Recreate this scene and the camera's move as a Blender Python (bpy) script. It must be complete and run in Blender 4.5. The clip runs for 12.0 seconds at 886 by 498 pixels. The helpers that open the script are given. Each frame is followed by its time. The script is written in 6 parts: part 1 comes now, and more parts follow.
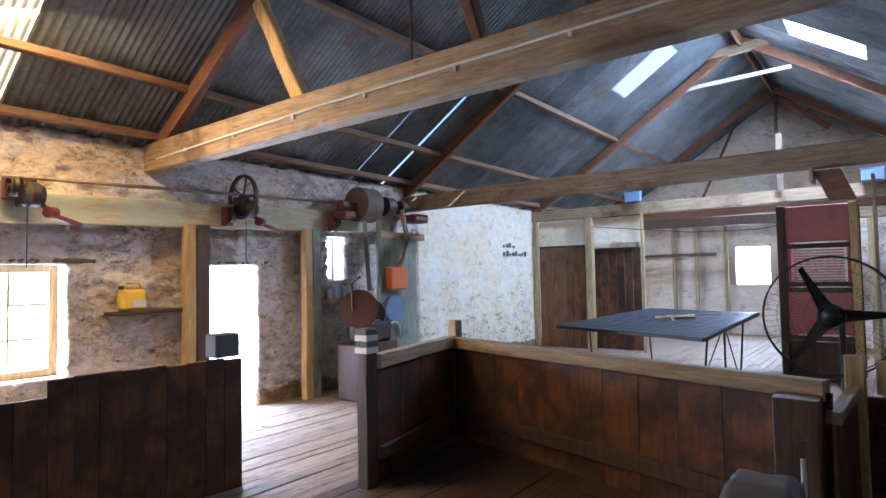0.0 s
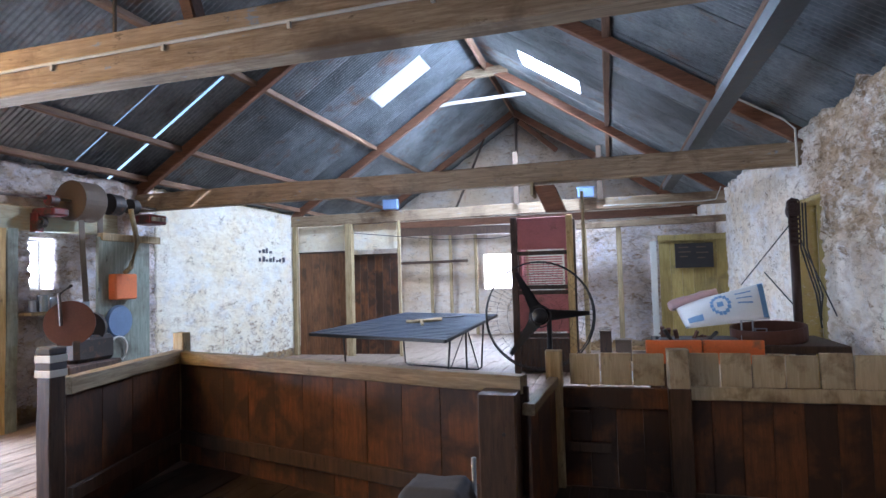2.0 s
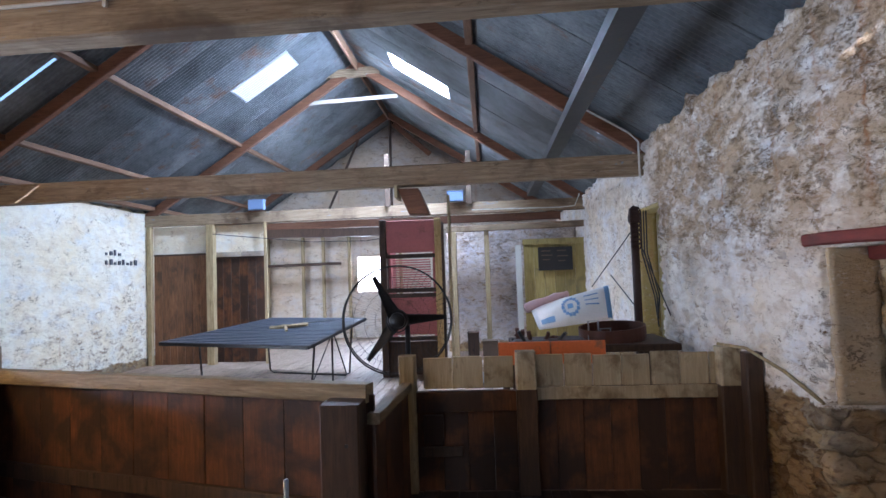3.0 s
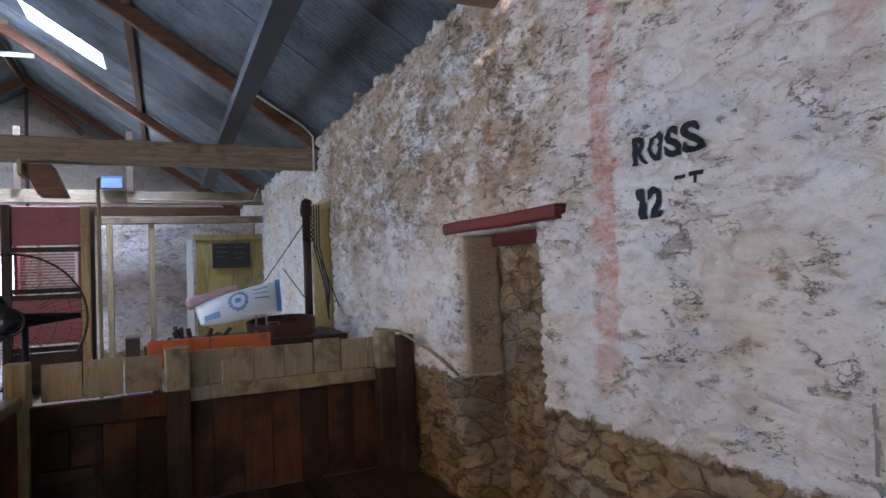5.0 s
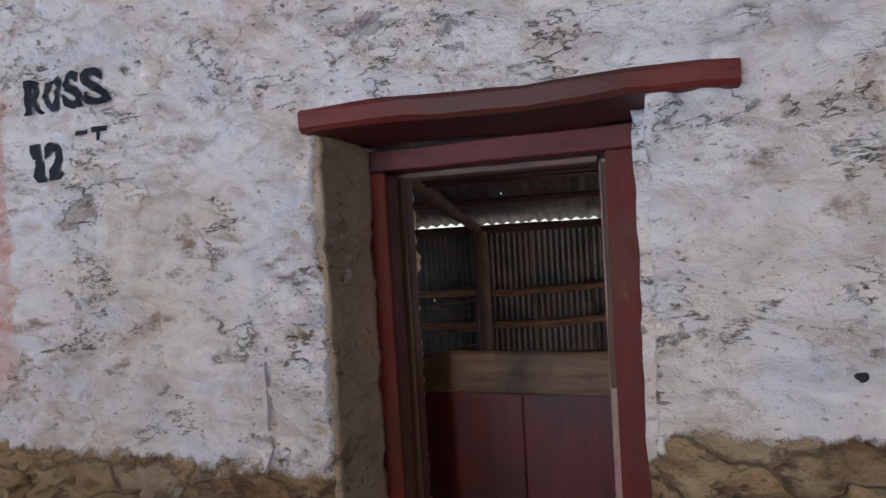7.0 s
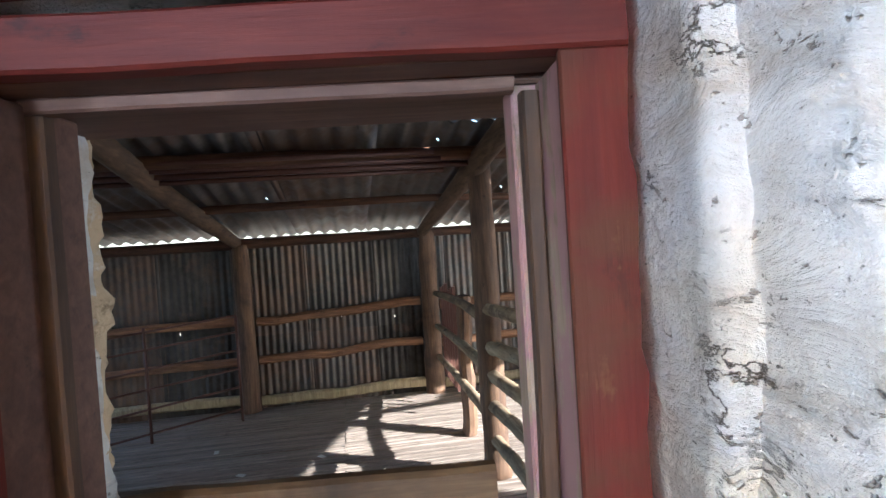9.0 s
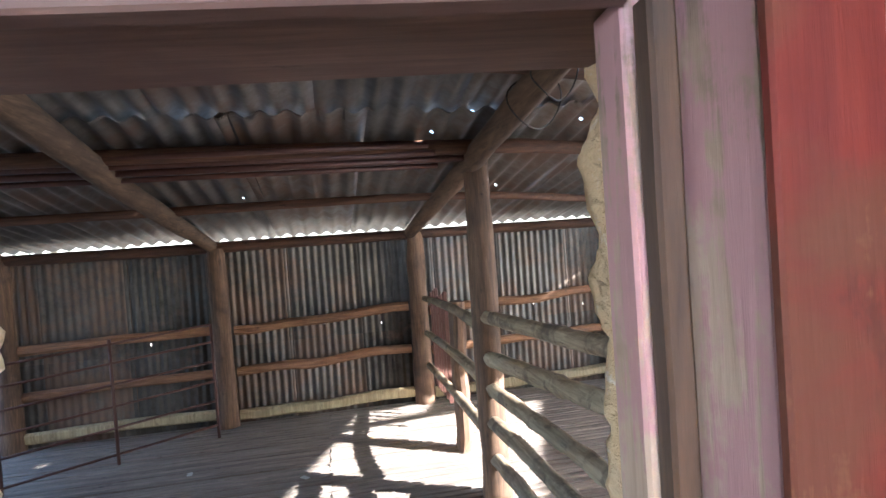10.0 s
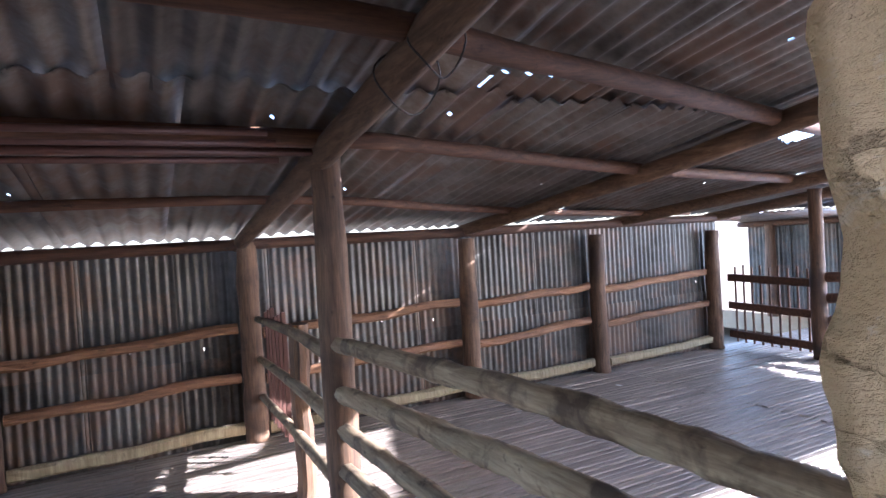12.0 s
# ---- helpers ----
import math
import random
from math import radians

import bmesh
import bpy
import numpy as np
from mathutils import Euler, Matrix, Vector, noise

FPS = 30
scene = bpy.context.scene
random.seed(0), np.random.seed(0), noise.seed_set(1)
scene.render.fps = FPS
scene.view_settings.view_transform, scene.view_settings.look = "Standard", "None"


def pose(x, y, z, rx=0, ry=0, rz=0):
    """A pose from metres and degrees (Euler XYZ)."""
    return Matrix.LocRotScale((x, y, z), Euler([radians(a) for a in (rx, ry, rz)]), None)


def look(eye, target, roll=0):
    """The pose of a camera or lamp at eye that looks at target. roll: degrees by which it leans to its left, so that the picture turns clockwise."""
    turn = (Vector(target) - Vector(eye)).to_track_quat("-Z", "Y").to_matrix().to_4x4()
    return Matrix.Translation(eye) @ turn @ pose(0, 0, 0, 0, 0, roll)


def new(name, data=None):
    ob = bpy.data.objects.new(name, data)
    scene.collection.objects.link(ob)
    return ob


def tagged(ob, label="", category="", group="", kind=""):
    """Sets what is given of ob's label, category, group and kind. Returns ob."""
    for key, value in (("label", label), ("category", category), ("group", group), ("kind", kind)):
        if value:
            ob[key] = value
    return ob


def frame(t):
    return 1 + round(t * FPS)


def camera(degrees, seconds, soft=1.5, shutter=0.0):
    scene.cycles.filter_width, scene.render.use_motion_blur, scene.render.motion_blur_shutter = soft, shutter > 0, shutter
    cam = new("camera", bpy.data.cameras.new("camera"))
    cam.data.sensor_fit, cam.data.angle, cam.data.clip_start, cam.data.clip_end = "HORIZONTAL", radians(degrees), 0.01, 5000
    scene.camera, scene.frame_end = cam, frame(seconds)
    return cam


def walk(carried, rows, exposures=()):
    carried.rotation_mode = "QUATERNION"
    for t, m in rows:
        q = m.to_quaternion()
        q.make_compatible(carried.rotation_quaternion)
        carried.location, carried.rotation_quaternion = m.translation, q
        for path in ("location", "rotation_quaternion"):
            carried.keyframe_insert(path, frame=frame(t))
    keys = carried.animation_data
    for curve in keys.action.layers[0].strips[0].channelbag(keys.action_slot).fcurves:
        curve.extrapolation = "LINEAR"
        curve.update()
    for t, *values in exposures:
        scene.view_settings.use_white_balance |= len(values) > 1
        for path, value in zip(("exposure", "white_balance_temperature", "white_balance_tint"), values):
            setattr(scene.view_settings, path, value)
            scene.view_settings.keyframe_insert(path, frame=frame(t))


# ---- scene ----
cam = camera(72.9, 12.0)
EXPOSURES = [(0.0, 0.90, 5300, 15), (1.0, 0.95, 5300, 14), (2.2, 1.22, 5400, 15), (4.5, 0.70, 5350, 16), (5.2, 0.80, 5350, 16), (6.0, 0.93, 5400, 16), (6.6, 0.82, 5400, 16), (7.0, 1.02, 5400, 15), (7.7, 1.36, 5500, 12), (8.6, 1.75, 5500, 9), (9.3, 2.65, 5250, 8), (10.2, 3.13, 5300, 10), (11.0, 3.25, 5250, 13), (11.5, 3.15, 5250, 14), (12.0, 2.80, 5050, 18)]
PATH = [
    (0, (0.869, 0.236, 1.693), (-0.327, 1.836, 1.787), -1.03),
    (0.5, (0.911, 0.328, 1.680), (-0.126, 2.035, 1.776), -1.20),
    (1, (0.969, 0.414, 1.676), (0.086, 2.205, 1.773), -1.34),
    (1.5, (1.011, 0.511, 1.669), (0.295, 2.376, 1.768), -1.48),
    (2, (1.095, 0.568, 1.677), (0.560, 2.492, 1.776), -1.60),
    (2.5, (1.210, 0.639, 1.692), (0.870, 2.608, 1.789), -1.86),
    (4.5, (1.453, 0.841, 1.629), (1.995, 2.765, 1.704), -1.83),
    (5, (1.501, 0.844, 1.570), (2.342, 2.657, 1.637), -2.28),
    (5.5, (1.521, 0.834, 1.523), (2.640, 2.490, 1.573), -2.75),
    (6, (1.565, 0.816, 1.500), (3.008, 2.200, 1.526), -3.02),
    (6.5, (1.636, 0.790, 1.487), (3.339, 1.838, 1.473), -3.71),
    (7, (1.829, 0.792, 1.492), (3.713, 1.461, 1.438), -3.42),
    (7.5, (2.080, 0.870, 1.484), (4.058, 1.145, 1.402), -3.36),
    (9.5, (3.090, 1.150, 1.488), (5.086, 1.025, 1.436), -3.84),
    (10, (3.240, 1.169, 1.489), (5.232, 1.008, 1.437), -3.96),
    (10.5, (3.445, 1.164, 1.488), (5.435, 0.965, 1.437), -3.88),
    (11, (3.645, 1.174, 1.488), (5.625, 0.889, 1.438), -3.72),
    (11.5, (3.742, 1.176, 1.492), (5.686, 0.709, 1.443), -3.37),
    (12, (3.845, 1.174, 1.487), (5.719, 0.477, 1.439), -3.39),
]
walk(cam, [(t, look(eye, target, roll)) for t, eye, target, roll in PATH], EXPOSURES)

# ---- world and light ----
SUN_WAY = Vector((2.148, 4.241, -2.4)).normalized()
world = bpy.data.worlds.new("world")
scene.world = world
world.use_nodes = True
wn = world.node_tree.nodes
sky = wn.new("ShaderNodeTexSky")
sky.sky_type = 'NISHITA'
sky.sun_disc = False
sky.sun_elevation = math.asin(-SUN_WAY.z)
sky.sun_rotation = math.atan2(-SUN_WAY.x, -SUN_WAY.y)
wn["Background"].inputs["Strength"].default_value = 0.15
world.node_tree.links.new(sky.outputs[0], wn["Background"].inputs[0])
sun_data = bpy.data.lights.new("sun", 'SUN')
sun_data.energy, sun_data.angle, sun_data.color = 5.0, radians(0.53), (1.0, 0.93, 0.82)
sun = new("sun", sun_data)
sun.matrix_world = look((0, 0, 30), Vector((0, 0, 30)) + SUN_WAY)


def window_light(name, place, way, wide, high, power, color=(0.80, 0.90, 1.0)):
    """Sky light in an opening."""
    data = bpy.data.lights.new(name, 'AREA')
    data.shape, data.size, data.size_y = 'RECTANGLE', wide, high
    data.energy, data.color = power, color
    lamp = new(name, data)
    lamp.matrix_world = look(place, Vector(place) + Vector(way))
    return lamp


# ---- materials ----
def material(name, rough=0.8, metal=0.0):
    m = bpy.data.materials.new(name)
    m.use_nodes = True
    nt = m.node_tree
    bsdf = nt.nodes["Principled BSDF"]
    bsdf.inputs["Roughness"].default_value = rough
    bsdf.inputs["Metallic"].default_value = metal
    return m, nt, bsdf


def node(nt, kind, **values):
    n = nt.nodes.new("ShaderNode" + kind)
    for key, v in values.items():
        if key in ("operation", "blend_type", "data_type", "feature", "noise_dimensions", "wave_type", "bands_direction", "clamp", "use_clamp"):
            if key == "operation":
                n.operation = v
            elif key == "blend_type":
                n.blend_type = v
            elif key == "data_type":
                n.data_type = v
            elif key == "feature":
                n.feature = v
            elif key == "use_clamp":
                n.use_clamp = v
            elif key == "wave_type":
                n.wave_type = v
            elif key == "bands_direction":
                n.bands_direction = v
        else:
            socket = n.inputs[int(key[1:])] if key[0] == "i" and key[1:].isdigit() else n.inputs[key]
            if isinstance(v, bpy.types.NodeSocket):
                nt.links.new(v, socket)
            else:
                socket.default_value = v
    return n


def coords(nt, scale=(1, 1, 1), place=(0, 0, 0), generated=False):
    tc = nt.nodes.new("ShaderNodeTexCoord")
    mp = node(nt, "Mapping", Scale=scale, Location=place)
    nt.links.new(tc.outputs["Object"], mp.inputs["Vector"])
    return mp.outputs[0]


def shifted(nt, vec):
    """Each object takes its own piece of the pattern."""
    oi = nt.nodes.new("ShaderNodeObjectInfo")
    add = node(nt, "VectorMath", operation='MULTIPLY_ADD')
    comb = node(nt, "CombineXYZ", X=oi.outputs["Random"], Y=oi.outputs["Random"], Z=oi.outputs["Random"])
    nt.links.new(comb.outputs[0], add.inputs[0])
    add.inputs[1].default_value = (37.0, 91.0, 53.0)
    nt.links.new(vec, add.inputs[2])
    return add.outputs[0], oi.outputs["Random"]


def noise_of(nt, vec, scale, detail=4, rough=0.55, distortion=0.0):
    n = node(nt, "TexNoise", Vector=vec, Scale=scale, Detail=detail, Roughness=rough, Distortion=distortion)
    return n.outputs["Fac"]


def ramp(nt, fac, stops):
    r = nt.nodes.new("ShaderNodeValToRGB")
    r.color_ramp.elements[0].position, r.color_ramp.elements[0].color = stops[0][0], (*stops[0][1], 1)
    r.color_ramp.elements[1].position, r.color_ramp.elements[1].color = stops[-1][0], (*stops[-1][1], 1)
    for p, c in stops[1:-1]:
        e = r.color_ramp.elements.new(p)
        e.color = (*c, 1)
    nt.links.new(fac, r.inputs[0])
    return r.outputs[0]


def grey(nt, fac, a, b):
    """fac between a and b becomes 0 to 1."""
    n = node(nt, "MapRange", Value=fac)
    n.inputs["From Min"].default_value, n.inputs["From Max"].default_value = a, b
    return n.outputs[0]


def mix(nt, fac, a, b, how='MIX'):
    n = nt.nodes.new("ShaderNodeMix")
    n.data_type, n.blend_type = 'RGBA', how
    for s, v in ((n.inputs[0], fac), (n.inputs[6], a), (n.inputs[7], b)):
        if isinstance(v, bpy.types.NodeSocket):
            nt.links.new(v, s)
        elif isinstance(v, (int, float)):
            s.default_value = v
        else:
            s.default_value = (*v, 1)
    return n.outputs[2]


def calc(nt, op, a, b=0.0, clamp=False):
    n = nt.nodes.new("ShaderNodeMath")
    n.operation, n.use_clamp = op, clamp
    for s, v in zip(n.inputs, (a, b)):
        if isinstance(v, bpy.types.NodeSocket):
            nt.links.new(v, s)
        else:
            s.default_value = v
    return n.outputs[0]


def bump(nt, bsdf, height, strength=0.5, distance=0.01):
    b = node(nt, "Bump", Height=height, Strength=strength, Distance=distance)
    nt.links.new(b.outputs[0], bsdf.inputs["Normal"])


def wood(name, dark, light, axis='z', rough=0.75, grain=1.0, stain=None, stain_amount=0.5, flake=None, flake_at=0.6, vary=1.0, stain_scale=1.7):
    """Timber with grain along one axis of its object, blotches, and paint or grease that has worn off."""
    m, nt, bsdf = material(name, rough)
    stretch = {'x': (1.3, 15, 15), 'y': (15, 1.3, 15), 'z': (15, 15, 1.3)}[axis]
    vec, rnd = shifted(nt, coords(nt))
    sv = node(nt, "VectorMath", operation='MULTIPLY')
    nt.links.new(vec, sv.inputs[0])
    sv.inputs[1].default_value = stretch
    g1 = noise_of(nt, sv.outputs[0], 2.2, 6, 0.62, 0.6)
    g2 = noise_of(nt, sv.outputs[0], 9.0, 3, 0.6)
    blot = noise_of(nt, vec, 2.6, 4, 0.6)
    f = calc(nt, 'ADD', calc(nt, 'MULTIPLY', g1, 0.75), calc(nt, 'MULTIPLY', g2, 0.25))
    col = ramp(nt, f, [(0.33, dark), (0.52, tuple((a + b) / 2 for a, b in zip(dark, light))), (0.68, light)])
    tone = calc(nt, 'ADD', 0.65, calc(nt, 'MULTIPLY', calc(nt, 'ADD', calc(nt, 'ADD', calc(nt, 'MULTIPLY', rnd, vary), 0.5 - 0.5 * vary), blot), 0.36))
    tint = node(nt, "CombineXYZ", X=tone, Y=tone, Z=tone).outputs[0]
    col = mix(nt, 1.0, col, tint, 'MULTIPLY')
    half = node(nt, "VectorMath", operation='MULTIPLY')
    nt.links.new(vec, half.inputs[0])
    half.inputs[1].default_value = tuple(0.45 if k < 5 else 1.0 for k in stretch)
    speck = grey(nt, noise_of(nt, half.outputs[0], 13, 5, 0.7), 0.62, 0.70)
    col = mix(nt, calc(nt, 'MULTIPLY', speck, 0.7), col, tuple(c * 0.35 for c in dark))
    if stain:
        s = grey(nt, noise_of(nt, vec, stain_scale, 5, 0.60, 0.4), 0.62 - 0.3 * stain_amount, 0.72 - 0.2 * stain_amount)
        col = mix(nt, calc(nt, 'MULTIPLY', s, 0.85), col, stain)
    if flake:
        s = grey(nt, calc(nt, 'ADD', calc(nt, 'MULTIPLY', noise_of(nt, vec, 5, 6, 0.7), 0.6), calc(nt, 'MULTIPLY', g1, 0.4)), flake_at - 0.02, flake_at + 0.03)
        col = mix(nt, s, col, flake)
    nt.links.new(col, bsdf.inputs["Base Color"])
    bump(nt, bsdf, f, 0.35 * grain, 0.006)
    return m


def plain(name, color, rough=0.6, metal=0.0, vary=0.25, scale=8.0, rust=None, rust_at=0.58):
    m, nt, bsdf = material(name, rough, metal)
    vec, rnd = shifted(nt, coords(nt))
    n1 = noise_of(nt, vec, scale, 5, 0.6)
    n2 = noise_of(nt, vec, scale * 6, 3, 0.6)
    tone = calc(nt, 'ADD', 1 - vary, calc(nt, 'MULTIPLY', calc(nt, 'ADD', n1, n2), vary))
    col = mix(nt, 1.0, color, node(nt, "CombineXYZ", X=tone, Y=tone, Z=tone).outputs[0], 'MULTIPLY')
    if rust:
        s = grey(nt, noise_of(nt, vec, scale * 0.7, 7, 0.7), rust_at - 0.05, rust_at + 0.05)
        col = mix(nt, s, col, rust)
        if metal:
            nt.links.new(calc(nt, 'MULTIPLY', calc(nt, 'SUBTRACT', 1.0, s), metal), bsdf.inputs["Metallic"])
    nt.links.new(col, bsdf.inputs["Base Color"])
    nt.links.new(calc(nt, 'ADD', rough - 0.1, calc(nt, 'MULTIPLY', n1, 0.2)), bsdf.inputs["Roughness"])
    bump(nt, bsdf, n2, 0.2, 0.003)
    return m


def stone_wall(name, paint=(0.74, 0.72, 0.75), wear=0.5, bare_below=-1.0, bare_edge=0.12, streak=None, zone=None, step_at=None, damp=None):
    """Rubble under flaking limewash: tan and grey stains, short dark chips and cracks that lie level, bare stone below
    a ragged line.
    zone: a stretch of y with mud-brown blotches and, high up, a tan that also paints in the light's fall-off. step_at:
    y below which the bare line lies higher. damp: how high damp has risen and stained it."""
    m, nt, bsdf = material(name, 0.92)
    vec = coords(nt)
    sep = node(nt, "SeparateXYZ", Vector=vec)

    def scaled(k):
        v = node(nt, "VectorMath", operation='MULTIPLY')
        nt.links.new(vec, v.inputs[0])
        v.inputs[1].default_value = k
        return v.outputs[0]
    level, flat = scaled((1.0, 1.0, 1.9)), scaled((1.0, 1.0, 3.2))
    big = noise_of(nt, vec, 0.9, 4, 0.6)
    patch = noise_of(nt, vec, 2.2, 6, 0.66, 0.3)
    mid = noise_of(nt, level, 5.0, 8, 0.68, 0.5)
    fine = noise_of(nt, vec, 30, 6, 0.7)
    # stone
    warp = node(nt, "VectorMath", operation='MULTIPLY_ADD')
    wcol = node(nt, "TexNoise", Vector=vec, Scale=4.0, Detail=5)
    nt.links.new(wcol.outputs["Color"], warp.inputs[0])
    warp.inputs[1].default_value = (0.36, 0.36, 0.36)
    nt.links.new(level, warp.inputs[2])
    vor = node(nt, "TexVoronoi", feature='DISTANCE_TO_EDGE', Vector=warp.outputs[0], Scale=4.2)
    cell = node(nt, "TexVoronoi", Vector=warp.outputs[0], Scale=4.2)
    joint = grey(nt, calc(nt, 'ADD', vor.outputs["Distance"], calc(nt, 'MULTIPLY', calc(nt, 'SUBTRACT', fine, 0.5), 0.10)), 0.0, 0.07)
    cellsep = node(nt, "SeparateColor", Color=cell.outputs["Color"])
    stone = ramp(nt, cellsep.outputs[0], [(0.0, (0.20, 0.11, 0.045)), (0.35, (0.34, 0.21, 0.09)), (0.7, (0.44, 0.31, 0.16)), (1.0, (0.40, 0.33, 0.24))])
    stone = mix(nt, calc(nt, 'MULTIPLY', grey(nt, mid, 0.42, 0.66), 0.8), stone, (0.46, 0.35, 0.20))
    stone = mix(nt, calc(nt, 'MULTIPLY', grey(nt, noise_of(nt, level, 8, 7, 0.72), 0.50, 0.62), 0.75), stone, (0.15, 0.080, 0.036))
    stone = mix(nt, calc(nt, 'MULTIPLY', grey(nt, noise_of(nt, vec, 1.7, 4, 0.6), 0.52, 0.62), 0.6), stone, (0.24, 0.21, 0.17))
    stone = mix(nt, calc(nt, 'MULTIPLY', calc(nt, 'SUBTRACT', 1.0, joint), 0.30), stone, (0.12, 0.070, 0.036))
    # limewash
    warm = tuple(c * k for c, k in zip(paint, (0.95, 0.86, 0.72)))
    cool = tuple(c * k for c, k in zip(paint, (0.84, 0.88, 0.98)))
    wash = mix(nt, grey(nt, big, 0.40, 0.64), paint, warm)
    wash = mix(nt, calc(nt, 'MULTIPLY', grey(nt, noise_of(nt, level, 1.9, 5, 0.65), 0.50, 0.66), 0.65), wash, cool)
    wash = mix(nt, calc(nt, 'MULTIPLY', grey(nt, mid, 0.46, 0.66), 0.18 + 0.42 * max(0.0, wear)), wash, (0.52, 0.39, 0.26))
    wash = mix(nt, calc(nt, 'MULTIPLY', grey(nt, fine, 0.48, 0.74), 0.20), wash, tuple(c * 0.70 for c in warm))
    wash = mix(nt, calc(nt, 'MULTIPLY', grey(nt, noise_of(nt, level, 15, 5, 0.7, 0.4), 0.57, 0.70), 0.45), wash, (0.92, 0.90, 0.86))
    # broad mud stains
    more = 0.0
    if zone:
        more = calc(nt, 'MULTIPLY', calc(nt, 'MULTIPLY', grey(nt, sep.outputs["Y"], zone[0], zone[0] + 0.7), calc(nt, 'SUBTRACT', 1.0, grey(nt, sep.outputs["Y"], zone[1] - 0.7, zone[1]))), grey(nt, sep.outputs["Z"], 1.5, 2.1))
    if damp:
        more = calc(nt, 'SUBTRACT', 1.0, grey(nt, sep.outputs["Z"], 0.4, damp))
    # tan high in the zone: part stain, part painted fall-off of the light
    if zone:
        wash = mix(nt, calc(nt, 'MULTIPLY', more, calc(nt, 'MULTIPLY', grey(nt, noise_of(nt, level, 2.4, 6, 0.7), 0.40, 0.56), 0.85)), wash, (0.50, 0.35, 0.20))
    mud = grey(nt, calc(nt, 'ADD', noise_of(nt, level, 3.0, 9, 0.74, 0.3), calc(nt, 'MULTIPLY', more, 0.09)), 0.60 - 0.05 * wear, 0.68 - 0.05 * wear)
    mud = calc(nt, 'MULTIPLY', mud, grey(nt, noise_of(nt, level, 12, 6, 0.72), 0.42, 0.58))
    wash = mix(nt, calc(nt, 'MULTIPLY', mud, 0.85), wash, mix(nt, grey(nt, fine, 0.4, 0.6), (0.38, 0.24, 0.12), (0.22, 0.145, 0.085)))
    # chips and level cracks
    amount = calc(nt, 'ADD', calc(nt, 'MULTIPLY', calc(nt, 'SUBTRACT', patch, 0.5), 0.42), calc(nt, 'MULTIPLY', more, 0.05))
    chip = grey(nt, calc(nt, 'ADD', noise_of(nt, flat, 9.0, 7, 0.70, 0.5), amount), 0.690 - 0.05 * wear, 0.735 - 0.05 * wear)
    chip2 = grey(nt, calc(nt, 'ADD', noise_of(nt, level, 24.0, 4, 0.65, 0.3), amount), 0.700 - 0.04 * wear, 0.770 - 0.04 * wear)
    c1 = calc(nt, 'ABSOLUTE', calc(nt, 'SUBTRACT', noise_of(nt, scaled((1.0, 1.0, 2.6)), 2.6, 9, 0.66, 0.2), 0.5))
    crack = calc(nt, 'SUBTRACT', 1.0, grey(nt, c1, 0.0015, 0.0085))
    crack = calc(nt, 'MULTIPLY', crack, grey(nt, noise_of(nt, vec, 3.6, 4, 0.6), 0.58 - 0.05 * wear, 0.64 - 0.05 * wear))
    speck = grey(nt, calc(nt, 'ADD', noise_of(nt, level, 42.0, 3, 0.6), calc(nt, 'MULTIPLY', amount, 0.6)), 0.680 - 0.03 * wear, 0.735 - 0.03 * wear)
    wash = mix(nt, calc(nt, 'MULTIPLY', speck, 0.6 if wear >= 0 else 0.3), wash, (0.24, 0.155, 0.09))
    col = mix(nt, calc(nt, 'MULTIPLY', chip2, 0.75), wash, (0.27, 0.19, 0.12))
    col = mix(nt, calc(nt, 'MULTIPLY', chip, 0.88), col, (0.23, 0.14, 0.07))
    col = mix(nt, calc(nt, 'MULTIPLY', crack, 0.85 if wear >= 0 else 0.0), col, (0.15, 0.10, 0.062))
    if wear > 1.2:
        col = mix(nt, calc(nt, 'MULTIPLY', calc(nt, 'SUBTRACT', 1.0, joint), calc(nt, 'MULTIPLY', calc(nt, 'MULTIPLY', grey(nt, patch, 0.40, 0.56), grey(nt, fine, 0.40, 0.56)), 0.55)), col, (0.12, 0.088, 0.065))
    # larger scales of limewash gone
    off = grey(nt, calc(nt, 'ADD', calc(nt, 'MULTIPLY', noise_of(nt, level, 4.0, 9, 0.72, 0.3), 0.7), calc(nt, 'MULTIPLY', patch, 0.3)), 0.66 - 0.07 * wear, 0.675 - 0.07 * wear)
    col = mix(nt, calc(nt, 'MULTIPLY', off, 0.85), col, mix(nt, 0.35, stone, paint))
    base = bare_below
    if step_at is not None:
        base = calc(nt, 'ADD', bare_below, calc(nt, 'MULTIPLY', calc(nt, 'SUBTRACT', 1.0, grey(nt, sep.outputs["Y"], step_at - 0.05, step_at + 0.05)), 0.17))
    line = calc(nt, 'ADD', calc(nt, 'MULTIPLY', calc(nt, 'SUBTRACT', noise_of(nt, vec, 9.0, 6, 0.7), 0.5), 0.30 if bare_edge > 0.06 else 0.14), calc(nt, 'ADD', base, calc(nt, 'MULTIPLY', calc(nt, 'SUBTRACT', noise_of(nt, vec, 1.6, 7, 0.7), 0.5), bare_edge * 5)))
    below = grey(nt, calc(nt, 'SUBTRACT', line, sep.outputs["Z"]), -0.008, 0.012)
    col = mix(nt, below, col, stone)
    # thin rusty runs from the eaves
    runs = scaled((2.2, 2.2, 0.10))
    rr = calc(nt, 'MULTIPLY', grey(nt, noise_of(nt, runs, 1.7, 3, 0.5), 0.64, 0.70), grey(nt, noise_of(nt, vec, 5, 4, 0.6), 0.35, 0.6))
    col = mix(nt, calc(nt, 'MULTIPLY', rr, 0.45), col, (0.46, 0.25, 0.12))
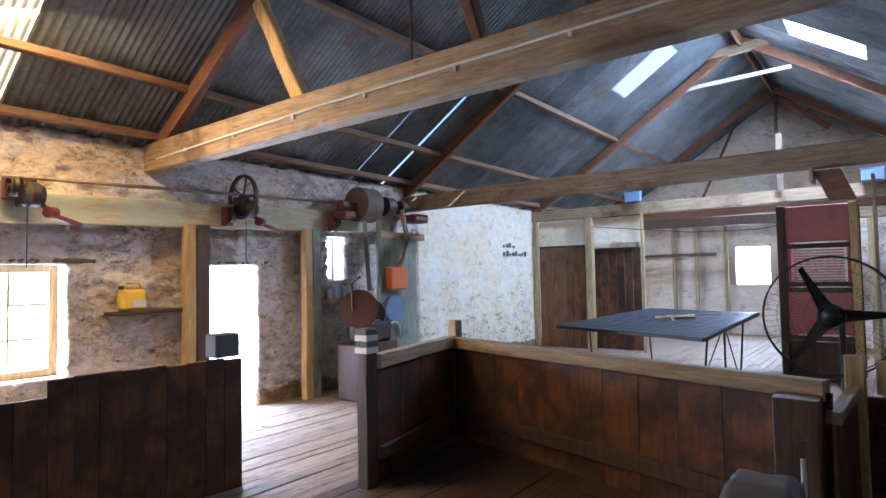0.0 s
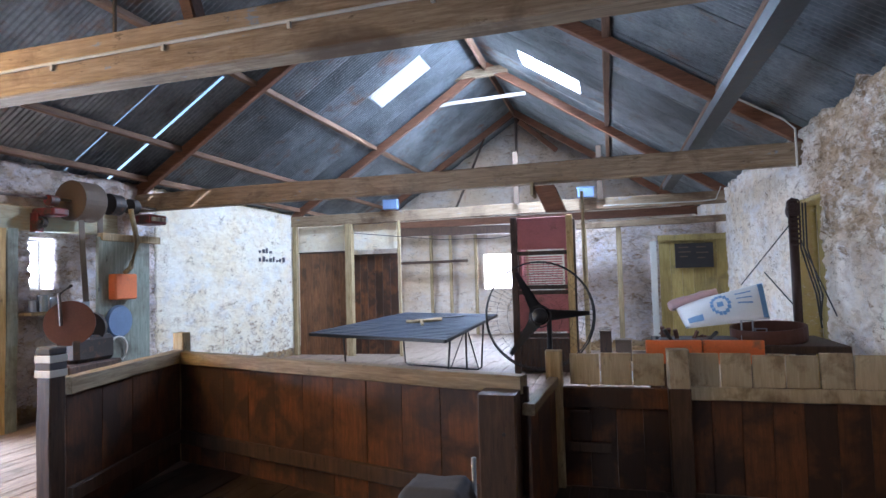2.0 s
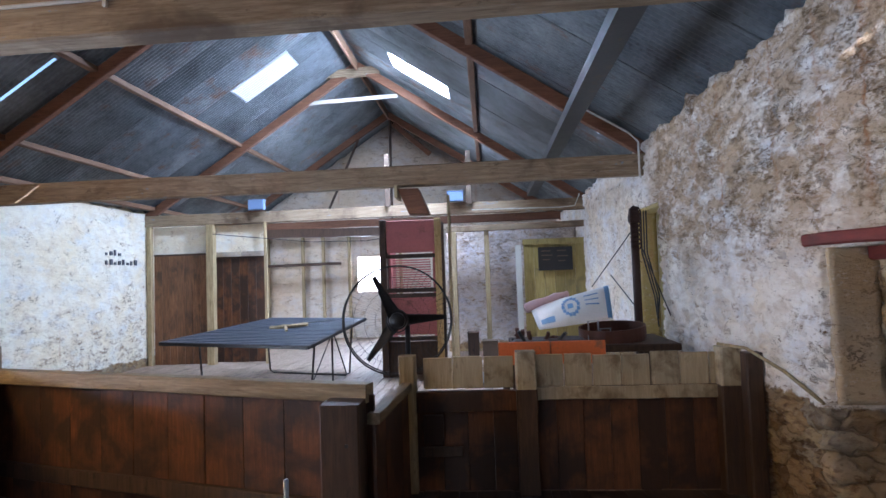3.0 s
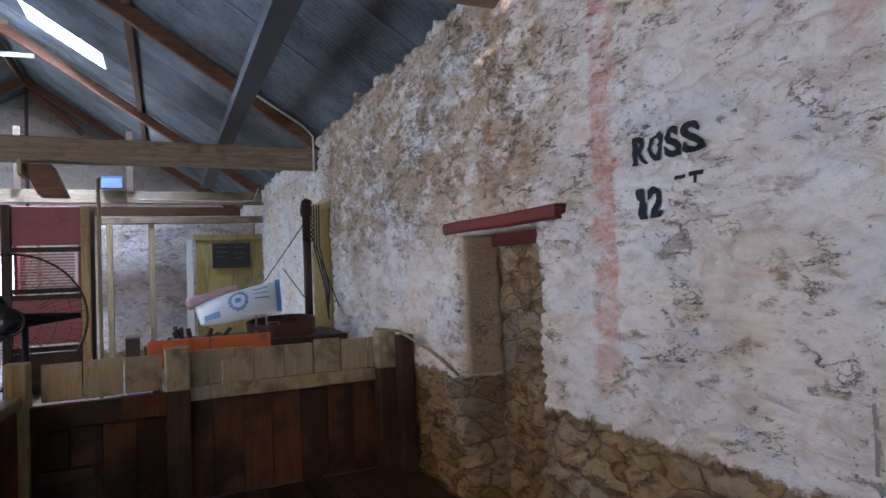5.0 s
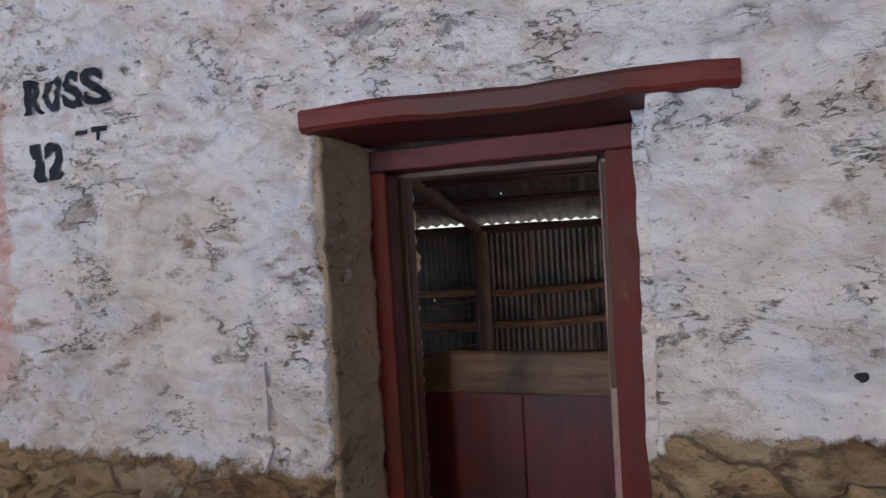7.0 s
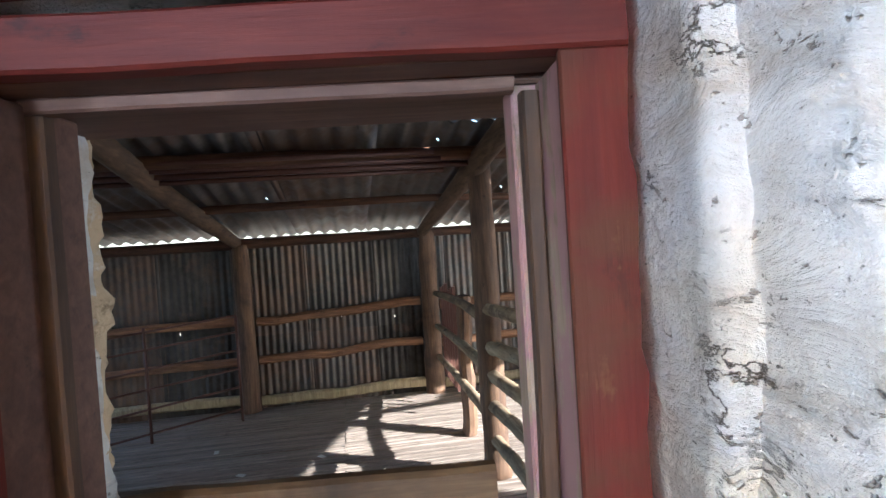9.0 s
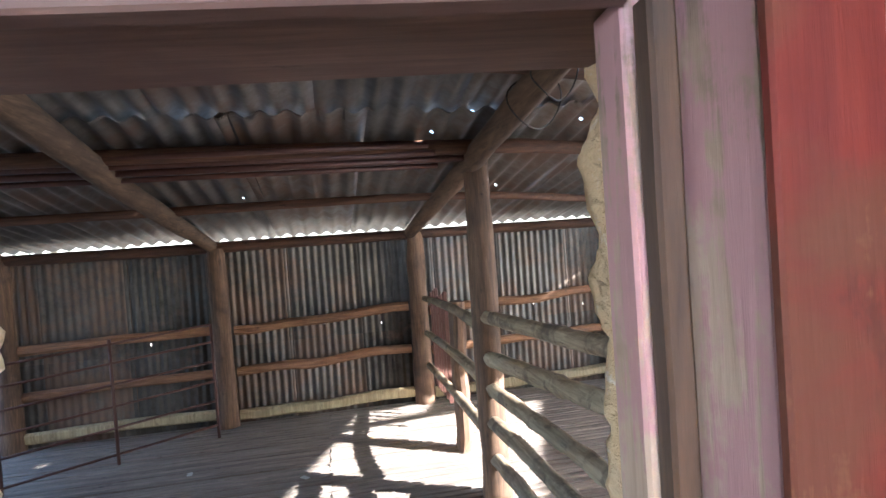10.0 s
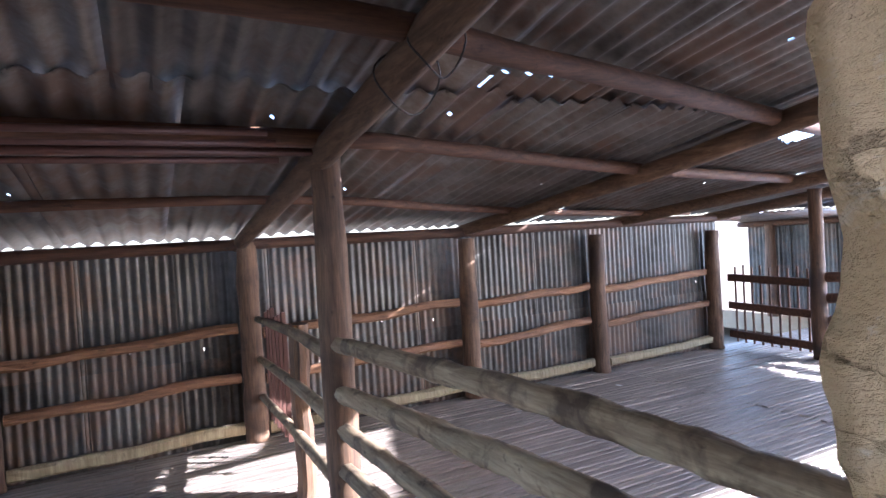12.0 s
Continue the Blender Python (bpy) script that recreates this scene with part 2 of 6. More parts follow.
    for (a, b, z0, lean, tint) in streak or ():
        wob = calc(nt, 'ADD', sep.outputs["Y"], calc(nt, 'MULTIPLY', calc(nt, 'SUBTRACT', noise_of(nt, vec, 7, 6, 0.72), 0.5), 0.07))
        wob = calc(nt, 'ADD', wob, calc(nt, 'MULTIPLY', calc(nt, 'SUBTRACT', sep.outputs["Z"], 1.6), lean))
        band = calc(nt, 'MULTIPLY', grey(nt, wob, a - 0.018, a + 0.018), calc(nt, 'SUBTRACT', 1.0, grey(nt, wob, b - 0.018, b + 0.018)))
        band = calc(nt, 'MULTIPLY', band, grey(nt, sep.outputs["Z"], z0, z0 + 0.25))
        band = calc(nt, 'MULTIPLY', band, grey(nt, noise_of(nt, level, 6, 7, 0.74), 0.38, 0.60))
        col = mix(nt, calc(nt, 'MULTIPLY', band, 0.88), col, tint)
    nt.links.new(col, bsdf.inputs["Base Color"])
    h = calc(nt, 'ADD', calc(nt, 'MULTIPLY', mid, 0.55), calc(nt, 'MULTIPLY', fine, 0.20))
    for cut, deep in ((off, 0.14), (chip, 0.22), (chip2, 0.12), (crack, 0.30), (speck, 0.14), (below, 0.15)):
        h = calc(nt, 'SUBTRACT', h, calc(nt, 'MULTIPLY', cut, deep))
    h = calc(nt, 'ADD', h, calc(nt, 'MULTIPLY', joint, calc(nt, 'MULTIPLY', below, 0.35)))
    bump(nt, bsdf, h, 1.0, 0.055)
    return m


def iron(name, light=(0.42, 0.43, 0.43), dark=(0.16, 0.15, 0.14), rust=(0.17, 0.075, 0.035), rust_at=0.60, metal=0.35, rough=0.55, tint=None):
    """Old galvanised sheet: dull zinc with runs along the ribs and rusty laps."""
    m, nt, bsdf = material(name, rough, metal)
    vec, rnd = shifted(nt, coords(nt))
    n1 = noise_of(nt, vec, 1.3, 5, 0.62)
    n2 = noise_of(nt, vec, 17, 4, 0.65)
    f = calc(nt, 'ADD', calc(nt, 'MULTIPLY', n1, 0.7), calc(nt, 'MULTIPLY', n2, 0.3))
    col = ramp(nt, f, [(0.32, dark), (0.66, light)])
    tone = calc(nt, 'ADD', 0.72, calc(nt, 'MULTIPLY', rnd, 0.45))
    col = mix(nt, 1.0, col, node(nt, "CombineXYZ", X=tone, Y=tone, Z=tone).outputs[0], 'MULTIPLY')
    s = grey(nt, calc(nt, 'ADD', calc(nt, 'MULTIPLY', noise_of(nt, vec, 2.2, 7, 0.7), 0.8), calc(nt, 'MULTIPLY', rnd, 0.14)), rust_at - 0.06, rust_at + 0.06)
    col = mix(nt, calc(nt, 'MULTIPLY', s, 0.8), col, rust)
    nt.links.new(col, bsdf.inputs["Base Color"])
    nt.links.new(calc(nt, 'MULTIPLY', calc(nt, 'SUBTRACT', 1.0, s), metal), bsdf.inputs["Metallic"])
    nt.links.new(calc(nt, 'ADD', rough - 0.08, calc(nt, 'MULTIPLY', n2, 0.25)), bsdf.inputs["Roughness"])
    bump(nt, bsdf, n2, 0.15, 0.003)
    return m


ROSS_WALL = stone_wall("limewash_over_rubble", (0.93, 0.90, 0.865), 0.98, 0.83, 0.03,
                       [(2.90, 3.06, 0.95, 0.04, (0.66, 0.30, 0.21)), (1.80, 1.93, 2.0, 0.0, (0.70, 0.46, 0.36)), (0.20, 0.30, 1.3, 0.0, (0.66, 0.44, 0.34)), (3.42, 3.45, 2.3, 0.0, (0.42, 0.20, 0.08)),
                        (3.93, 3.97, 1.9, 0.0, (0.44, 0.20, 0.08)), (4.36, 4.39, 2.2, 0.0, (0.42, 0.19, 0.07)), (4.95, 4.99, 2.0, 0.0, (0.44, 0.22, 0.09)), (5.9, 5.93, 1.9, 0.0, (0.44, 0.22, 0.09))], (2.9, 8.4), 0.82)
LEFT_WALL = stone_wall("limewash_grey", (0.74, 0.70, 0.73), 1.45, 0.22, 0.08)
PALE_WALL = stone_wall("limewash_pale", (0.94, 0.92, 0.82), 0.30, 0.20, 0.05, damp=1.9)
CREAM_STONE = stone_wall("cream_stone", (0.74, 0.56, 0.36), -0.3, -1.0, 0.05)
NORTH_WALL = stone_wall("limewash_gable", (0.70, 0.64, 0.58), 0.9, 0.0, 0.05)
BARE_WALL = stone_wall("bare_rubble", (0.50, 0.37, 0.22), 1.2, 3.0, 0.05)
DOOR_STONE = stone_wall("grubby_reveal", (0.66, 0.54, 0.37), 0.8, -1, 0.05)
REVEAL = stone_wall("cream_plaster", (0.60, 0.50, 0.36), 0.35, -1, 0.05)
YELLOW_PLASTER = stone_wall("yellow_plaster", (0.52, 0.43, 0.17), 0.2, -1, 0.05)
OLD_BEAM_X = wood("old_beam", (0.17, 0.115, 0.065), (0.40, 0.31, 0.21), 'x', 0.75, 1.2, (0.12, 0.075, 0.045), 0.3, (0.24, 0.30, 0.37), 0.615)
PALE_TAPE_WOOD = wood("bleached_batten", (0.40, 0.37, 0.33), (0.66, 0.62, 0.56), 'x', 0.7, 0.6)
OLD_BEAM_Y = wood("old_beam_along", (0.26, 0.22, 0.14), (0.52, 0.47, 0.33), 'y', 0.8, 0.8, (0.40, 0.46, 0.38), 0.5)
RED_RAFTER = wood("red_brown_rafter", (0.10, 0.042, 0.022), (0.21, 0.095, 0.05), 'x', 0.75, 1.0)
RED_PURLIN = wood("red_brown_purlin", (0.12, 0.065, 0.038), (0.24, 0.14, 0.085), 'y', 0.75, 1.0)
PEN_BOARD = wood("greasy_pen_board", (0.080, 0.028, 0.009), (0.20, 0.074, 0.024), 'z', 0.62, 0.5, (0.020, 0.011, 0.008), 0.85, vary=0.35, stain_scale=2.4)
PEN_RAIL = wood("worn_pale_rail", (0.15, 0.105, 0.055), (0.36, 0.285, 0.175), 'x', 0.7, 0.8)
PEN_POST = wood("dark_pen_post", (0.030, 0.017, 0.011), (0.095, 0.052, 0.031), 'z', 0.62, 0.8)
PALE_POST = wood("pale_post", (0.22, 0.16, 0.08), (0.50, 0.40, 0.23), 'z', 0.75, 0.8)
YELLOW_POST = wood("yellowed_post", (0.34, 0.22, 0.08), (0.60, 0.46, 0.22), 'z', 0.75, 0.7)
FLOOR_BOARD = wood("worn_floor_board", (0.15, 0.105, 0.078), (0.36, 0.275, 0.21), 'y', 0.72, 0.7, (0.12, 0.085, 0.06), 0.2)
SLAT = wood("grey_floor_slat", (0.15, 0.115, 0.09), (0.36, 0.29, 0.235), 'y', 0.42, 0.7)
RAIL_LOG = wood("bush_log", (0.15, 0.095, 0.052), (0.43, 0.325, 0.20), 'x', 0.8, 2.2, (0.075, 0.043, 0.026), 0.38, stain_scale=6.0)
POST_LOG = wood("bush_post", (0.070, 0.036, 0.020), (0.24, 0.135, 0.072), 'z', 0.8, 1.8, (0.05, 0.028, 0.018), 0.35)
PURLIN_LOG = wood("bush_purlin", (0.052, 0.023, 0.013), (0.17, 0.078, 0.038), 'y', 0.8, 1.4)
RAFTER_LOG = wood("bush_rafter_log", (0.070, 0.038, 0.020), (0.23, 0.135, 0.072), 'x', 0.8, 1.6, (0.08, 0.045, 0.025), 0.25)
DARK_FLOOR = wood("greasy_pen_floor", (0.040, 0.024, 0.016), (0.13, 0.085, 0.06), 'y', 0.45, 0.8, (0.02, 0.014, 0.01), 0.5)
GIRT = wood("red_girt", (0.13, 0.06, 0.03), (0.38, 0.19, 0.09), 'y', 0.75, 1.2)
RED_PAINT = wood("oxide_red_paint", (0.110, 0.007, 0.003), (0.175, 0.018, 0.007), 'z', 0.7, 0.8, (0.105, 0.030, 0.011), 0.65, (0.17, 0.068, 0.030), 0.60, stain_scale=5.0)
RED_PAINT_Y = wood("oxide_red_paint_along", (0.095, 0.009, 0.005), (0.175, 0.024, 0.012), 'y', 0.6, 0.8, (0.075, 0.026, 0.016), 0.4, (0.22, 0.11, 0.08), 0.66)
PINK_PAINT = wood("worn_pink_paint", (0.32, 0.22, 0.15), (0.50, 0.38, 0.28), 'z', 0.65, 1.0, (0.20, 0.13, 0.09), 0.3, (0.43, 0.235, 0.225), 0.49, stain_scale=4.0)
ROOF_IRON = iron("roof_iron", (0.29, 0.335, 0.37), (0.07, 0.080, 0.092), rust_at=0.60, metal=0.55, rough=0.36)
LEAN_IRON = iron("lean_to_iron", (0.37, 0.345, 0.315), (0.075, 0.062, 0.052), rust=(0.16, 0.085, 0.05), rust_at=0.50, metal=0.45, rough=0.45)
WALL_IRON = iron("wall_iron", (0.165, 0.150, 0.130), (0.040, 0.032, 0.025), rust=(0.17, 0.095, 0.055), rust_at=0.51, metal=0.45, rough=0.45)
STEEL = plain("galvanised_steel", (0.36, 0.40, 0.45), 0.38, 0.8, 0.3)
EARTH = plain("dry_earth", (0.34, 0.26, 0.17), 0.95, 0, 0.5, 0.7)


def translucent_sheet(name, tint=(0.92, 0.95, 1.0)):
    m, nt, bsdf = material(name, 0.5)
    tr = node(nt, "BsdfTranslucent", Color=(*tint, 1))
    nt.links.new(tr.outputs[0], nt.nodes["Material Output"].inputs[0])
    return m


SKYLIGHT = translucent_sheet("skylight_sheet")
AMBER_SHEET = translucent_sheet("aged_skylight_sheet", (0.95, 0.66, 0.32))


# ---- builders ----
def part(name, bm, mat, parent=None, label="", smooth=False):
    me = bpy.data.meshes.new(name)
    bmesh.ops.recalc_face_normals(bm, faces=bm.faces)
    bm.to_mesh(me)
    bm.free()
    me.materials.append(mat)
    if smooth:
        for p in me.polygons:
            p.use_smooth = True
    ob = new(name, me)
    if parent is not None:
        ob.parent = parent
    if label:
        ob["label"] = label
    return ob


def thing(name, label, category, group="", kind="", place=(0, 0, 0)):
    ob = new(name)
    ob.location = place
    ob.empty_display_size = 0.1
    return tagged(ob, label, category, group, kind)


def box(bm, x0, x1, y0, y1, z0, z1, b=0.004):
    """A box with broken edges."""
    r = bmesh.ops.create_cube(bm, size=1.0)
    vs = r["verts"]
    for v in vs:
        v.co = Vector(((x0 + x1) / 2 + v.co.x * (x1 - x0), (y0 + y1) / 2 + v.co.y * (y1 - y0), (z0 + z1) / 2 + v.co.z * (z1 - z0)))
    if b:
        es = list({e for v in vs for e in v.link_edges})
        bmesh.ops.bevel(bm, geom=es, offset=b, segments=1, affect='EDGES')
    return bm


def boxed(*a, **k):
    return box(bmesh.new(), *a, **k)


def timber(a, b, w, h, wob=0.006, seed=0, seg=8, chamfer=0.012, taper=1.0, bm=None, up=(0, 0, 1)):
    """A sawn or hewn member from a to b: w across, h in depth."""
    bm = bm or bmesh.new()
    a, b = Vector(a), Vector(b)
    d = (b - a).normalized()
    up = Vector(up)
    if abs(d.dot(up)) > 0.95:
        up = Vector((0, 1, 0))
    s = d.cross(up).normalized()
    u = s.cross(d).normalized()
    c = chamfer
    rings = []
    for i in range(seg + 1):
        f = i / seg
        k = 1 + (taper - 1) * f
        p = a.lerp(b, f) + s * wob * noise.noise((f * 3 + seed, seed * 1.7, 0)) + u * wob * noise.noise((f * 3, seed * 2.3, 5))
        hw, hh = w / 2 * k, h / 2 * k
        ring = []
        for x, y in ((hw - c, hh), (hw, hh - c), (hw, -hh + c), (hw - c, -hh), (-hw + c, -hh), (-hw, -hh + c), (-hw, hh - c), (-hw + c, hh)):
            q = 0.5 * wob * noise.noise((x * 20 + seed, y * 20, f * 9))
            ring.append(bm.verts.new(p + s * (x + q) + u * (y + q)))
        rings.append(ring)
    for r0, r1 in zip(rings, rings[1:]):
        for i in range(8):
            bm.faces.new((r0[i], r0[(i + 1) % 8], r1[(i + 1) % 8], r1[i]))
    bm.faces.new(rings[0][::-1])
    bm.faces.new(rings[-1])
    return bm


def log(points, r0, r1, seg=14, sides=12, rough=0.12, seed=0, bm=None):
    """A bush pole through the points, tapering, knobbly."""
    bm = bm or bmesh.new()
    pts = [Vector(p) for p in points]
    rings = []
    n = seg
    total = len(pts) - 1
    for i in range(n + 1):
        f = i / n * total
        k = min(int(f), total - 1)
        t = f - k
        p0, p1 = pts[max(k - 1, 0)], pts[k]
        p2, p3 = pts[k + 1], pts[min(k + 2, total)]
        p = 0.5 * (2 * p1 + (p2 - p0) * t + (2 * p0 - 5 * p1 + 4 * p2 - p3) * t * t + (3 * p1 - p0 - 3 * p2 + p3) * t ** 3)
        rings.append((p, r0 + (r1 - r0) * i / n))
    made = []
    for i, (p, r) in enumerate(rings):
        d = (rings[min(i + 1, n)][0] - rings[max(i - 1, 0)][0]).normalized()
        up = Vector((0, 0, 1)) if abs(d.z) < 0.9 else Vector((0, 1, 0))
        s = d.cross(up).normalized()
        u = s.cross(d)
        ring = []
        for j in range(sides):
            a = 2 * math.pi * j / sides
            q = s * math.cos(a) + u * math.sin(a)
            k = 1 + rough * (noise.noise(q * 1.3 + Vector((i * 0.35, seed * 3.1, 0))) + 0.5 * noise.noise(q * 3 + Vector((i * 0.9, seed, 7))))
            ring.append(bm.verts.new(p + q * r * k))
        made.append(ring)
    for a, b in zip(made, made[1:]):
        for j in range(sides):
            bm.faces.new((a[j], a[(j + 1) % sides], b[(j + 1) % sides], b[j]))
    bm.faces.new(made[0][::-1])
    bm.faces.new(made[-1])
    return bm


def tube(points, r, sides=8, bm=None, closed=False):
    """A round bar or wire through the points."""
    bm = bm or bmesh.new()
    pts = [Vector(p) for p in points]
    rings = []
    n = len(pts)
    for i, p in enumerate(pts):
        if closed:
            d = (pts[(i + 1) % n] - pts[i - 1]).normalized()
        else:
            d = (pts[min(i + 1, n - 1)] - pts[max(i - 1, 0)]).normalized()
        up = Vector((0, 0, 1)) if abs(d.z) < 0.9 else Vector((0, 1, 0))
        s = d.cross(up).normalized()
        u = s.cross(d)
        rings.append([bm.verts.new(p + (s * math.cos(2 * math.pi * j / sides) + u * math.sin(2 * math.pi * j / sides)) * r) for j in range(sides)])
    pairs = list(zip(rings, rings[1:])) + ([(rings[-1], rings[0])] if closed else [])
    for a, b in pairs:
        for j in range(sides):
            bm.faces.new((a[j], a[(j + 1) % sides], b[(j + 1) % sides], b[j]))
    if not closed:
        bm.faces.new(rings[0][::-1])
        bm.faces.new(rings[-1])
    return bm


def lathe(profile, sides=24, bm=None, m=None):
    """Turned round z from (radius, height) pairs."""
    bm = bm or bmesh.new()
    m = m or Matrix.Identity(4)
    rings = [[bm.verts.new(m @ Vector((r * math.cos(2 * math.pi * j / sides), r * math.sin(2 * math.pi * j / sides), z))) for j in range(sides)] for r, z in profile]
    for a, b in zip(rings, rings[1:]):
        for j in range(sides):
            bm.faces.new((a[j], a[(j + 1) % sides], b[(j + 1) % sides], b[j]))
    ring_only = profile[0] == profile[-1]
    if profile[0][0] > 1e-4 and not ring_only:
        bm.faces.new(rings[0][::-1])
    if profile[-1][0] > 1e-4 and not ring_only:
        bm.faces.new(rings[-1])
    return bm


def corrugated(width, length, pitch=0.0762, amp=0.0085, rows=4, seed=0, ragged=0.0, bow=0.004, holes=(), per=6):
    """A corrugated sheet: x across the ribs, y along them, z out of it."""
    bm = bmesh.new()
    n = max(2, round(width / pitch)) * per
    grid = []
    for j in range(rows + 1):
        row = []
        for i in range(n + 1):
            x = width * i / n
            y = length * j / rows
            if ragged and j == rows:
                y += ragged * (noise.noise((x * 2.3, seed, 0)) - 0.3)
            z = amp * math.sin(2 * math.pi * i / per) + bow * noise.noise((x * 1.5 + seed * 5, y * 0.9, seed))
            row.append(bm.verts.new((x, y, z)))
        grid.append(row)
    gone = {(round(a * n), round(b * rows)) for a, b in holes}
    for j, (r0, r1) in enumerate(zip(grid, grid[1:])):
        for i in range(n):
            if (i, j) not in gone:
                bm.faces.new((r0[i], r0[i + 1], r1[i + 1], r1[i]))
    return bm


def sheet_mesh(name, mat, **k):
    bm = corrugated(**k)
    me = bpy.data.meshes.new(name)
    bm.to_mesh(me)
    bm.free()
    me.materials.append(mat)
    for p in me.polygons:
        p.use_smooth = True
    return me


def frame_of(origin, ax, ay):
    """A pose with x along ax and y along ay."""
    ax, ay = Vector(ax).normalized(), Vector(ay).normalized()
    az = ax.cross(ay)
    m = Matrix((ax, ay, az)).transposed().to_4x4()
    m.translation = Vector(origin)
    return m


def rubble_face(u, z, seed, d, rough):
    """How far the stone stands out at a place on the face, in units of the wall's roughness."""
    w = Vector((u, z, seed * 1.3 + d))
    wu = u + 0.09 * noise.noise(w * 2.7) + 0.03 * noise.noise(w * 9)
    wz = z + 0.07 * noise.noise(w * 2.9 + Vector((7, 0, 0))) + 0.022 * noise.noise(w * 10 + Vector((3, 0, 0)))
    near, at = noise.voronoi(Vector((wu * 3.1, wz * 5.6, seed)))
    joint = min(1.0, (near[1] - near[0]) * 3.2)
    own = noise.noise(at[0] * 3.7)
    e = 0.9 * noise.noise(w * 0.9) + 0.75 * own + 0.55 * math.sqrt(joint)
    e += 0.35 * noise.noise(Vector((u * 9, z * 17, seed + 4))) + 0.22 * noise.noise(Vector((u * 21, z * 38, seed + 9)))
    ledge = noise.noise(Vector((wu * 5, wz * 15, seed + 21)))
    if ledge > 0.22:
        e -= min(1.0, (ledge - 0.22) * 5) * 0.85
    pit = noise.noise(Vector((wu * 13, wz * 24, seed + 31)))
    if pit > 0.30:
        e -= min(1.0, (pit - 0.30) * 4) * 0.95
    scale = noise.noise(Vector((wu * 6.5, wz * 10, seed + 41))) + 0.35 * noise.noise(Vector((u * 26, z * 34, seed + 43)))
    e += 0.36 * min(1.0, max(0.0, scale * 9 + 0.5)) + 0.20 * noise.noise(Vector((u * 44, z * 60, seed + 47)))
    return e * rough


def rubble_wall(name, axis, face, back, u0, u1, z0, z1, holes, mat, step=0.07, amp=0.022, top_rough=0.05, label="", seed=0, gable=None, foot=None, fine=None, edge=1.0):
    """A thick rubble wall. axis: the way it faces ('x' or 'y'); u runs along it; holes: (u0, u1, z0, z1). gable: height of the top at u.
    fine: stretches of u with close relief and the step's factor there, coarse beyond them."""
    us = {u0, u1}
    zs = {z0, z1}
    for h in holes:
        us |= {h[0], h[1]}
        zs |= {max(h[2], z0), min(h[3], z1)}
    for a, b, _ in fine or ():
        us |= {a, b}

    def fill(marks, along):
        got = []
        marks = sorted(marks)
        for a, b in zip(marks, marks[1:]):
            wide = step
            if fine and along:
                wide = step * min([k for p, q, k in fine if p <= a and b <= q] or [8.0])
            n = max(1, round((b - a) / wide))
            got += [a + (b - a) * i / n for i in range(n)]
        return got + [marks[-1]]
    us, zs = fill(us, True), fill(zs, False)
    layers = 5 if edge == 1.0 else 12
    way = 1 if back > face else -1
    bm = bmesh.new()
    verts = {}

    def vert(i, j, k):
        if (i, j, k) not in verts:
            u, z, f = us[i], zs[j], k / layers
            d = face + (back - face) * f
            e = 0.0
            if k == 0:
                e = rubble_face(u, z, seed, 0.0, amp)
                if foot is not None:
                    line = foot + 0.10 * noise.noise((u * 1.9, 4.0, seed))
                    e = e * (1 + 0.9 * min(1.0, max(0.0, (line + 0.03 - z) / 0.05))) - 0.020 * min(1.0, max(0.0, (line - z) / 0.04))
            elif k == layers:
                e = amp * noise.fractal(Vector((u * 2.6, z * 4.0, seed + d)), 1.0, 2.0, 3)
            top = z1 if gable is None else gable(u)
            zz = 2.6 + (z - 2.6) * (top - 2.6) / (z1 - 2.6) if gable and z > 2.6 else z
            if j == len(zs) - 1:
                zz += top_rough * (noise.noise((u * 3.1, seed, 1)) + 0.7 * noise.noise((u * 9.0, seed, 3)))
            uu = u
            if 0 < k < layers or 0 < i < len(us) - 1:
                if edge > 1.0:
                    uu += rubble_face(d * 1.4 + u * 7, z * 1.3, seed + 5, 0.0, 0.009)
                uu += edge * (0.016 * noise.noise((z * 7, u * 3, d * 5 + seed)) + 0.008 * noise.noise((z * 23, u * 3, d * 17 + seed)) + 0.004 * noise.noise((z * 51, u * 3, d * 40 + seed)))
            dd = d - way * e if k == 0 else d + (way * e if k == layers else 0)
            verts[i, j, k] = bm.verts.new((dd, uu, zz) if axis == 'x' else (uu, dd, zz))
        return verts[i, j, k]

    def solid(i, j):
        if i < 0 or j < 0 or i >= len(us) - 1 or j >= len(zs) - 1:
            return False
        u, z = (us[i] + us[i + 1]) / 2, (zs[j] + zs[j + 1]) / 2
        return not any(h[0] < u < h[1] and h[2] < z < h[3] for h in holes)
    for i in range(len(us) - 1):
        for j in range(len(zs) - 1):
            if not solid(i, j):
                continue
            for k in (0, layers):
                bm.faces.new((vert(i, j, k), vert(i + 1, j, k), vert(i + 1, j + 1, k), vert(i, j + 1, k)))
            for (di, dj, a, b) in ((-1, 0, (i, j), (i, j + 1)), (1, 0, (i + 1, j), (i + 1, j + 1)), (0, -1, (i, j), (i + 1, j)), (0, 1, (i, j + 1), (i + 1, j + 1))):
                if not solid(i + di, j + dj):
                    for k in range(layers):
                        bm.faces.new((vert(*a, k), vert(*b, k), vert(*b, k + 1), vert(*a, k + 1)))
    ob = part(name, bm, mat, smooth=True)
    return tagged(ob, label, "wall", kind="structure")


# ---- large structure ----
RIDGE_X, RIDGE_Z, PITCH = -1.35, 6.42, 0.655
Y_BACK, Y_FAR = -5.0, 18.2


def roof_z(x):
    return RIDGE_Z - PITCH * abs(x - RIDGE_X)


ground = tagged(part("ground", boxed(-400, 400, -400, 400, -1.2, -0.9, b=0), EARTH), "dry bare earth round the shed", "ground", kind="structure")

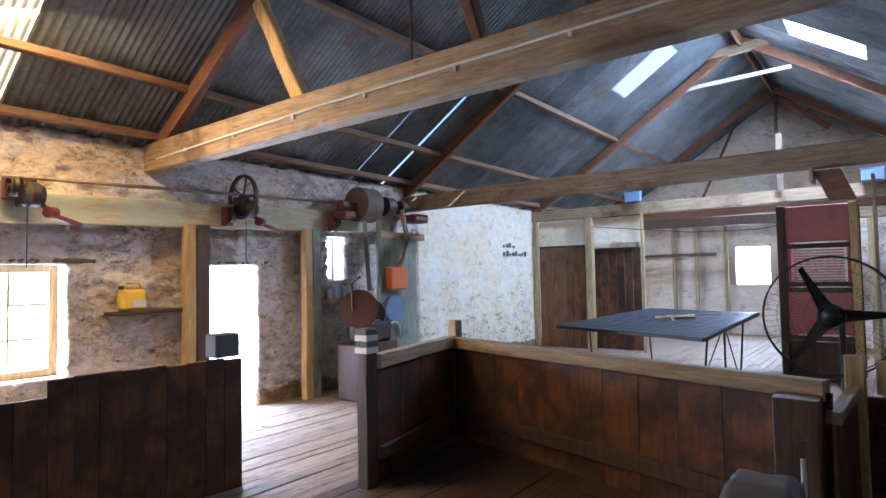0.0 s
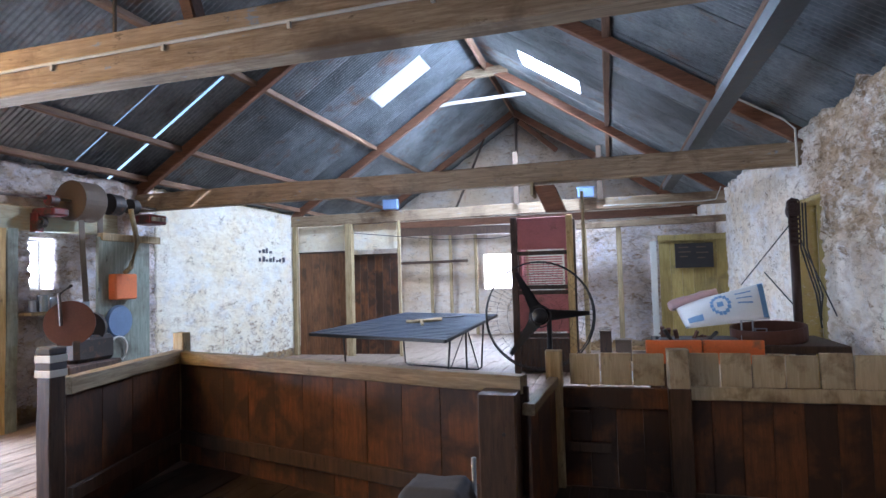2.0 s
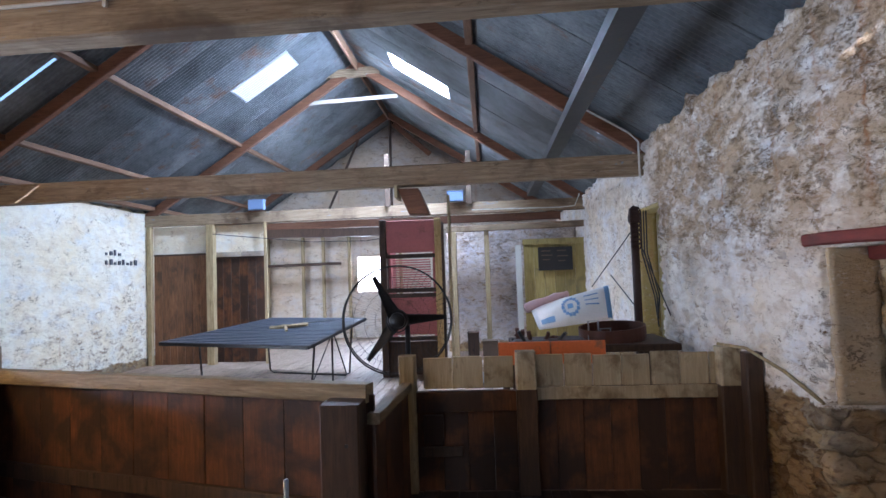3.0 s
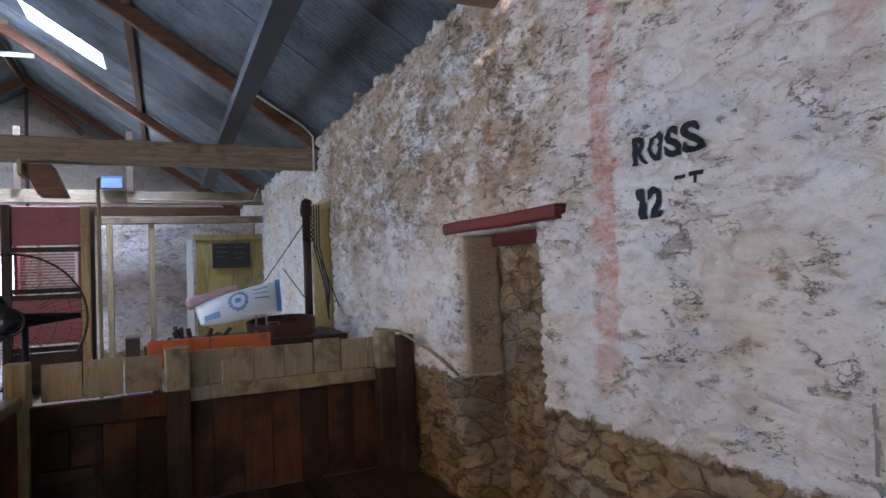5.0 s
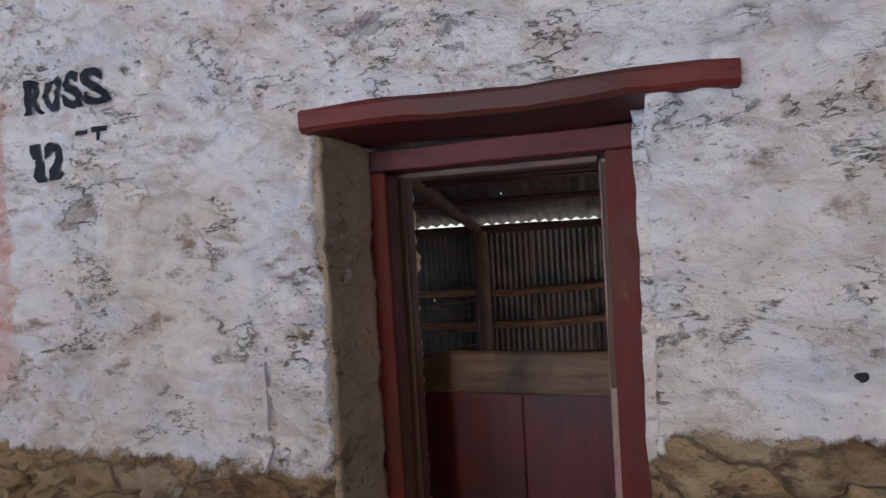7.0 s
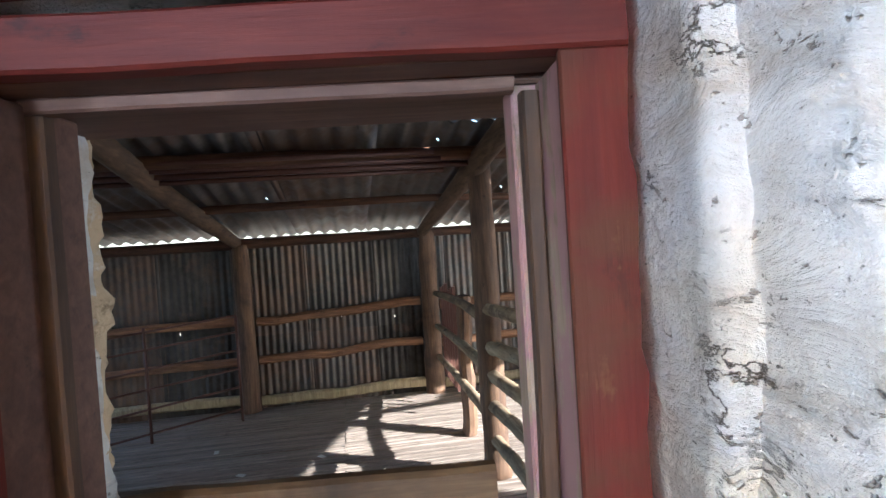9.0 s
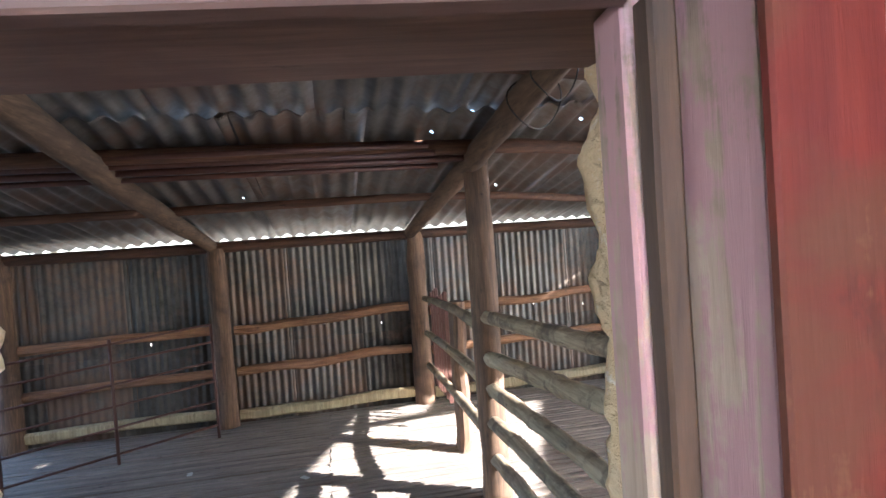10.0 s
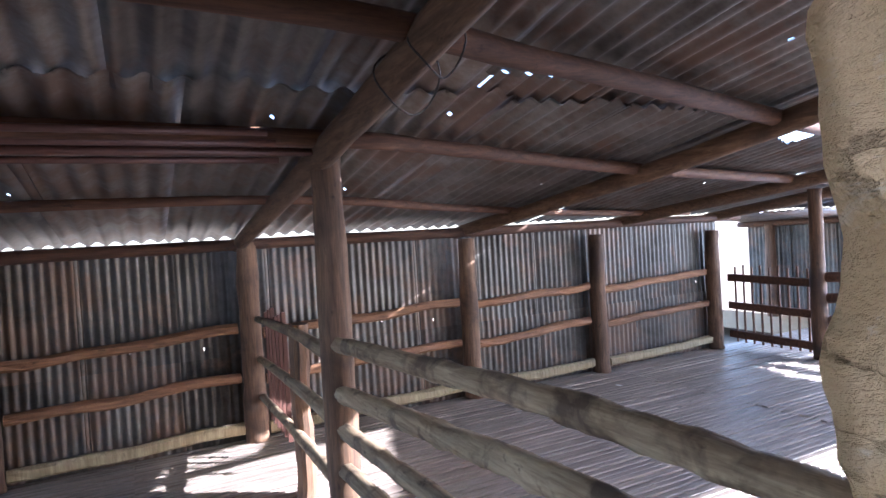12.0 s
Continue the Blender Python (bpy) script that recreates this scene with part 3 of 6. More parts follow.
wall_east = rubble_wall("wall_east", 'x', 3.3, 4.02, Y_BACK, Y_FAR, -0.3, 3.29,
                        [(0.80, 1.685, -0.3, 1.79), (3.52, 4.46, -0.3, 1.79), (7.82, 8.98, -0.3, 2.50)], ROSS_WALL,
                        label="thick rubble stone wall with flaking limewash and bare stone along its foot", seed=3, step=0.013, amp=0.026, foot=0.80, fine=((-0.3, 2.6, 1.0), (2.6, 4.9, 1.5), (4.9, 9.2, 3.0)), top_rough=0.12)
wall_west_far = rubble_wall("wall_west_far", 'x', -6.08, -6.65, 8.75, Y_FAR, -0.3, 3.30, [(14.6, 16.2, 0.6, 2.2)], PALE_WALL,
                            label="rubble wall with bright clean limewash, browned along its foot", seed=18, step=0.06, amp=0.012)
wall_west = rubble_wall("wall_west", 'x', -6.1, -6.65, Y_BACK, 8.75, -0.3, 3.30,
                        [(1.7, 2.94, 0.72, 1.90), (4.55, 5.30, -0.3, 1.90), (6.56, 6.97, 1.68, 2.36)], LEFT_WALL,
                        label="rubble stone wall with worn grey limewash, two windows and a doorway", seed=8, step=0.036, amp=0.042, fine=((0.3, 8.75, 1.0),))
wall_north = rubble_wall("wall_north", 'y', Y_FAR, Y_FAR + 0.5, -6.65, 3.85, -0.3, 3.3, [(-2.55, -1.72, 1.35, 2.36)], NORTH_WALL, step=0.14,
                         label="far gable wall of bare and limewashed stone", seed=5, gable=lambda u: roof_z(u) - 0.05)
# the doorway in this wall is assumed; it stays unseen behind the camera
wall_south = rubble_wall("wall_south", 'y', Y_BACK, Y_BACK - 0.5, -6.65, 3.85, -0.3, 3.3, [(-3.0, -1.4, -0.3, 2.1)], LEFT_WALL, step=0.2,
                         label="near gable wall of limewashed stone", seed=6, gable=lambda u: roof_z(u) - 0.05)

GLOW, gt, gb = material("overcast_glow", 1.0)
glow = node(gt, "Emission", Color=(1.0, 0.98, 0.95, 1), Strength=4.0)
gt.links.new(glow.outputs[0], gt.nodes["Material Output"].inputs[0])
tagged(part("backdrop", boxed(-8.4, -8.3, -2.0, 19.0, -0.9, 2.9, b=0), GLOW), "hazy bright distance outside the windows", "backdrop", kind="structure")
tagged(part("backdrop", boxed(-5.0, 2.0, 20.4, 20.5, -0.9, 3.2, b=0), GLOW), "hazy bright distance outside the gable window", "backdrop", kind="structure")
# roof sheets in two rows a slope
roof_west = tagged(new("roof_west"), "corrugated iron roof slope with skylight sheets and open laps", "roof", kind="structure")
roof_east = tagged(new("roof_east"), "corrugated iron roof slope with one skylight sheet", "roof", kind="structure")
SLOPE = math.hypot(1, PITCH)
W_SHEET = 0.762
LAP = 0.05


def place_sheet(parent, side, y, d0, d1, mat=ROOF_IRON, wide=W_SHEET + LAP, lift=0.0, seed=0, name="roof_sheet", store={}):
    """A sheet on a slope: y its near edge, d0 and d1 its horizontal reach from the ridge."""
    length = (d1 - d0) * SLOPE
    key = (round(wide, 3), round(length, 2), seed % 3, mat.name)
    if key not in store:
        store[key] = sheet_mesh(name, mat, width=wide, length=length, seed=seed % 3 + 3 * side, amp=0.0115)
    x = RIDGE_X + side * d1
    up_way = Vector((-side, 0, PITCH)) / SLOPE
    o = Vector((x, y, RIDGE_Z - PITCH * d1)) + Vector((PITCH * side, 0, 1)).normalized() * lift
    m = frame_of(o, (0, 1, 0), up_way) if side > 0 else frame_of(o + Vector((0, wide, 0)), (0, -1, 0), up_way)
    ob = new(name, store[key])
    ob.parent = parent
    ob.matrix_basis = m
    return ob


random.seed(4)
# west slope: lower row with open laps at two joints and a skylight sheet near the eaves
y = 7.85 - 18 * W_SHEET
k = 0
while y < Y_FAR + 0.6:
    lift = 0.006 * (k % 2)
    wide = W_SHEET + LAP
    if abs(y + W_SHEET - 7.85) < 0.1:
        wide = W_SHEET - 0.045
    if abs(y + W_SHEET - 7.09) < 0.1:
        wide = W_SHEET - 0.018
    if 1.0 < y + W_SHEET / 2 < 2.3:
        if y > 1.5:
            wide = 0.52
            place_sheet(roof_west, -1, y + 0.49, 2.62, 5.42, ROOF_IRON, 0.34, lift + 0.006, k)
        ob = place_sheet(roof_west, -1, y, 2.62, 5.42, AMBER_SHEET, wide, lift, k, "skylight_sheet")
        ob["label"] = "yellowed translucent skylight sheet"
    else:
        place_sheet(roof_west, -1, y, 2.62, 5.42, ROOF_IRON, wide, lift, k)
    y += W_SHEET
    k += 1
y = 11.12 - 22 * W_SHEET
while y < Y_FAR + 0.6:
    lift = 0.018 + 0.006 * (k % 2)
    if abs(y - 11.12) < 0.1:
        place_sheet(roof_west, -1, y, 0.0, 0.86, ROOF_IRON, lift=lift, seed=k)
        place_sheet(roof_west, -1, y, 1.88, 2.74, ROOF_IRON, lift=lift, seed=k)
        ob = place_sheet(roof_west, -1, y + 0.01, 0.84, 1.90, SKYLIGHT, W_SHEET, lift - 0.012, k, "skylight_sheet")
        ob["label"] = "translucent skylight sheet"
    else:
        place_sheet(roof_west, -1, y, 0.0, 2.74, ROOF_IRON, W_SHEET + LAP, lift, k)
    y += W_SHEET
    k += 1
# east slope
y = 11.28 - 22 * W_SHEET
while y < Y_FAR + 0.6:
    lift = 0.006 * (k % 2)
    if 1.2 < y < 2.3:
        # slots rusted through the sheets: (x, y) from and to, and half the width
        d0, d1 = 2.60, 5.30
        slots = []
        for a in range(66):
            for b in range(120):
                q = Vector((RIDGE_X + d1 - (d1 - d0) * (b + 0.5) / 120, y + (W_SHEET + LAP) * (a + 0.5) / 66))
                for p0, p1, half in ((Vector((1.43, 2.335)), Vector((1.81, 2.445)), 0.062), (Vector((2.14, 1.60)), Vector((2.74, 2.76)), 0.20)):
                    f = max(0.0, min(1.0, (q - p0).dot(p1 - p0) / (p1 - p0).length_squared))
                    if (q - p0.lerp(p1, f)).length < half * (0.75 + 0.5 * noise.noise((q.x * 14, q.y * 14, 2))):
                        slots.append(((a + 0.01) / 66.0, (b + 0.01) / 120.0))
        ob = new("roof_sheet", sheet_mesh("roof_sheet", ROOF_IRON, width=W_SHEET + LAP, length=(d1 - d0) * SLOPE, seed=8, amp=0.0115, rows=120, holes=slots))
        ob.parent = roof_east
        ob.matrix_basis = frame_of(Vector((RIDGE_X + d1, y, RIDGE_Z - PITCH * d1)) + Vector((PITCH, 0, 1)).normalized() * lift, (0, 1, 0), Vector((-1, 0, PITCH)) / SLOPE)
        place_sheet(roof_east, 1, y, 0.0, 2.72, ROOF_IRON, lift=lift + 0.018, seed=k)
        y += W_SHEET
        k += 1
        continue
    place_sheet(roof_east, 1, y, 2.60, 5.30, ROOF_IRON, lift=lift, seed=k)
    if abs(y - 11.28) < 0.1:
        place_sheet(roof_east, 1, y, 0.0, 0.98, ROOF_IRON, lift=lift + 0.018, seed=k)
        place_sheet(roof_east, 1, y, 2.02, 2.72, ROOF_IRON, lift=lift + 0.018, seed=k)
        ob = place_sheet(roof_east, 1, y + 0.01, 0.96, 2.04, SKYLIGHT, W_SHEET, lift + 0.006, k, "skylight_sheet")
        ob["label"] = "translucent skylight sheet"
    else:
        place_sheet(roof_east, 1, y, 0.0, 2.72, ROOF_IRON, lift=lift + 0.018, seed=k)
    y += W_SHEET
    k += 1
ridge_bm = bmesh.new()
for sd in (-1, 1):
    a = Vector((RIDGE_X, 0, RIDGE_Z + 0.05))
    b = Vector((RIDGE_X + sd * 0.25, 0, roof_z(RIDGE_X + 0.25) + 0.05))
    ridge_bm.faces.new([ridge_bm.verts.new(v) for v in ((a.x, Y_BACK - 0.6, a.z), (b.x, Y_BACK - 0.6, b.z), (b.x, Y_FAR + 0.8, b.z), (a.x, Y_FAR + 0.8, a.z))])
tagged(part("ridge_cap", ridge_bm, ROOF_IRON), "folded iron ridge cap", "ridge cap", kind="structure")

# purlins under the sheets
def purlins(parent, name, xs, w, h):
    for i, x in enumerate(xs):
        side = -1 if x < RIDGE_X else 1
        z = roof_z(x) - 0.02 - h / 2
        part(name, timber((x, Y_BACK + 0.05, z), (x, Y_FAR - 0.05, z), w, h, 0.02, i + 3 * side, 24), RED_PURLIN, parent)


purlins(roof_west, "purlin", (-3.93, -5.25, -5.9), 0.10, 0.085)
purlins(roof_east, "purlin", (1.15, 2.45), 0.10, 0.085)
part("ridge_board", timber((RIDGE_X, Y_BACK + 0.05, RIDGE_Z - 0.16), (RIDGE_X, Y_FAR - 0.05, RIDGE_Z - 0.16), 0.05, 0.2, 0.01, 2, 16), RED_PURLIN, roof_west)


def truss(y, tie_z, label, tie_mat, struts=(), tie_h=0.30, tie_w=0.14, right_end=3.42, rise=0.02):
    t = thing("roof_truss", label, "roof truss", "roof trusses", place=(0, y, tie_z))
    inv = Matrix.Translation((0, -y, -tie_z))

    def put(name, a, b, w, h, mat, seed=0, **k):
        ob = part(name, timber(a, b, w, h, 0.012, seed + y, 14, **k), mat, t)
        ob.matrix_basis = inv
        return ob
    put("tie_beam", (-6.25, y, tie_z), (right_end, y, tie_z + rise), tie_w, tie_h, tie_mat)
    off = 0.15
    put("rafter", (-6.15, y, roof_z(-6.15) - off), (RIDGE_X, y, RIDGE_Z - off), 0.11, 0.17, RED_RAFTER, 1)
    put("rafter", (3.45, y, roof_z(3.45) - off), (RIDGE_X, y, RIDGE_Z - off), 0.11, 0.17, RED_RAFTER, 2)
    for (a, b, w, h, mat) in struts:
        put("strut", (a[0], y, a[1]), (b[0], y, b[1]), w, h, mat, a[0])
    return t


truss(3.82, 3.14, "heavy old tie beam and red-brown rafters of a roof truss", OLD_BEAM_X,
      [((-3.37, 3.28), (-4.05, 4.5), 0.10, 0.15, YELLOW_POST), ((0.55, 3.28), (1.2, 4.5), 0.1, 0.15, RED_RAFTER), ((-1.4, 3.28), (-2.1, 5.65), 0.09, 0.14, RED_RAFTER)], tie_h=0.33, tie_w=0.17, rise=0.13)
truss(8.4, 3.00, "worn timber tie beam and red-brown rafters of a roof truss", OLD_BEAM_X,
      [], tie_h=0.27)
truss(13.2, 3.10, "grey-blue weathered tie beam with rafters and collar", OLD_BEAM_X,
      [((-2.12, 6.09), (-0.86, 6.15), 0.13, 0.18, OLD_BEAM_X), ((-2.42, 5.51), (-0.50, 5.58), 0.04, 0.085, PALE_TAPE_WOOD)], tie_h=0.24)
truss(17.1, 3.25, "dark rafters and king strut of the last roof truss", RED_RAFTER,
      [((-1.3, 3.3), (-1.3, 6.1), 0.07, 0.05, PEN_POST), ((-0.2, 5.1), (-1.2, 6.0), 0.06, 0.14, RED_RAFTER), ((-3.2, 3.4), (-2.2, 5.6), 0.05, 0.06, PEN_POST)], tie_h=0.2)
truss(-0.9, 3.10, "heavy old tie beam and red-brown rafters of a roof truss", OLD_BEAM_X, tie_h=0.30)

# ---- floors ----
floor = tagged(part("floor", boxed(-6.5, 3.7, Y_BACK - 0.4, Y_FAR + 0.3, -0.30, -0.045, b=0), PEN_POST), "worn timber board floor of the shearing shed", "floor", kind="structure")
FLOOR_REST, PEN_REST = bmesh.new(), bmesh.new()
board_meshes = []
for s in range(4):
    bm = timber((0, 0, 0), (0, 3.2, 0), 0.136, 0.04, 0.003, s * 7, 6, 0.004)
    me = bpy.data.meshes.new("floor_board")
    bm.to_mesh(me)
    bm.free()
    me.materials.append(FLOOR_BOARD)
    board_meshes.append(me)
random.seed(11)
x = -6.02
i = 0
while x < 3.3:
    y = Y_BACK - (i * 1.37) % 3.2
    while y < Y_FAR:
        near = -6.1 < x < -2.85 and 0.5 < y + 1.6 < 12
        dz = random.uniform(-0.003, 0.003)
        if near:
            ob = new("floor_board", board_meshes[random.randrange(4)])
            ob.parent = floor
            ob.location = (x, y, -0.022 + dz)
        else:
            y1 = y + 3.19
            if x > -2.85 and y < 5.52:
                box(PEN_REST, x - 0.068, x + 0.068, max(y, Y_BACK), min(y1, 5.52), -0.042, -0.002 + dz, b=0)
            if x <= -2.85 or y1 > 5.6:
                box(FLOOR_REST, x - 0.068, x + 0.068, max(y, Y_BACK if x <= -2.85 else 5.525), min(y1, Y_FAR), -0.042, -0.002 + dz, b=0)
        y += 3.2
    x += 0.142
    i += 1
tagged(part("floor_boards", FLOOR_REST, FLOOR_BOARD, floor), kind="stuff")
tagged(part("pen_floor_boards", PEN_REST, DARK_FLOOR, floor), kind="stuff")

# ---- sheep pens ----
CREAM_PAINT = wood("worn_cream_paint", (0.34, 0.28, 0.18), (0.52, 0.45, 0.31), 'z', 0.6, 0.5, (0.17, 0.12, 0.065), 0.4, vary=0.5, stain_scale=5.0)
def board_fence(name, label, a, b, top, low=-0.012, thick=0.028, board=0.19, mat=PEN_BOARD, seed=0, ragged=0.0, gap=0.0012):
    """Upright boards from a to b (x, y) as one panel with its boards as parts."""
    a, b = Vector((*a, 0)), Vector((*b, 0))
    way = (b - a).normalized()
    length = (b - a).length
    t = thing(name, label, "pen fence", "pen fences", place=(a.x, a.y, 0))
    t.rotation_euler = (0, 0, math.atan2(way.y, way.x))
    n = max(1, round(length / board))
    rnd = random.Random(seed)
    for i in range(n):
        w = length / n
        h = top + rnd.uniform(-1, 1) * ragged
        bm = boxed(i * w + gap / 2, (i + 1) * w - gap / 2, -thick / 2 + rnd.uniform(-.003, .003), thick / 2 + rnd.uniform(-.003, .003), low, h, b=0.004)
        part("board", bm, mat, t)
    return t, length


def rail_on(t, x0, x1, y0, y1, z0, z1, mat, name="rail", seed=0, label=""):
    """A rail or cap in the panel's own directions."""
    bm = timber((x0, (y0 + y1) / 2, (z0 + z1) / 2), (x1, (y0 + y1) / 2, (z0 + z1) / 2), abs(y1 - y0), abs(z1 - z0), 0.006, seed, 8, 0.006)
    return part(name, bm, mat, t, label)


# front panel of the catching pen, facing the camera
p, L = board_fence("pen_fence", "dark greasy upright pen boards under a worn pale rail", (-2.99, 5.56), (0.555, 4.47), 0.97, board=0.33, seed=1)
rail_on(p, -0.02, L - 0.03, -0.055, 0.045, 0.925, 1.04, PEN_RAIL, "top_rail")
rail_on(p, 0.0, L, -0.06, -0.014, 0.18, 0.30, PEN_POST, "kick_rail", 4)
# left end panel
p, L = board_fence("pen_fence", "dark greasy boarded pen end with a worn pale top rail", (-2.62, 3.94), (-2.99, 5.54), 0.97, board=0.42, seed=2)
rail_on(p, 0.0, L, -0.05, 0.05, 0.94, 1.06, PEN_RAIL, "top_rail")
rail_on(p, 0.0, L, -0.06, -0.014, 0.20, 0.30, PEN_POST, "kick_rail", 4)


def pen_post(x, y, top, w, mat, label, name="pen_post", base=-0.02):
    return tagged(part(name, timber((x, y, base), (x, y, top), w, w, 0.006, x + y, 8, 0.01), mat), label, "post", "pen posts")


post_a = pen_post(-2.63, 3.84, 1.27, 0.125, PEN_POST, "dark square pen post bound with pale tape at its top")
pen_post(-3.0, 5.60, 1.22, 0.12, PALE_POST, "pale stub post at the pen corner")
pen_post(0.385, 4.35, 0.955, 0.235, PEN_POST, "short dark pen post with a bolt hole")
pen_post(0.62, 5.54, 1.07, 0.13, PALE_POST, "pale square post where two pens meet")
# side panel of the middle
p, L = board_fence("pen_fence", "dark boarded pen divider with a worn pale top edge", (0.56, 4.40), (0.62, 5.46), 0.83, board=0.26, seed=3)
rail_on(p, 0.0, L, -0.04, 0.04, 0.80, 0.87, PEN_RAIL, "top_rail")
# gate panels towards the stone wall
p, L = board_fence("pen_gate", "dark pen gate of upright boards, painted cream along its top", (0.685, 5.56), (1.50, 5.56), 0.78, board=0.20, seed=5)
rail_on(p, 0.0, L, -0.05, -0.014, 0.62, 0.78, PEN_BOARD, "rail", 3)
p2, L2 = board_fence("pen_gate", "dark pen panel of upright boards, painted cream along its top", (1.58, 5.56), (3.26, 5.56), 0.80, board=0.21, seed=6)
rail_on(p2, 0.06, 1.45, -0.05, -0.014, 0.70, 0.80, CREAM_PAINT, "rail", 7, "cream painted rail")
rnd = random.Random(3)
for (x0, x1, q) in ((0.74, 1.47, p), (1.64, 3.20, p2)):
    n = round((x1 - x0) / 0.21)
    for i in range(n):
        w = (x1 - x0) / n
        base = q.location.x
        part("cream_board", boxed(x0 - base + i * w + 0.0055, x0 - base + (i + 1) * w - 0.0055, -0.016, 0.016, 0.80, 1.05 + rnd.uniform(-0.012, 0.012)), CREAM_PAINT, q, "cream painted board end")
for x, w, lb in ((1.56, 0.16, "dark pen post with a cream painted head"), (3.10, 0.16, "dark pen post with a cream painted head beside the stone wall")):
    q = pen_post(x, 5.50, 0.80, w, PEN_POST, lb)
    part("painted_head", timber((x, 5.50, 0.802), (x, 5.50, 1.09), w * 0.98, w * 0.98, 0.004, x, 4, 0.012), CREAM_PAINT, q, "cream painted head")
pen_post(3.22, 5.36, 1.06, 0.12, PEN_POST, "dark post against the stone wall")
# boarded side of the counting-out race by the windows
p, L = board_fence("race_fence", "grey greasy upright boards with a ragged top edge", (-3.62, 1.86), (-3.52, 3.26), 1.06, board=0.155, seed=9, ragged=0.012)
p, L = board_fence("race_fence", "low dark boarded panel", (-3.66, 0.0), (-3.62, 1.858), 0.95, board=0.19, seed=10)

# ---- lean-to ----
LZ, LX = -0.18, 9.53
LEAN_TURN = Matrix.Translation((3.10, 1.152, -0.09)) @ Matrix.Rotation(radians(6.3), 4, 'Z') @ Matrix.Translation((-3.17, -1.213, 0))
SHED_THINGS = set(bpy.data.objects)


def lean_to(ob):
    """Into the lean-to, which stands a little out of square with the shed and a step lower."""
    ob.matrix_basis = LEAN_TURN @ ob.matrix_basis
    return ob


lean_floor = tagged(part("lean_to_floor", boxed(4.03, 9.8, -12.0, 6.5, LZ - 0.25, LZ - 0.09, b=0), PEN_POST), "slatted timber floor of the lean-to", "floor", kind="structure")
slat_meshes = []
for s in range(6):
    bm = timber((0, 0, 0), (0, 5.2, 0), 0.054, 0.045, 0.008, s * 5, 8, 0.005)
    me = bpy.data.meshes.new("floor_slat")
    bm.to_mesh(me)
    bm.free()
    me.materials.append(SLAT)
    slat_meshes.append(me)
random.seed(5)
x = 4.07
while x < 9.62:
    for y in (-9.1, -3.9, 1.3):
        ob = new("floor_slat", slat_meshes[random.randrange(6)])
        ob.parent = lean_floor
        ob.location = (x + random.uniform(-0.003, 0.003), y + random.uniform(0, 0.02), LZ - 0.0245 + random.uniform(-0.005, 0.003))
    x += 0.0665


def lean_z(x):
    return 1.70 + (LX - x) * 0.174


lean_roof = tagged(new("lean_to_roof"), "rusty corrugated iron lean-to roof with lapped sheets and holes", "roof", kind="structure")
lean_wall = tagged(new("lean_to_wall"), "grey corrugated iron wall of the lean-to", "wall", kind="structure")
up_l = Vector((-1, 0, 0.174)).normalized()
outer = [sheet_mesh("iron_sheet", LEAN_IRON, width=W_SHEET + LAP, length=3.42, seed=s, ragged=0.16, pitch=0.127, per=8, amp=0.0165, bow=0.016, rows=110, holes=((0.2 + 0.13 * s, 0.94 - 0.03 * s), (0.62 - 0.11 * s, 0.484)) if s in (1, 4) else ((0.15 + 0.17 * s, 0.885),) if s == 2 else ()) for s in range(5)]
inner = [sheet_mesh("iron_sheet", LEAN_IRON, width=W_SHEET + LAP, length=2.62, seed=s + 5, pitch=0.127, per=8, amp=0.0165, bow=0.016, rows=100, holes=((0.3 + 0.2 * s, 0.31),)) for s in range(3)]
inner_long = [sheet_mesh("iron_sheet", LEAN_IRON, width=W_SHEET + LAP, length=3.3, seed=s + 5, pitch=0.127, per=8, amp=0.0165, bow=0.016, rows=110, holes=((0.3 + 0.2 * s, 0.28),)) for s in range(3)]
inner_foot = sheet_mesh("iron_sheet", LEAN_IRON, width=W_SHEET - 0.006, length=0.40, seed=15, pitch=0.127, per=8, amp=0.0165)
inner_upper = sheet_mesh("iron_sheet", LEAN_IRON, width=W_SHEET + LAP, length=2.9, seed=16, pitch=0.127, per=8, amp=0.0165)
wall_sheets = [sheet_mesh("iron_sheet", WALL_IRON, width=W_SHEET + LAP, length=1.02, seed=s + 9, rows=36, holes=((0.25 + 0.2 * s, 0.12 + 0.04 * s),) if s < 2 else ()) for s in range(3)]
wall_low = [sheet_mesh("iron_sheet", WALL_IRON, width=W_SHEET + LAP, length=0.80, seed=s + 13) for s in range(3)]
y = -9.0 - W_SHEET
i = -1
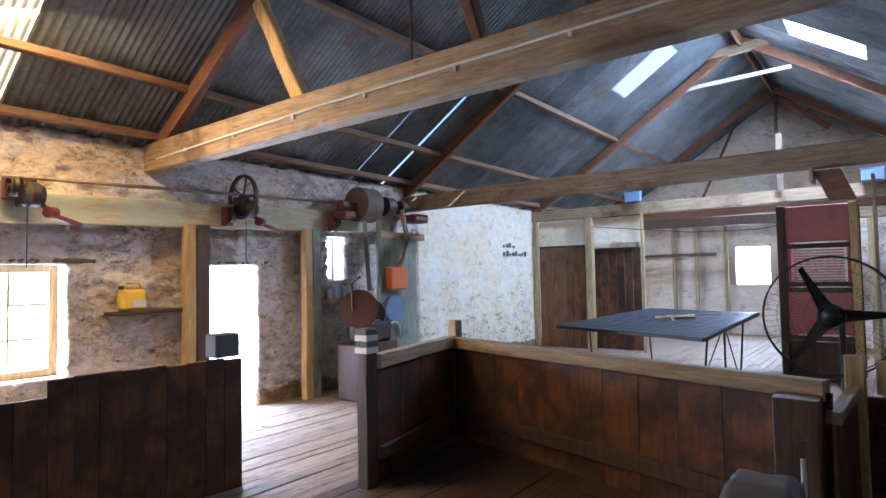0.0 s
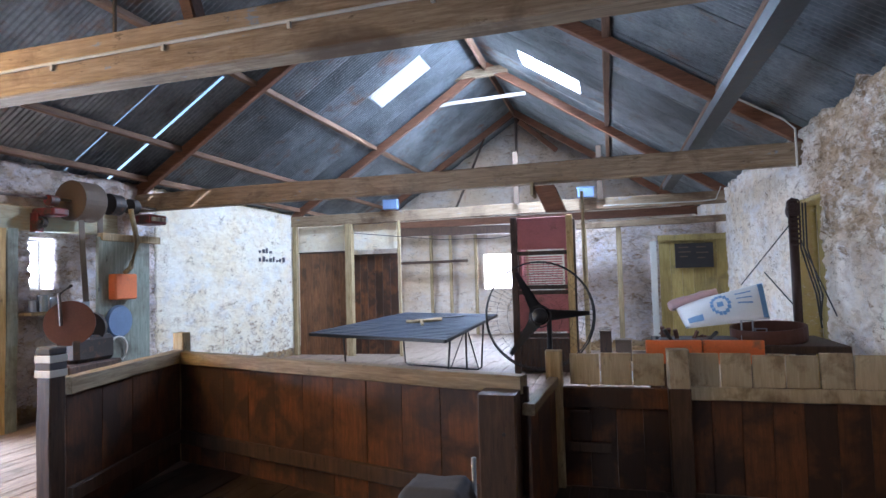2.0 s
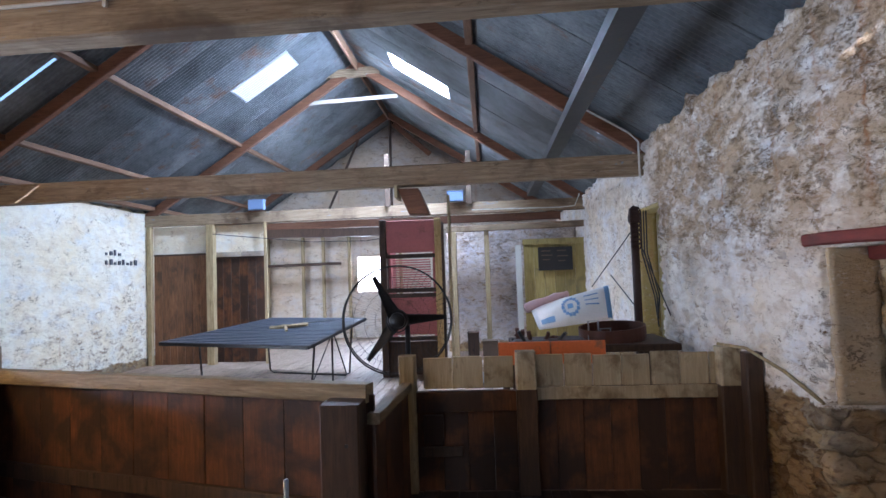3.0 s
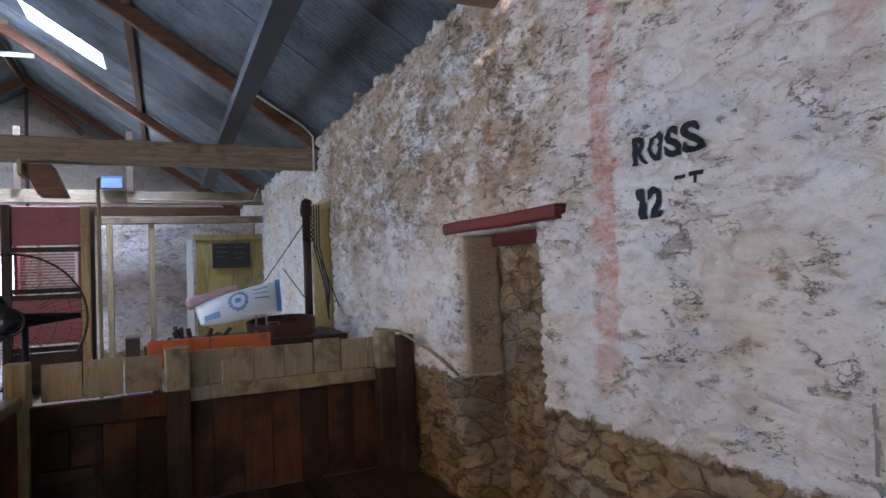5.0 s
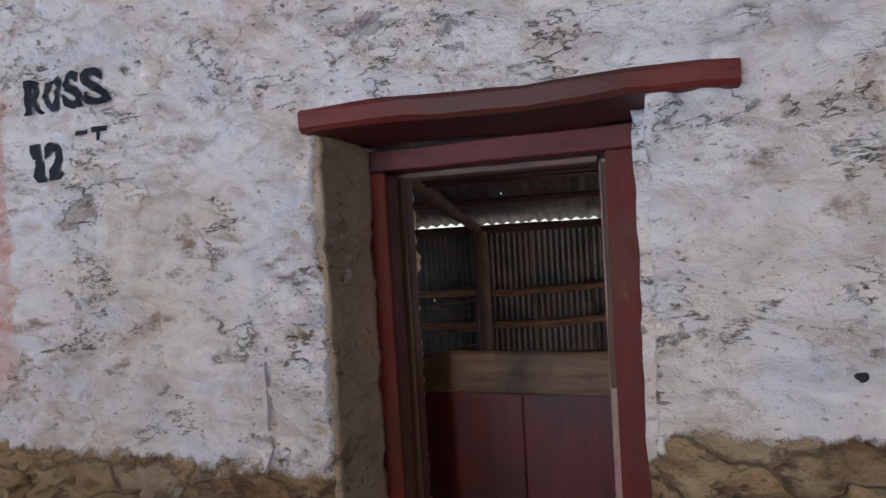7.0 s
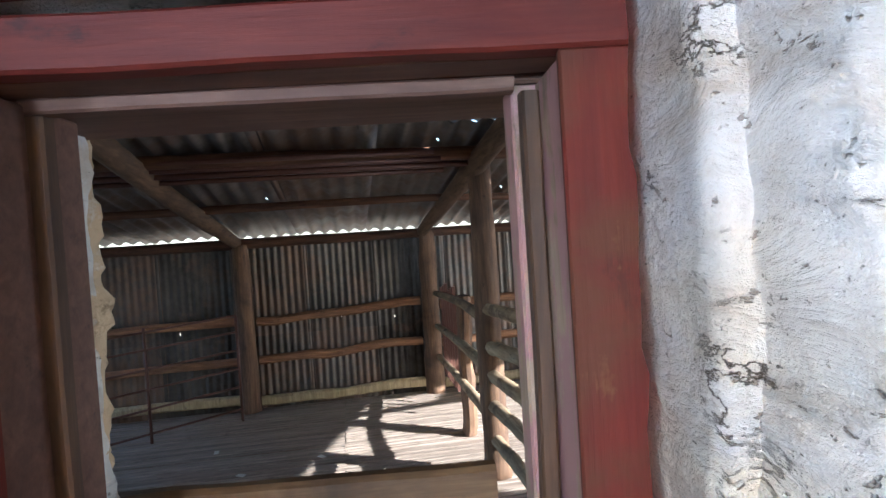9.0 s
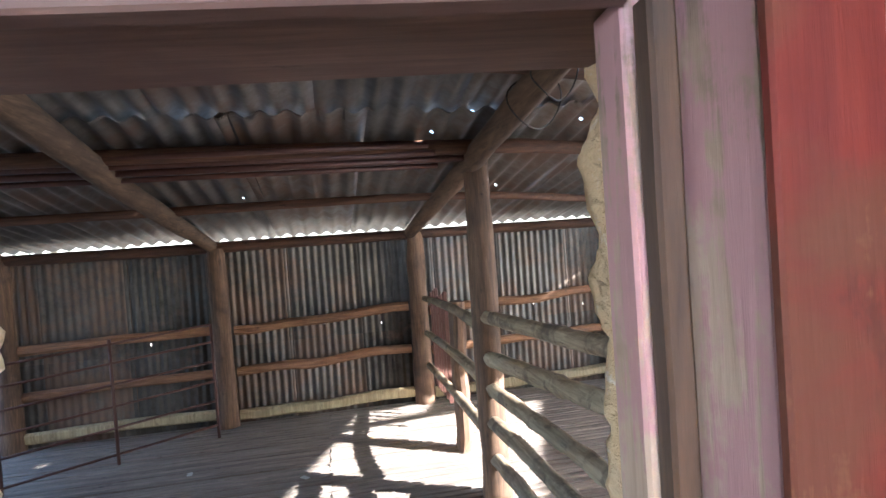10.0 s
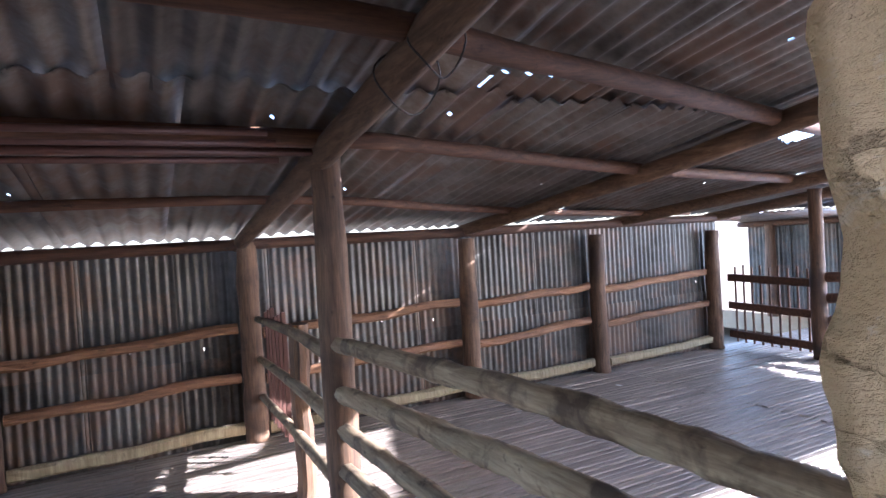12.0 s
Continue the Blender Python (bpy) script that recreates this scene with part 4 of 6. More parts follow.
while y < 4.4:
    o = Vector((LX + 0.28, y, lean_z(LX + 0.28) + 0.012 + 0.006 * (i % 2)))
    if not -3.8 < y < -3.1:
        ob = new("iron_sheet", outer[i % 5])
        ob.parent = lean_roof
        ob.matrix_basis = frame_of(o, (0, 1, 0.0), up_l) @ pose(0, 0, 0, 0, 0, random.uniform(-0.4, 0.4))
    o = Vector((6.62, y + 0.268, lean_z(6.62) + 0.036 + 0.006 * (i % 2)))
    if i == 10:
        ob = new("iron_sheet", inner_foot)
        ob.parent = lean_roof
        ob.matrix_basis = frame_of(o, (0, 1, 0), up_l)
        o = o + up_l * 0.36 + Vector((0, 0, 0.003))
    if i not in (5, 6, 7):
        ob = new("iron_sheet", inner_upper if i == 10 else (inner if y > 0 else inner_long)[i % 3])
        ob.parent = lean_roof
        ob.matrix_basis = frame_of(o, (0, 1, 0), up_l) @ pose(0, 0, 0, 0, 0, 0 if i in (10, 11) else random.uniform(-0.3, 0.3))
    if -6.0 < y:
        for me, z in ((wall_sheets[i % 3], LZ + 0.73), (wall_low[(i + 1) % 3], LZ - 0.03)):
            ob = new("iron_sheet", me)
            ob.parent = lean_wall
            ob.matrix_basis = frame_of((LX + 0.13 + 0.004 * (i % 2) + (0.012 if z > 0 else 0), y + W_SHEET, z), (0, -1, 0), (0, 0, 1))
    y += W_SHEET
    i += 1
ob = new("iron_sheet", sheet_mesh("iron_sheet", LEAN_IRON, width=0.33, length=2.95, seed=52))
ob.parent = lean_roof
ob.matrix_basis = frame_of((6.62, -2.93, lean_z(6.62) + 0.028), (0, 1, 0), up_l)
# the ragged strip that closes the outer end of the broken sheet
ob = new("iron_sheet", sheet_mesh("iron_sheet", LEAN_IRON, width=W_SHEET + 0.1, length=2.98, seed=31, ragged=0.2, pitch=0.127, per=8, amp=0.0165))
ob.parent = lean_roof
ob.matrix_basis = frame_of((LX + 0.28, -3.82, lean_z(LX + 0.28) + 0.020), (0, 1, 0), up_l)


def bush_post(x, y, top, r, label, base=LZ - 0.02, lean=(0, 0), seed=0, name="bush_post", flat=1.0):
    bm = log([(x, y, base), (x + lean[0] * 0.5 + 0.01, y + lean[1] * 0.5, (base + top) / 2), (x + lean[0], y + lean[1], top)], r * 1.1, r * 0.9, 16, 12, 0.18, seed)
    return tagged(part(name, bm, POST_LOG, smooth=True), label, "post", "bush timber posts")


EAVE = ((4.2, 1.63), (2.29, 1.61), (0.31, 1.64), (-1.95, 1.55), (-3.73, 1.50), (-5.75, 1.45))
for i, (y, top) in enumerate(EAVE):
    bush_post(LX, y, top - 0.03, 0.095, "rough-hewn bush timber post of the lean-to wall", seed=i)
bush_post(7.10, 0.23, 2.04, 0.09, "round weathered bush post under the lean-to roof", seed=12)
plate = tagged(part("wall_plate", log([(LX, 6.8, 1.602), (LX, 4.2, 1.597), (LX, 2.3, 1.594), (LX, 0.3, 1.597), (LX, -1.95, 1.592), (LX, -3.7, 1.59), (LX, -6.3, 1.585)], 0.055, 0.05, 40, 8, 0.12, 4), PURLIN_LOG, smooth=True), "rough timber wall plate under the lean-to eaves", "beam")
for i, (y0, ym, y1) in enumerate(((4.2, 4.3, 4.4), (2.32, 2.42, 2.40), (0.36, 0.27, 0.18), (-1.92, -2.48, -2.5), (-4.1, -5.2, -5.6), (-5.8, -6.8, -7.4))):
    bm = log([(LX + 0.15, y0, lean_z(LX + 0.15) - 0.09), (7.0, ym, lean_z(7.0) - 0.105), (4.0, y1, lean_z(4.0) - 0.10)], 0.062, 0.085, 20, 12, 0.14, i + 3)
    tagged(part("bush_rafter", bm, RAFTER_LOG, smooth=True), "round bush pole rafter of the lean-to", "rafter", "lean-to rafters")
PURLINS = ((0.034, ((8.20, 6.5), (8.22, 3.0), (8.18, 0.3), (8.66, -1.4), (9.1, -3.1), (9.42, -5.2))),
           (0.045, ((6.80, 6.5), (6.83, 3.0), (6.90, 0.4), (7.02, -0.45), (7.20, -1.2), (7.48, -2.57), (7.85, -5.0), (8.0, -7.0))),
           (0.052, ((5.66, 6.5), (5.67, 3.0), (5.72, 1.1), (5.79, 0.3), (5.90, -0.23), (6.06, -1.1), (6.32, -2.35), (6.7, -4.4), (6.9, -7.0))))
for i, (r, way) in enumerate(PURLINS):
    pts = [(x, y, lean_z(x) - 0.012 - r) for x, y in way]
    tagged(part("bush_purlin", log(pts, r, r, 44, 10, 0.16, i + 5), PURLIN_LOG, smooth=True), "round bush pole purlin under the lean-to sheets", "purlin", "lean-to purlins")
RUST_PIPE = plain("rusty_pipe", (0.105, 0.042, 0.028), 0.55, 0.2, 0.5, 6)
for i, (x, z, r) in enumerate(((6.96, -0.01, 0.020), (7.01, 0.012, 0.018), (6.91, 0.035, 0.024), (7.06, -0.02, 0.017), (6.86, 0.0, 0.02), (6.80, 0.03, 0.018))):
    tagged(part("stored_pipe", tube([(x, 0.34 + 0.05 * i, lean_z(x) - 0.10 + z), (x + 0.02, 2.4, lean_z(x) - 0.10 + z), (x, 4.7, lean_z(x) - 0.09 + z)], r, 8), RUST_PIPE, smooth=True), "thin rusty pipe stored along a purlin", "pipe", "stored pipes")
for (ya, yb, zs) in ((6.6, 2.40, (0.74, 0.30)), (2.18, 0.42, (0.79, 0.36)), (0.20, -1.84, (0.80, 0.38)), (-2.06, -3.62, (0.82, 0.40)), (-3.85, -5.65, (0.82, 0.40))):
    for k, z in enumerate(zs):
        tagged(part("girt", timber((LX + 0.05, ya, z - 0.03), (LX + 0.05, yb, z + 0.04), 0.08, 0.085, 0.035, z + ya, 10, 0.02), GIRT), "split red timber rail along the iron wall", "wall rail", "wall rails")
    tagged(part("girt", timber((LX + 0.02, ya, LZ + 0.09), (LX + 0.02, yb, LZ + 0.12), 0.09, 0.10, 0.03, ya, 10, 0.02), PALE_POST), "pale bottom rail along the iron wall", "wall rail", "wall rails")
for i, (z0, z1, r) in enumerate(((1.015, 1.125, 0.045), (0.745, 0.915, 0.050), (0.55, 0.60, 0.046), (0.34, 0.34, 0.046), (0.10, 0.08, 0.045))):
    bm = log([(7.14, 0.24, z0), (5.9, 0.21, z0 * 0.42 + z1 * 0.58), (5.0, 0.21, z1), (4.28, 0.20, z1 - 0.015)], r * 0.95, r * 0.95, 60, 16, 0.24, i + 21)
    tagged(part("pen_rail", bm, RAIL_LOG, smooth=True), "long weathered bush pole rail of a sheep pen", "rail", "pen rails")
# timber gate between the bush post and the iron wall
race_gate = thing("bush_gate", "old timber gate with a broad split post and thin upright bars", "gate", place=(8.1, 0.25, LZ))


def put(parent, name, bm, mat, label="", smooth=False):
    ob = part(name, bm, mat, parent, label, smooth)
    ob.matrix_basis = Matrix.Translation(parent.location).inverted()
    return ob


put(race_gate, "gate_post", timber((8.05, 0.24, LZ), (8.08, 0.22, 1.02), 0.20, 0.10, 0.03, 4, 12, 0.03), POST_LOG)
for z in (0.98, 0.62, 0.28):
    put(race_gate, "gate_rail", log([(7.15, 0.26, z - 0.02), (8.1, 0.28, z), (9.45, 0.26, z - 0.06)], 0.045, 0.03, 12, 8, 0.15, z), RAIL_LOG, smooth=True)
for i in range(6):
    put(race_gate, "upright_bar", timber((8.55 + i * 0.14, 0.22, 0.06), (8.55 + i * 0.14, 0.22, 1.06 - 0.03 * (i % 3)), 0.022, 0.035, 0.008, i, 4, 0.003), RUST_PIPE)
# steel yard gate by the far wall
yard_gate = thing("yard_gate", "thin rusty steel bar gate leaning across the lean-to", "gate", place=(8.6, 3.0, LZ))
ga, gb = Vector((9.05, 2.30, -0.12)), Vector((8.05, 4.10, -0.12))
for k, z in enumerate((0.0, 0.22, 0.40, 0.58, 0.76, 0.92)):
    put(yard_gate, "bar", tube([ga + Vector((0, 0, 0.10 + z)), gb + Vector((0, 0, 0.02 + z * 0.98))], 0.011, 6), RUST_PIPE, smooth=True)
for f in (0.0, 0.40, 0.78, 1.0):
    q = ga.lerp(gb, f)
    put(yard_gate, "upright", tube([q + Vector((0, 0, -0.02)), q + Vector((0, 0, 1.02))], 0.014, 6), RUST_PIPE, smooth=True)
# slatted gate and posts at the open end
end_gate = thing("slatted_gate", "dark timber gate with pointed uprights at the open end", "gate", place=(8.9, -6.05, LZ))
for z in (0.74, 0.36, -0.03):
    put(end_gate, "gate_rail", timber((8.36, -6.05, z - 0.01), (9.52, -6.03, z + 0.02), 0.05, 0.10, 0.008, z, 6, 0.008), PURLIN_LOG)
for i in range(9):
    put(end_gate, "upright", timber((8.46 + i * 0.125, -6.09, -0.13), (8.46 + i * 0.125, -6.09, 0.90 + 0.03 * (i % 2)), 0.026, 0.022, 0.006, i, 4, 0.004), PURLIN_LOG)
bush_post(8.30, -6.05, 1.86, 0.085, "dark bush post at the open end", seed=31)
for z in (0.80, 0.55, 0.28, 0.02):
    tagged(part("pen_rail", log([(8.3, -6.1, z), (6.9, -6.2, z + 0.02), (4.1, -6.2, z)], 0.06, 0.07, 12, 10, 0.15, z + 40), PURLIN_LOG, smooth=True), "dark bush pole rail at the open end", "rail", "pen rails")
# beyond the open end
far_iron = thing("far_iron_screen", "pale corrugated iron screen out in the sunlit yard", "screen", place=(9.0, -8.9, LZ))
for k in range(6):
    ob = new("iron_sheet", sheet_mesh("iron_sheet", WALL_IRON, width=0.81, length=1.60, seed=40 + k))
    ob.parent = far_iron
    ob.matrix_basis = Matrix.Translation(far_iron.location).inverted() @ frame_of((11.3 - k * 0.76, -8.9 - 0.02 * k, LZ), (-1, 0, 0), (0, 0, 1))
yard_roof = thing("yard_roof", "low corrugated iron roof over the screen beyond the gate", "roof", place=(9.0, -8.9, 1.4))
for k in range(6):
    ob = new("iron_sheet", sheet_mesh("iron_sheet", LEAN_IRON, width=0.81, length=1.9, seed=60 + k, pitch=0.127, per=8, amp=0.0165))
    ob.parent = yard_roof
    ob.matrix_basis = Matrix.Translation(yard_roof.location).inverted() @ frame_of((6.75 + k * 0.76, -9.2, 1.46), (1, 0, 0), (0, 1, 0.09))
put(yard_roof, "beam", log([(6.7, -8.72, 1.43), (9.0, -8.72, 1.45), (11.35, -8.72, 1.43)], 0.05, 0.05, 16, 8, 0.12, 70), PURLIN_LOG, smooth=True)
bush_post(10.74, -8.72, 1.42, 0.09, "bush post out in the sunlit yard", seed=41)
bush_post(8.2, -8.72, 1.42, 0.09, "bush post out in the sunlit yard", seed=42)
yard = tagged(part("yard_pavement", boxed(4.1, 30, -40, -9.05, LZ - 0.4, LZ - 0.05, b=0), EARTH), "bare sunlit earth of the yard", "yard", kind="structure")

for ob in set(bpy.data.objects) - SHED_THINGS:
    if ob.parent is None:
        lean_to(ob)

# ---- doorway to the lean-to ----
BROWN_PAINT = wood("brown_stained_board", (0.10, 0.045, 0.028), (0.21, 0.10, 0.062), 'y', 0.6, 0.6, (0.07, 0.03, 0.02), 0.3)
DARK_BEAD = wood("dark_brown_bead", (0.055, 0.028, 0.014), (0.15, 0.080, 0.040), 'z', 0.6, 0.6, (0.04, 0.02, 0.012), 0.3)
BROWN_PINK = wood("brown_pink_board", (0.14, 0.075, 0.050), (0.29, 0.165, 0.115), 'y', 0.65, 0.7, (0.15, 0.07, 0.05), 0.4)
door_lintel = tagged(part("door_lintel", timber((3.44, 1.695, 1.818), (3.44, 0.605, 1.800), 0.38, 0.062, 0.012, 1, 14), RED_PAINT_Y), "oxide red painted timber lintel over the doorway", "lintel", kind="structure")
niche_lintel = tagged(part("niche_lintel", timber((3.48, 4.61, 1.845), (3.48, 3.29, 1.835), 0.46, 0.075, 0.006, 2, 10), RED_PAINT_Y), "oxide red painted timber lintel over a blocked opening", "lintel", kind="structure")
door_frame = thing("door_frame", "oxide red painted timber door frame set in the stone wall", "door frame", kind="structure", place=(3.62, 1.3, 0))
put(door_frame, "jamb", boxed(3.612, 3.634, 1.612, 1.74, -0.05, 1.700, b=0.004), RED_PAINT)
put(door_frame, "jamb", boxed(3.612, 3.626, 0.815, 0.918, -0.05, 1.700, b=0.003), RED_PAINT)
put(door_frame, "head", timber((3.635, 0.815, 1.738), (3.635, 1.74, 1.736), 0.042, 0.070, 0.003, 5, 10, 0.005), RED_PAINT_Y)
put(door_frame, "lining", boxed(3.636, 3.872, 1.622, 1.74, -0.05, 1.697), BROWN_PAINT, "dark brown lining board")
put(door_frame, "lining", boxed(3.628, 3.772, 0.83, 0.914, -0.05, 1.697), PINK_PAINT, "worn pink painted lining board")
put(door_frame, "lining", boxed(3.774, 3.848, 0.83, 0.950, -0.05, 1.697), PINK_PAINT, "worn pink painted lining board")
put(door_frame, "lining", boxed(3.657, 3.738, 0.83, 1.74, 1.703, 1.76), BROWN_PAINT, "brown stained head lining")
put(door_frame, "lining", boxed(3.772, 4.04, 0.83, 1.74, 1.699, 1.76), BROWN_PINK, "worn pink and brown head lining")
put(door_frame, "stop_bead", timber((3.752, 0.930, 0.98), (3.752, 0.930, 1.680), 0.034, 0.026, 0.003, 8, 8, 0.004), DARK_BEAD, "brown stop bead, broken off short")
put(door_frame, "stop_bead", timber((3.752, 1.610, 0.0), (3.752, 1.610, 1.680), 0.032, 0.026, 0.003, 9, 8, 0.004), DARK_BEAD)
put(door_frame, "stop_bead", timber((3.755, 0.95, 1.692), (3.755, 1.63, 1.692), 0.036, 0.022, 0.003, 9, 8, 0.004), BROWN_PINK)
outer_skin = rubble_wall("doorway_outer_stone", 'x', 3.852, 4.05, 0.35, 2.3, -0.3, 2.1, [(0.886, 1.695, -0.3, 1.725)], CREAM_STONE, label="rough cream stone round the outer side of the doorway", seed=44, step=0.012, amp=0.018, edge=1.25)
# darker copy of the oxide red: the half door's shade is in its colour
DOOR_RED = wood("shaded_door_red", (0.070, 0.006, 0.003), (0.14, 0.016, 0.008), 'z', 0.5, 0.5, (0.05, 0.015, 0.011), 0.4)
GREASY_BOARD = wood("greasy_top_board", (0.09, 0.048, 0.022), (0.27, 0.17, 0.085), 'y', 0.65, 1.0, (0.025, 0.015, 0.010), 0.6)
half_door = thing("half_door", "closed oxide red half door with a grubby bare top board", "door", place=(3.96, 1.0, 0))
put(half_door, "panel", boxed(4.068, 4.093, 0.972, 1.30, -0.02, 0.860), DOOR_RED)
put(half_door, "panel", boxed(4.068, 4.093, 1.303, 1.735, -0.02, 0.860), DOOR_RED)
put(half_door, "top_board", timber((4.08, 0.972, 0.94), (4.08, 1.735, 0.935), 0.045, 0.165, 0.006, 3, 6, 0.01), GREASY_BOARD, "bare board black with wool grease")
reveal_near = rubble_wall("doorway_reveal_near", 'y', 0.832, 0.74, 3.42, 3.612, -0.1, 1.785, [], ROSS_WALL, label="limewashed stone on the side of the doorway", seed=62, step=0.035, amp=0.006)
reveal = rubble_wall("doorway_reveal", 'y', 1.674, 1.78, 3.308, 3.612, -0.1, 1.785, [], DOOR_STONE, label="bare grubby stone on the side of the doorway", seed=61, step=0.02, amp=0.008)
niche_side = rubble_wall("niche_side", 'y', 4.435, 4.52, 3.32, 3.60, 0.86, 1.80, [], REVEAL, label="cream plastered side of the blocked opening", seed=63, step=0.04, amp=0.008)
niche_back = rubble_wall("niche_back", 'x', 3.615, 3.9, 3.45, 4.52, -0.3, 1.85, [], BARE_WALL, label="rough stone blocking of an old opening", seed=31, amp=0.032, step=0.025)
niche_board = tagged(part("niche_inner_lintel", timber((3.565, 3.50, 1.755), (3.565, 4.44, 1.760), 0.05, 0.10, 0.005, 4, 8), RED_PAINT_Y), "dark red inner lintel board over the blocked opening", "lintel", kind="structure")
ochre_reveal = rubble_wall("recess_side", 'y', 8.962, 9.05, 3.325, 3.575, -0.2, 2.48, [], YELLOW_PLASTER, label="ochre painted plaster on the side of the recess", seed=64, step=0.05, amp=0.006)
ochre_head = tagged(part("recess_head", timber((3.44, 7.84, 2.475), (3.44, 8.96, 2.475), 0.25, 0.05, 0.01, 3, 8), YELLOW_PLASTER), "ochre painted head of the recess", "lintel", kind="structure")
yellow_door = thing("boarded_door", "yellow ochre painted boarded door in a stone recess", "door", place=(3.6, 8.4, 0))
YELLOW_BOARD = wood("ochre_boards", (0.26, 0.20, 0.06), (0.42, 0.34, 0.13), 'z', 0.7, 0.6, (0.16, 0.13, 0.06), 0.3)
for i in range(6):
    put(yellow_door, "board", boxed(3.58, 3.62, 7.86 + i * 0.183, 7.86 + (i + 1) * 0.183 - 0.004, -0.02, 2.49), YELLOW_BOARD)

# lamps that stand in for the sky in the openings
window_light("window_light", (-6.62, 2.3, 1.31), (1, 0, 0), 1.3, 1.3, 160)
window_light("doorway_light", (-6.62, 4.92, 0.85), (1, 0, 0), 0.85, 2.2, 165)
window_light("small_window_light", (-6.62, 6.76, 2.02), (1, 0, 0), 0.5, 0.8, 25)
window_light("far_window_light", (-6.62, 15.4, 1.4), (1, -0.1, 0), 1.6, 1.6, 45)
window_light("gable_window_light", (-2.13, 18.65, 1.85), (0, -1, 0), 0.85, 1.05, 120)
lean_to(window_light("open_end_light", (6.8, -8.5, 1.15), (0, 1, 0), 4.6, 1.5, 60))
# added fill through the assumed, unseen doorway in the south wall
window_light("back_fill_light", (-2.2, -5.45, 1.0), (0, 1, 0), 1.6, 2.2, 25)
window_light("skylight_light", (-2.70, 11.5, 5.45), (0.5, 0, -1), 0.7, 1.1, 50)
window_light("skylight_light", (0.15, 11.66, 5.36), (-0.8, 0, -0.8), 0.7, 1.1, 260)
window_light("skylight_light", (0.40, 11.66, 5.78), (-0.55, 0, -0.84), 0.7, 1.2, 120)
window_light("skylight_light", (-4.9, 1.65, 3.98), (0.1, 0.15, -1), 0.8, 2.4, 120, (1.0, 0.60, 0.20))

# ---- line shaft and shearing gear along the windows ----
DARK_IRON = plain("dark_iron", (0.055, 0.048, 0.045), 0.5, 0.5, 0.4, 9, (0.12, 0.055, 0.03), 0.6)
RED_METAL = plain("red_machine_paint", (0.16, 0.022, 0.022), 0.5, 0.0, 0.45, 9, (0.06, 0.035, 0.028), 0.52)
LEATHER = plain("belt_leather", (0.12, 0.085, 0.06), 0.7, 0, 0.4, 12)
ORANGE = plain("orange_paint", (0.68, 0.17, 0.045), 0.5, 0, 0.3, 6, (0.30, 0.13, 0.07), 0.64)
BLUE = plain("blue_paint", (0.16, 0.24, 0.40), 0.5, 0, 0.3, 8)
YELLOW = plain("yellow_plastic", (0.75, 0.50, 0.03), 0.4, 0, 0.15, 6)
PALE_TAPE = plain("pale_tape", (0.62, 0.62, 0.58), 0.6, 0, 0.2, 10)
BLACK = plain("black_paint", (0.018, 0.018, 0.02), 0.4, 0, 0.3, 10)
CLOTH = plain("grey_cloth", (0.11, 0.11, 0.125), 0.9, 0, 0.3, 14)
TABLE_DARK = wood("dark_blue_slat", (0.035, 0.045, 0.065), (0.09, 0.11, 0.15), 'x', 0.5, 0.4)
PRESS_RED = plain("faded_press_red", (0.45, 0.15, 0.15), 0.6, 0, 0.35, 4, (0.20, 0.09, 0.07), 0.64)
SACK = plain("woven_sack", (0.82, 0.83, 0.84), 0.6, 0, 0.15, 7)
STEEL_ROD = plain("worn_steel_rod", (0.22, 0.19, 0.17), 0.4, 0.7, 0.3, 12, (0.12, 0.06, 0.035), 0.55)

GREEN_POST = wood("faded_green_post", (0.17, 0.20, 0.17), (0.36, 0.40, 0.34), 'z', 0.75, 0.8, (0.12, 0.11, 0.09), 0.4)
shaft_beam = tagged(part("shaft_beam", timber((-5.90, 0.6, 2.40), (-5.90, 7.75, 2.60), 0.10, 0.31, 0.02, 3, 24, 0.012), OLD_BEAM_Y), "long pale green-painted beam carrying the overhead shaft", "beam")
for (y, w, mt, lb) in ((4.17, 0.13, YELLOW_POST, "pale yellowed post under the shaft beam"), (4.33, 0.17, PEN_POST, "dark greasy post beside a pale one"), (5.98, 0.13, YELLOW_POST, "yellowed sawn post under the shaft beam"), (6.12, 0.15, GREEN_POST, "grey-green post beside a yellowed one"), (1.3, 0.15, YELLOW_POST, "pale yellowed post under the shaft beam")):
    tagged(part("support_post", timber((-5.88, y, -0.01), (-5.88, y, 2.26 + 0.028 * y), 0.12, w, 0.01, y, 8, 0.01), mt), lb, "post", "shaft beam posts")
shaft = thing("overhead_shaft", "long steel drive shaft with a flywheel and pulleys", "drive shaft", place=(-5.68, 4.5, 2.78))
put(shaft, "rod", tube([(-5.68, 0.6, 2.66), (-5.68, 8.3, 2.88)], 0.02, 10), STEEL_ROD, smooth=True)


def wheel(cx, y, z, r, width, spokes=5, rim=0.03):
    """A spoked wheel turning round y."""
    bm = bmesh.new()
    m = Matrix.Translation((cx, y, z)) @ pose(0, 0, 0, 90, 0, 0)
    lathe([(r - rim, -width / 2), (r, -width / 2), (r, width / 2), (r - rim, width / 2), (r - rim, -width / 2)], 28, bm, m)
    lathe([(0.001, -width * 0.7), (0.04, -width * 0.7), (0.04, width * 0.7), (0.001, width * 0.7)], 12, bm, m)
    for k in range(spokes):
        a = 2 * math.pi * k / spokes
        tube([(cx, y, z), (cx + (r - rim / 2) * math.cos(a), y, z + (r - rim / 2) * math.sin(a))], 0.012, 6, bm)
    return bm


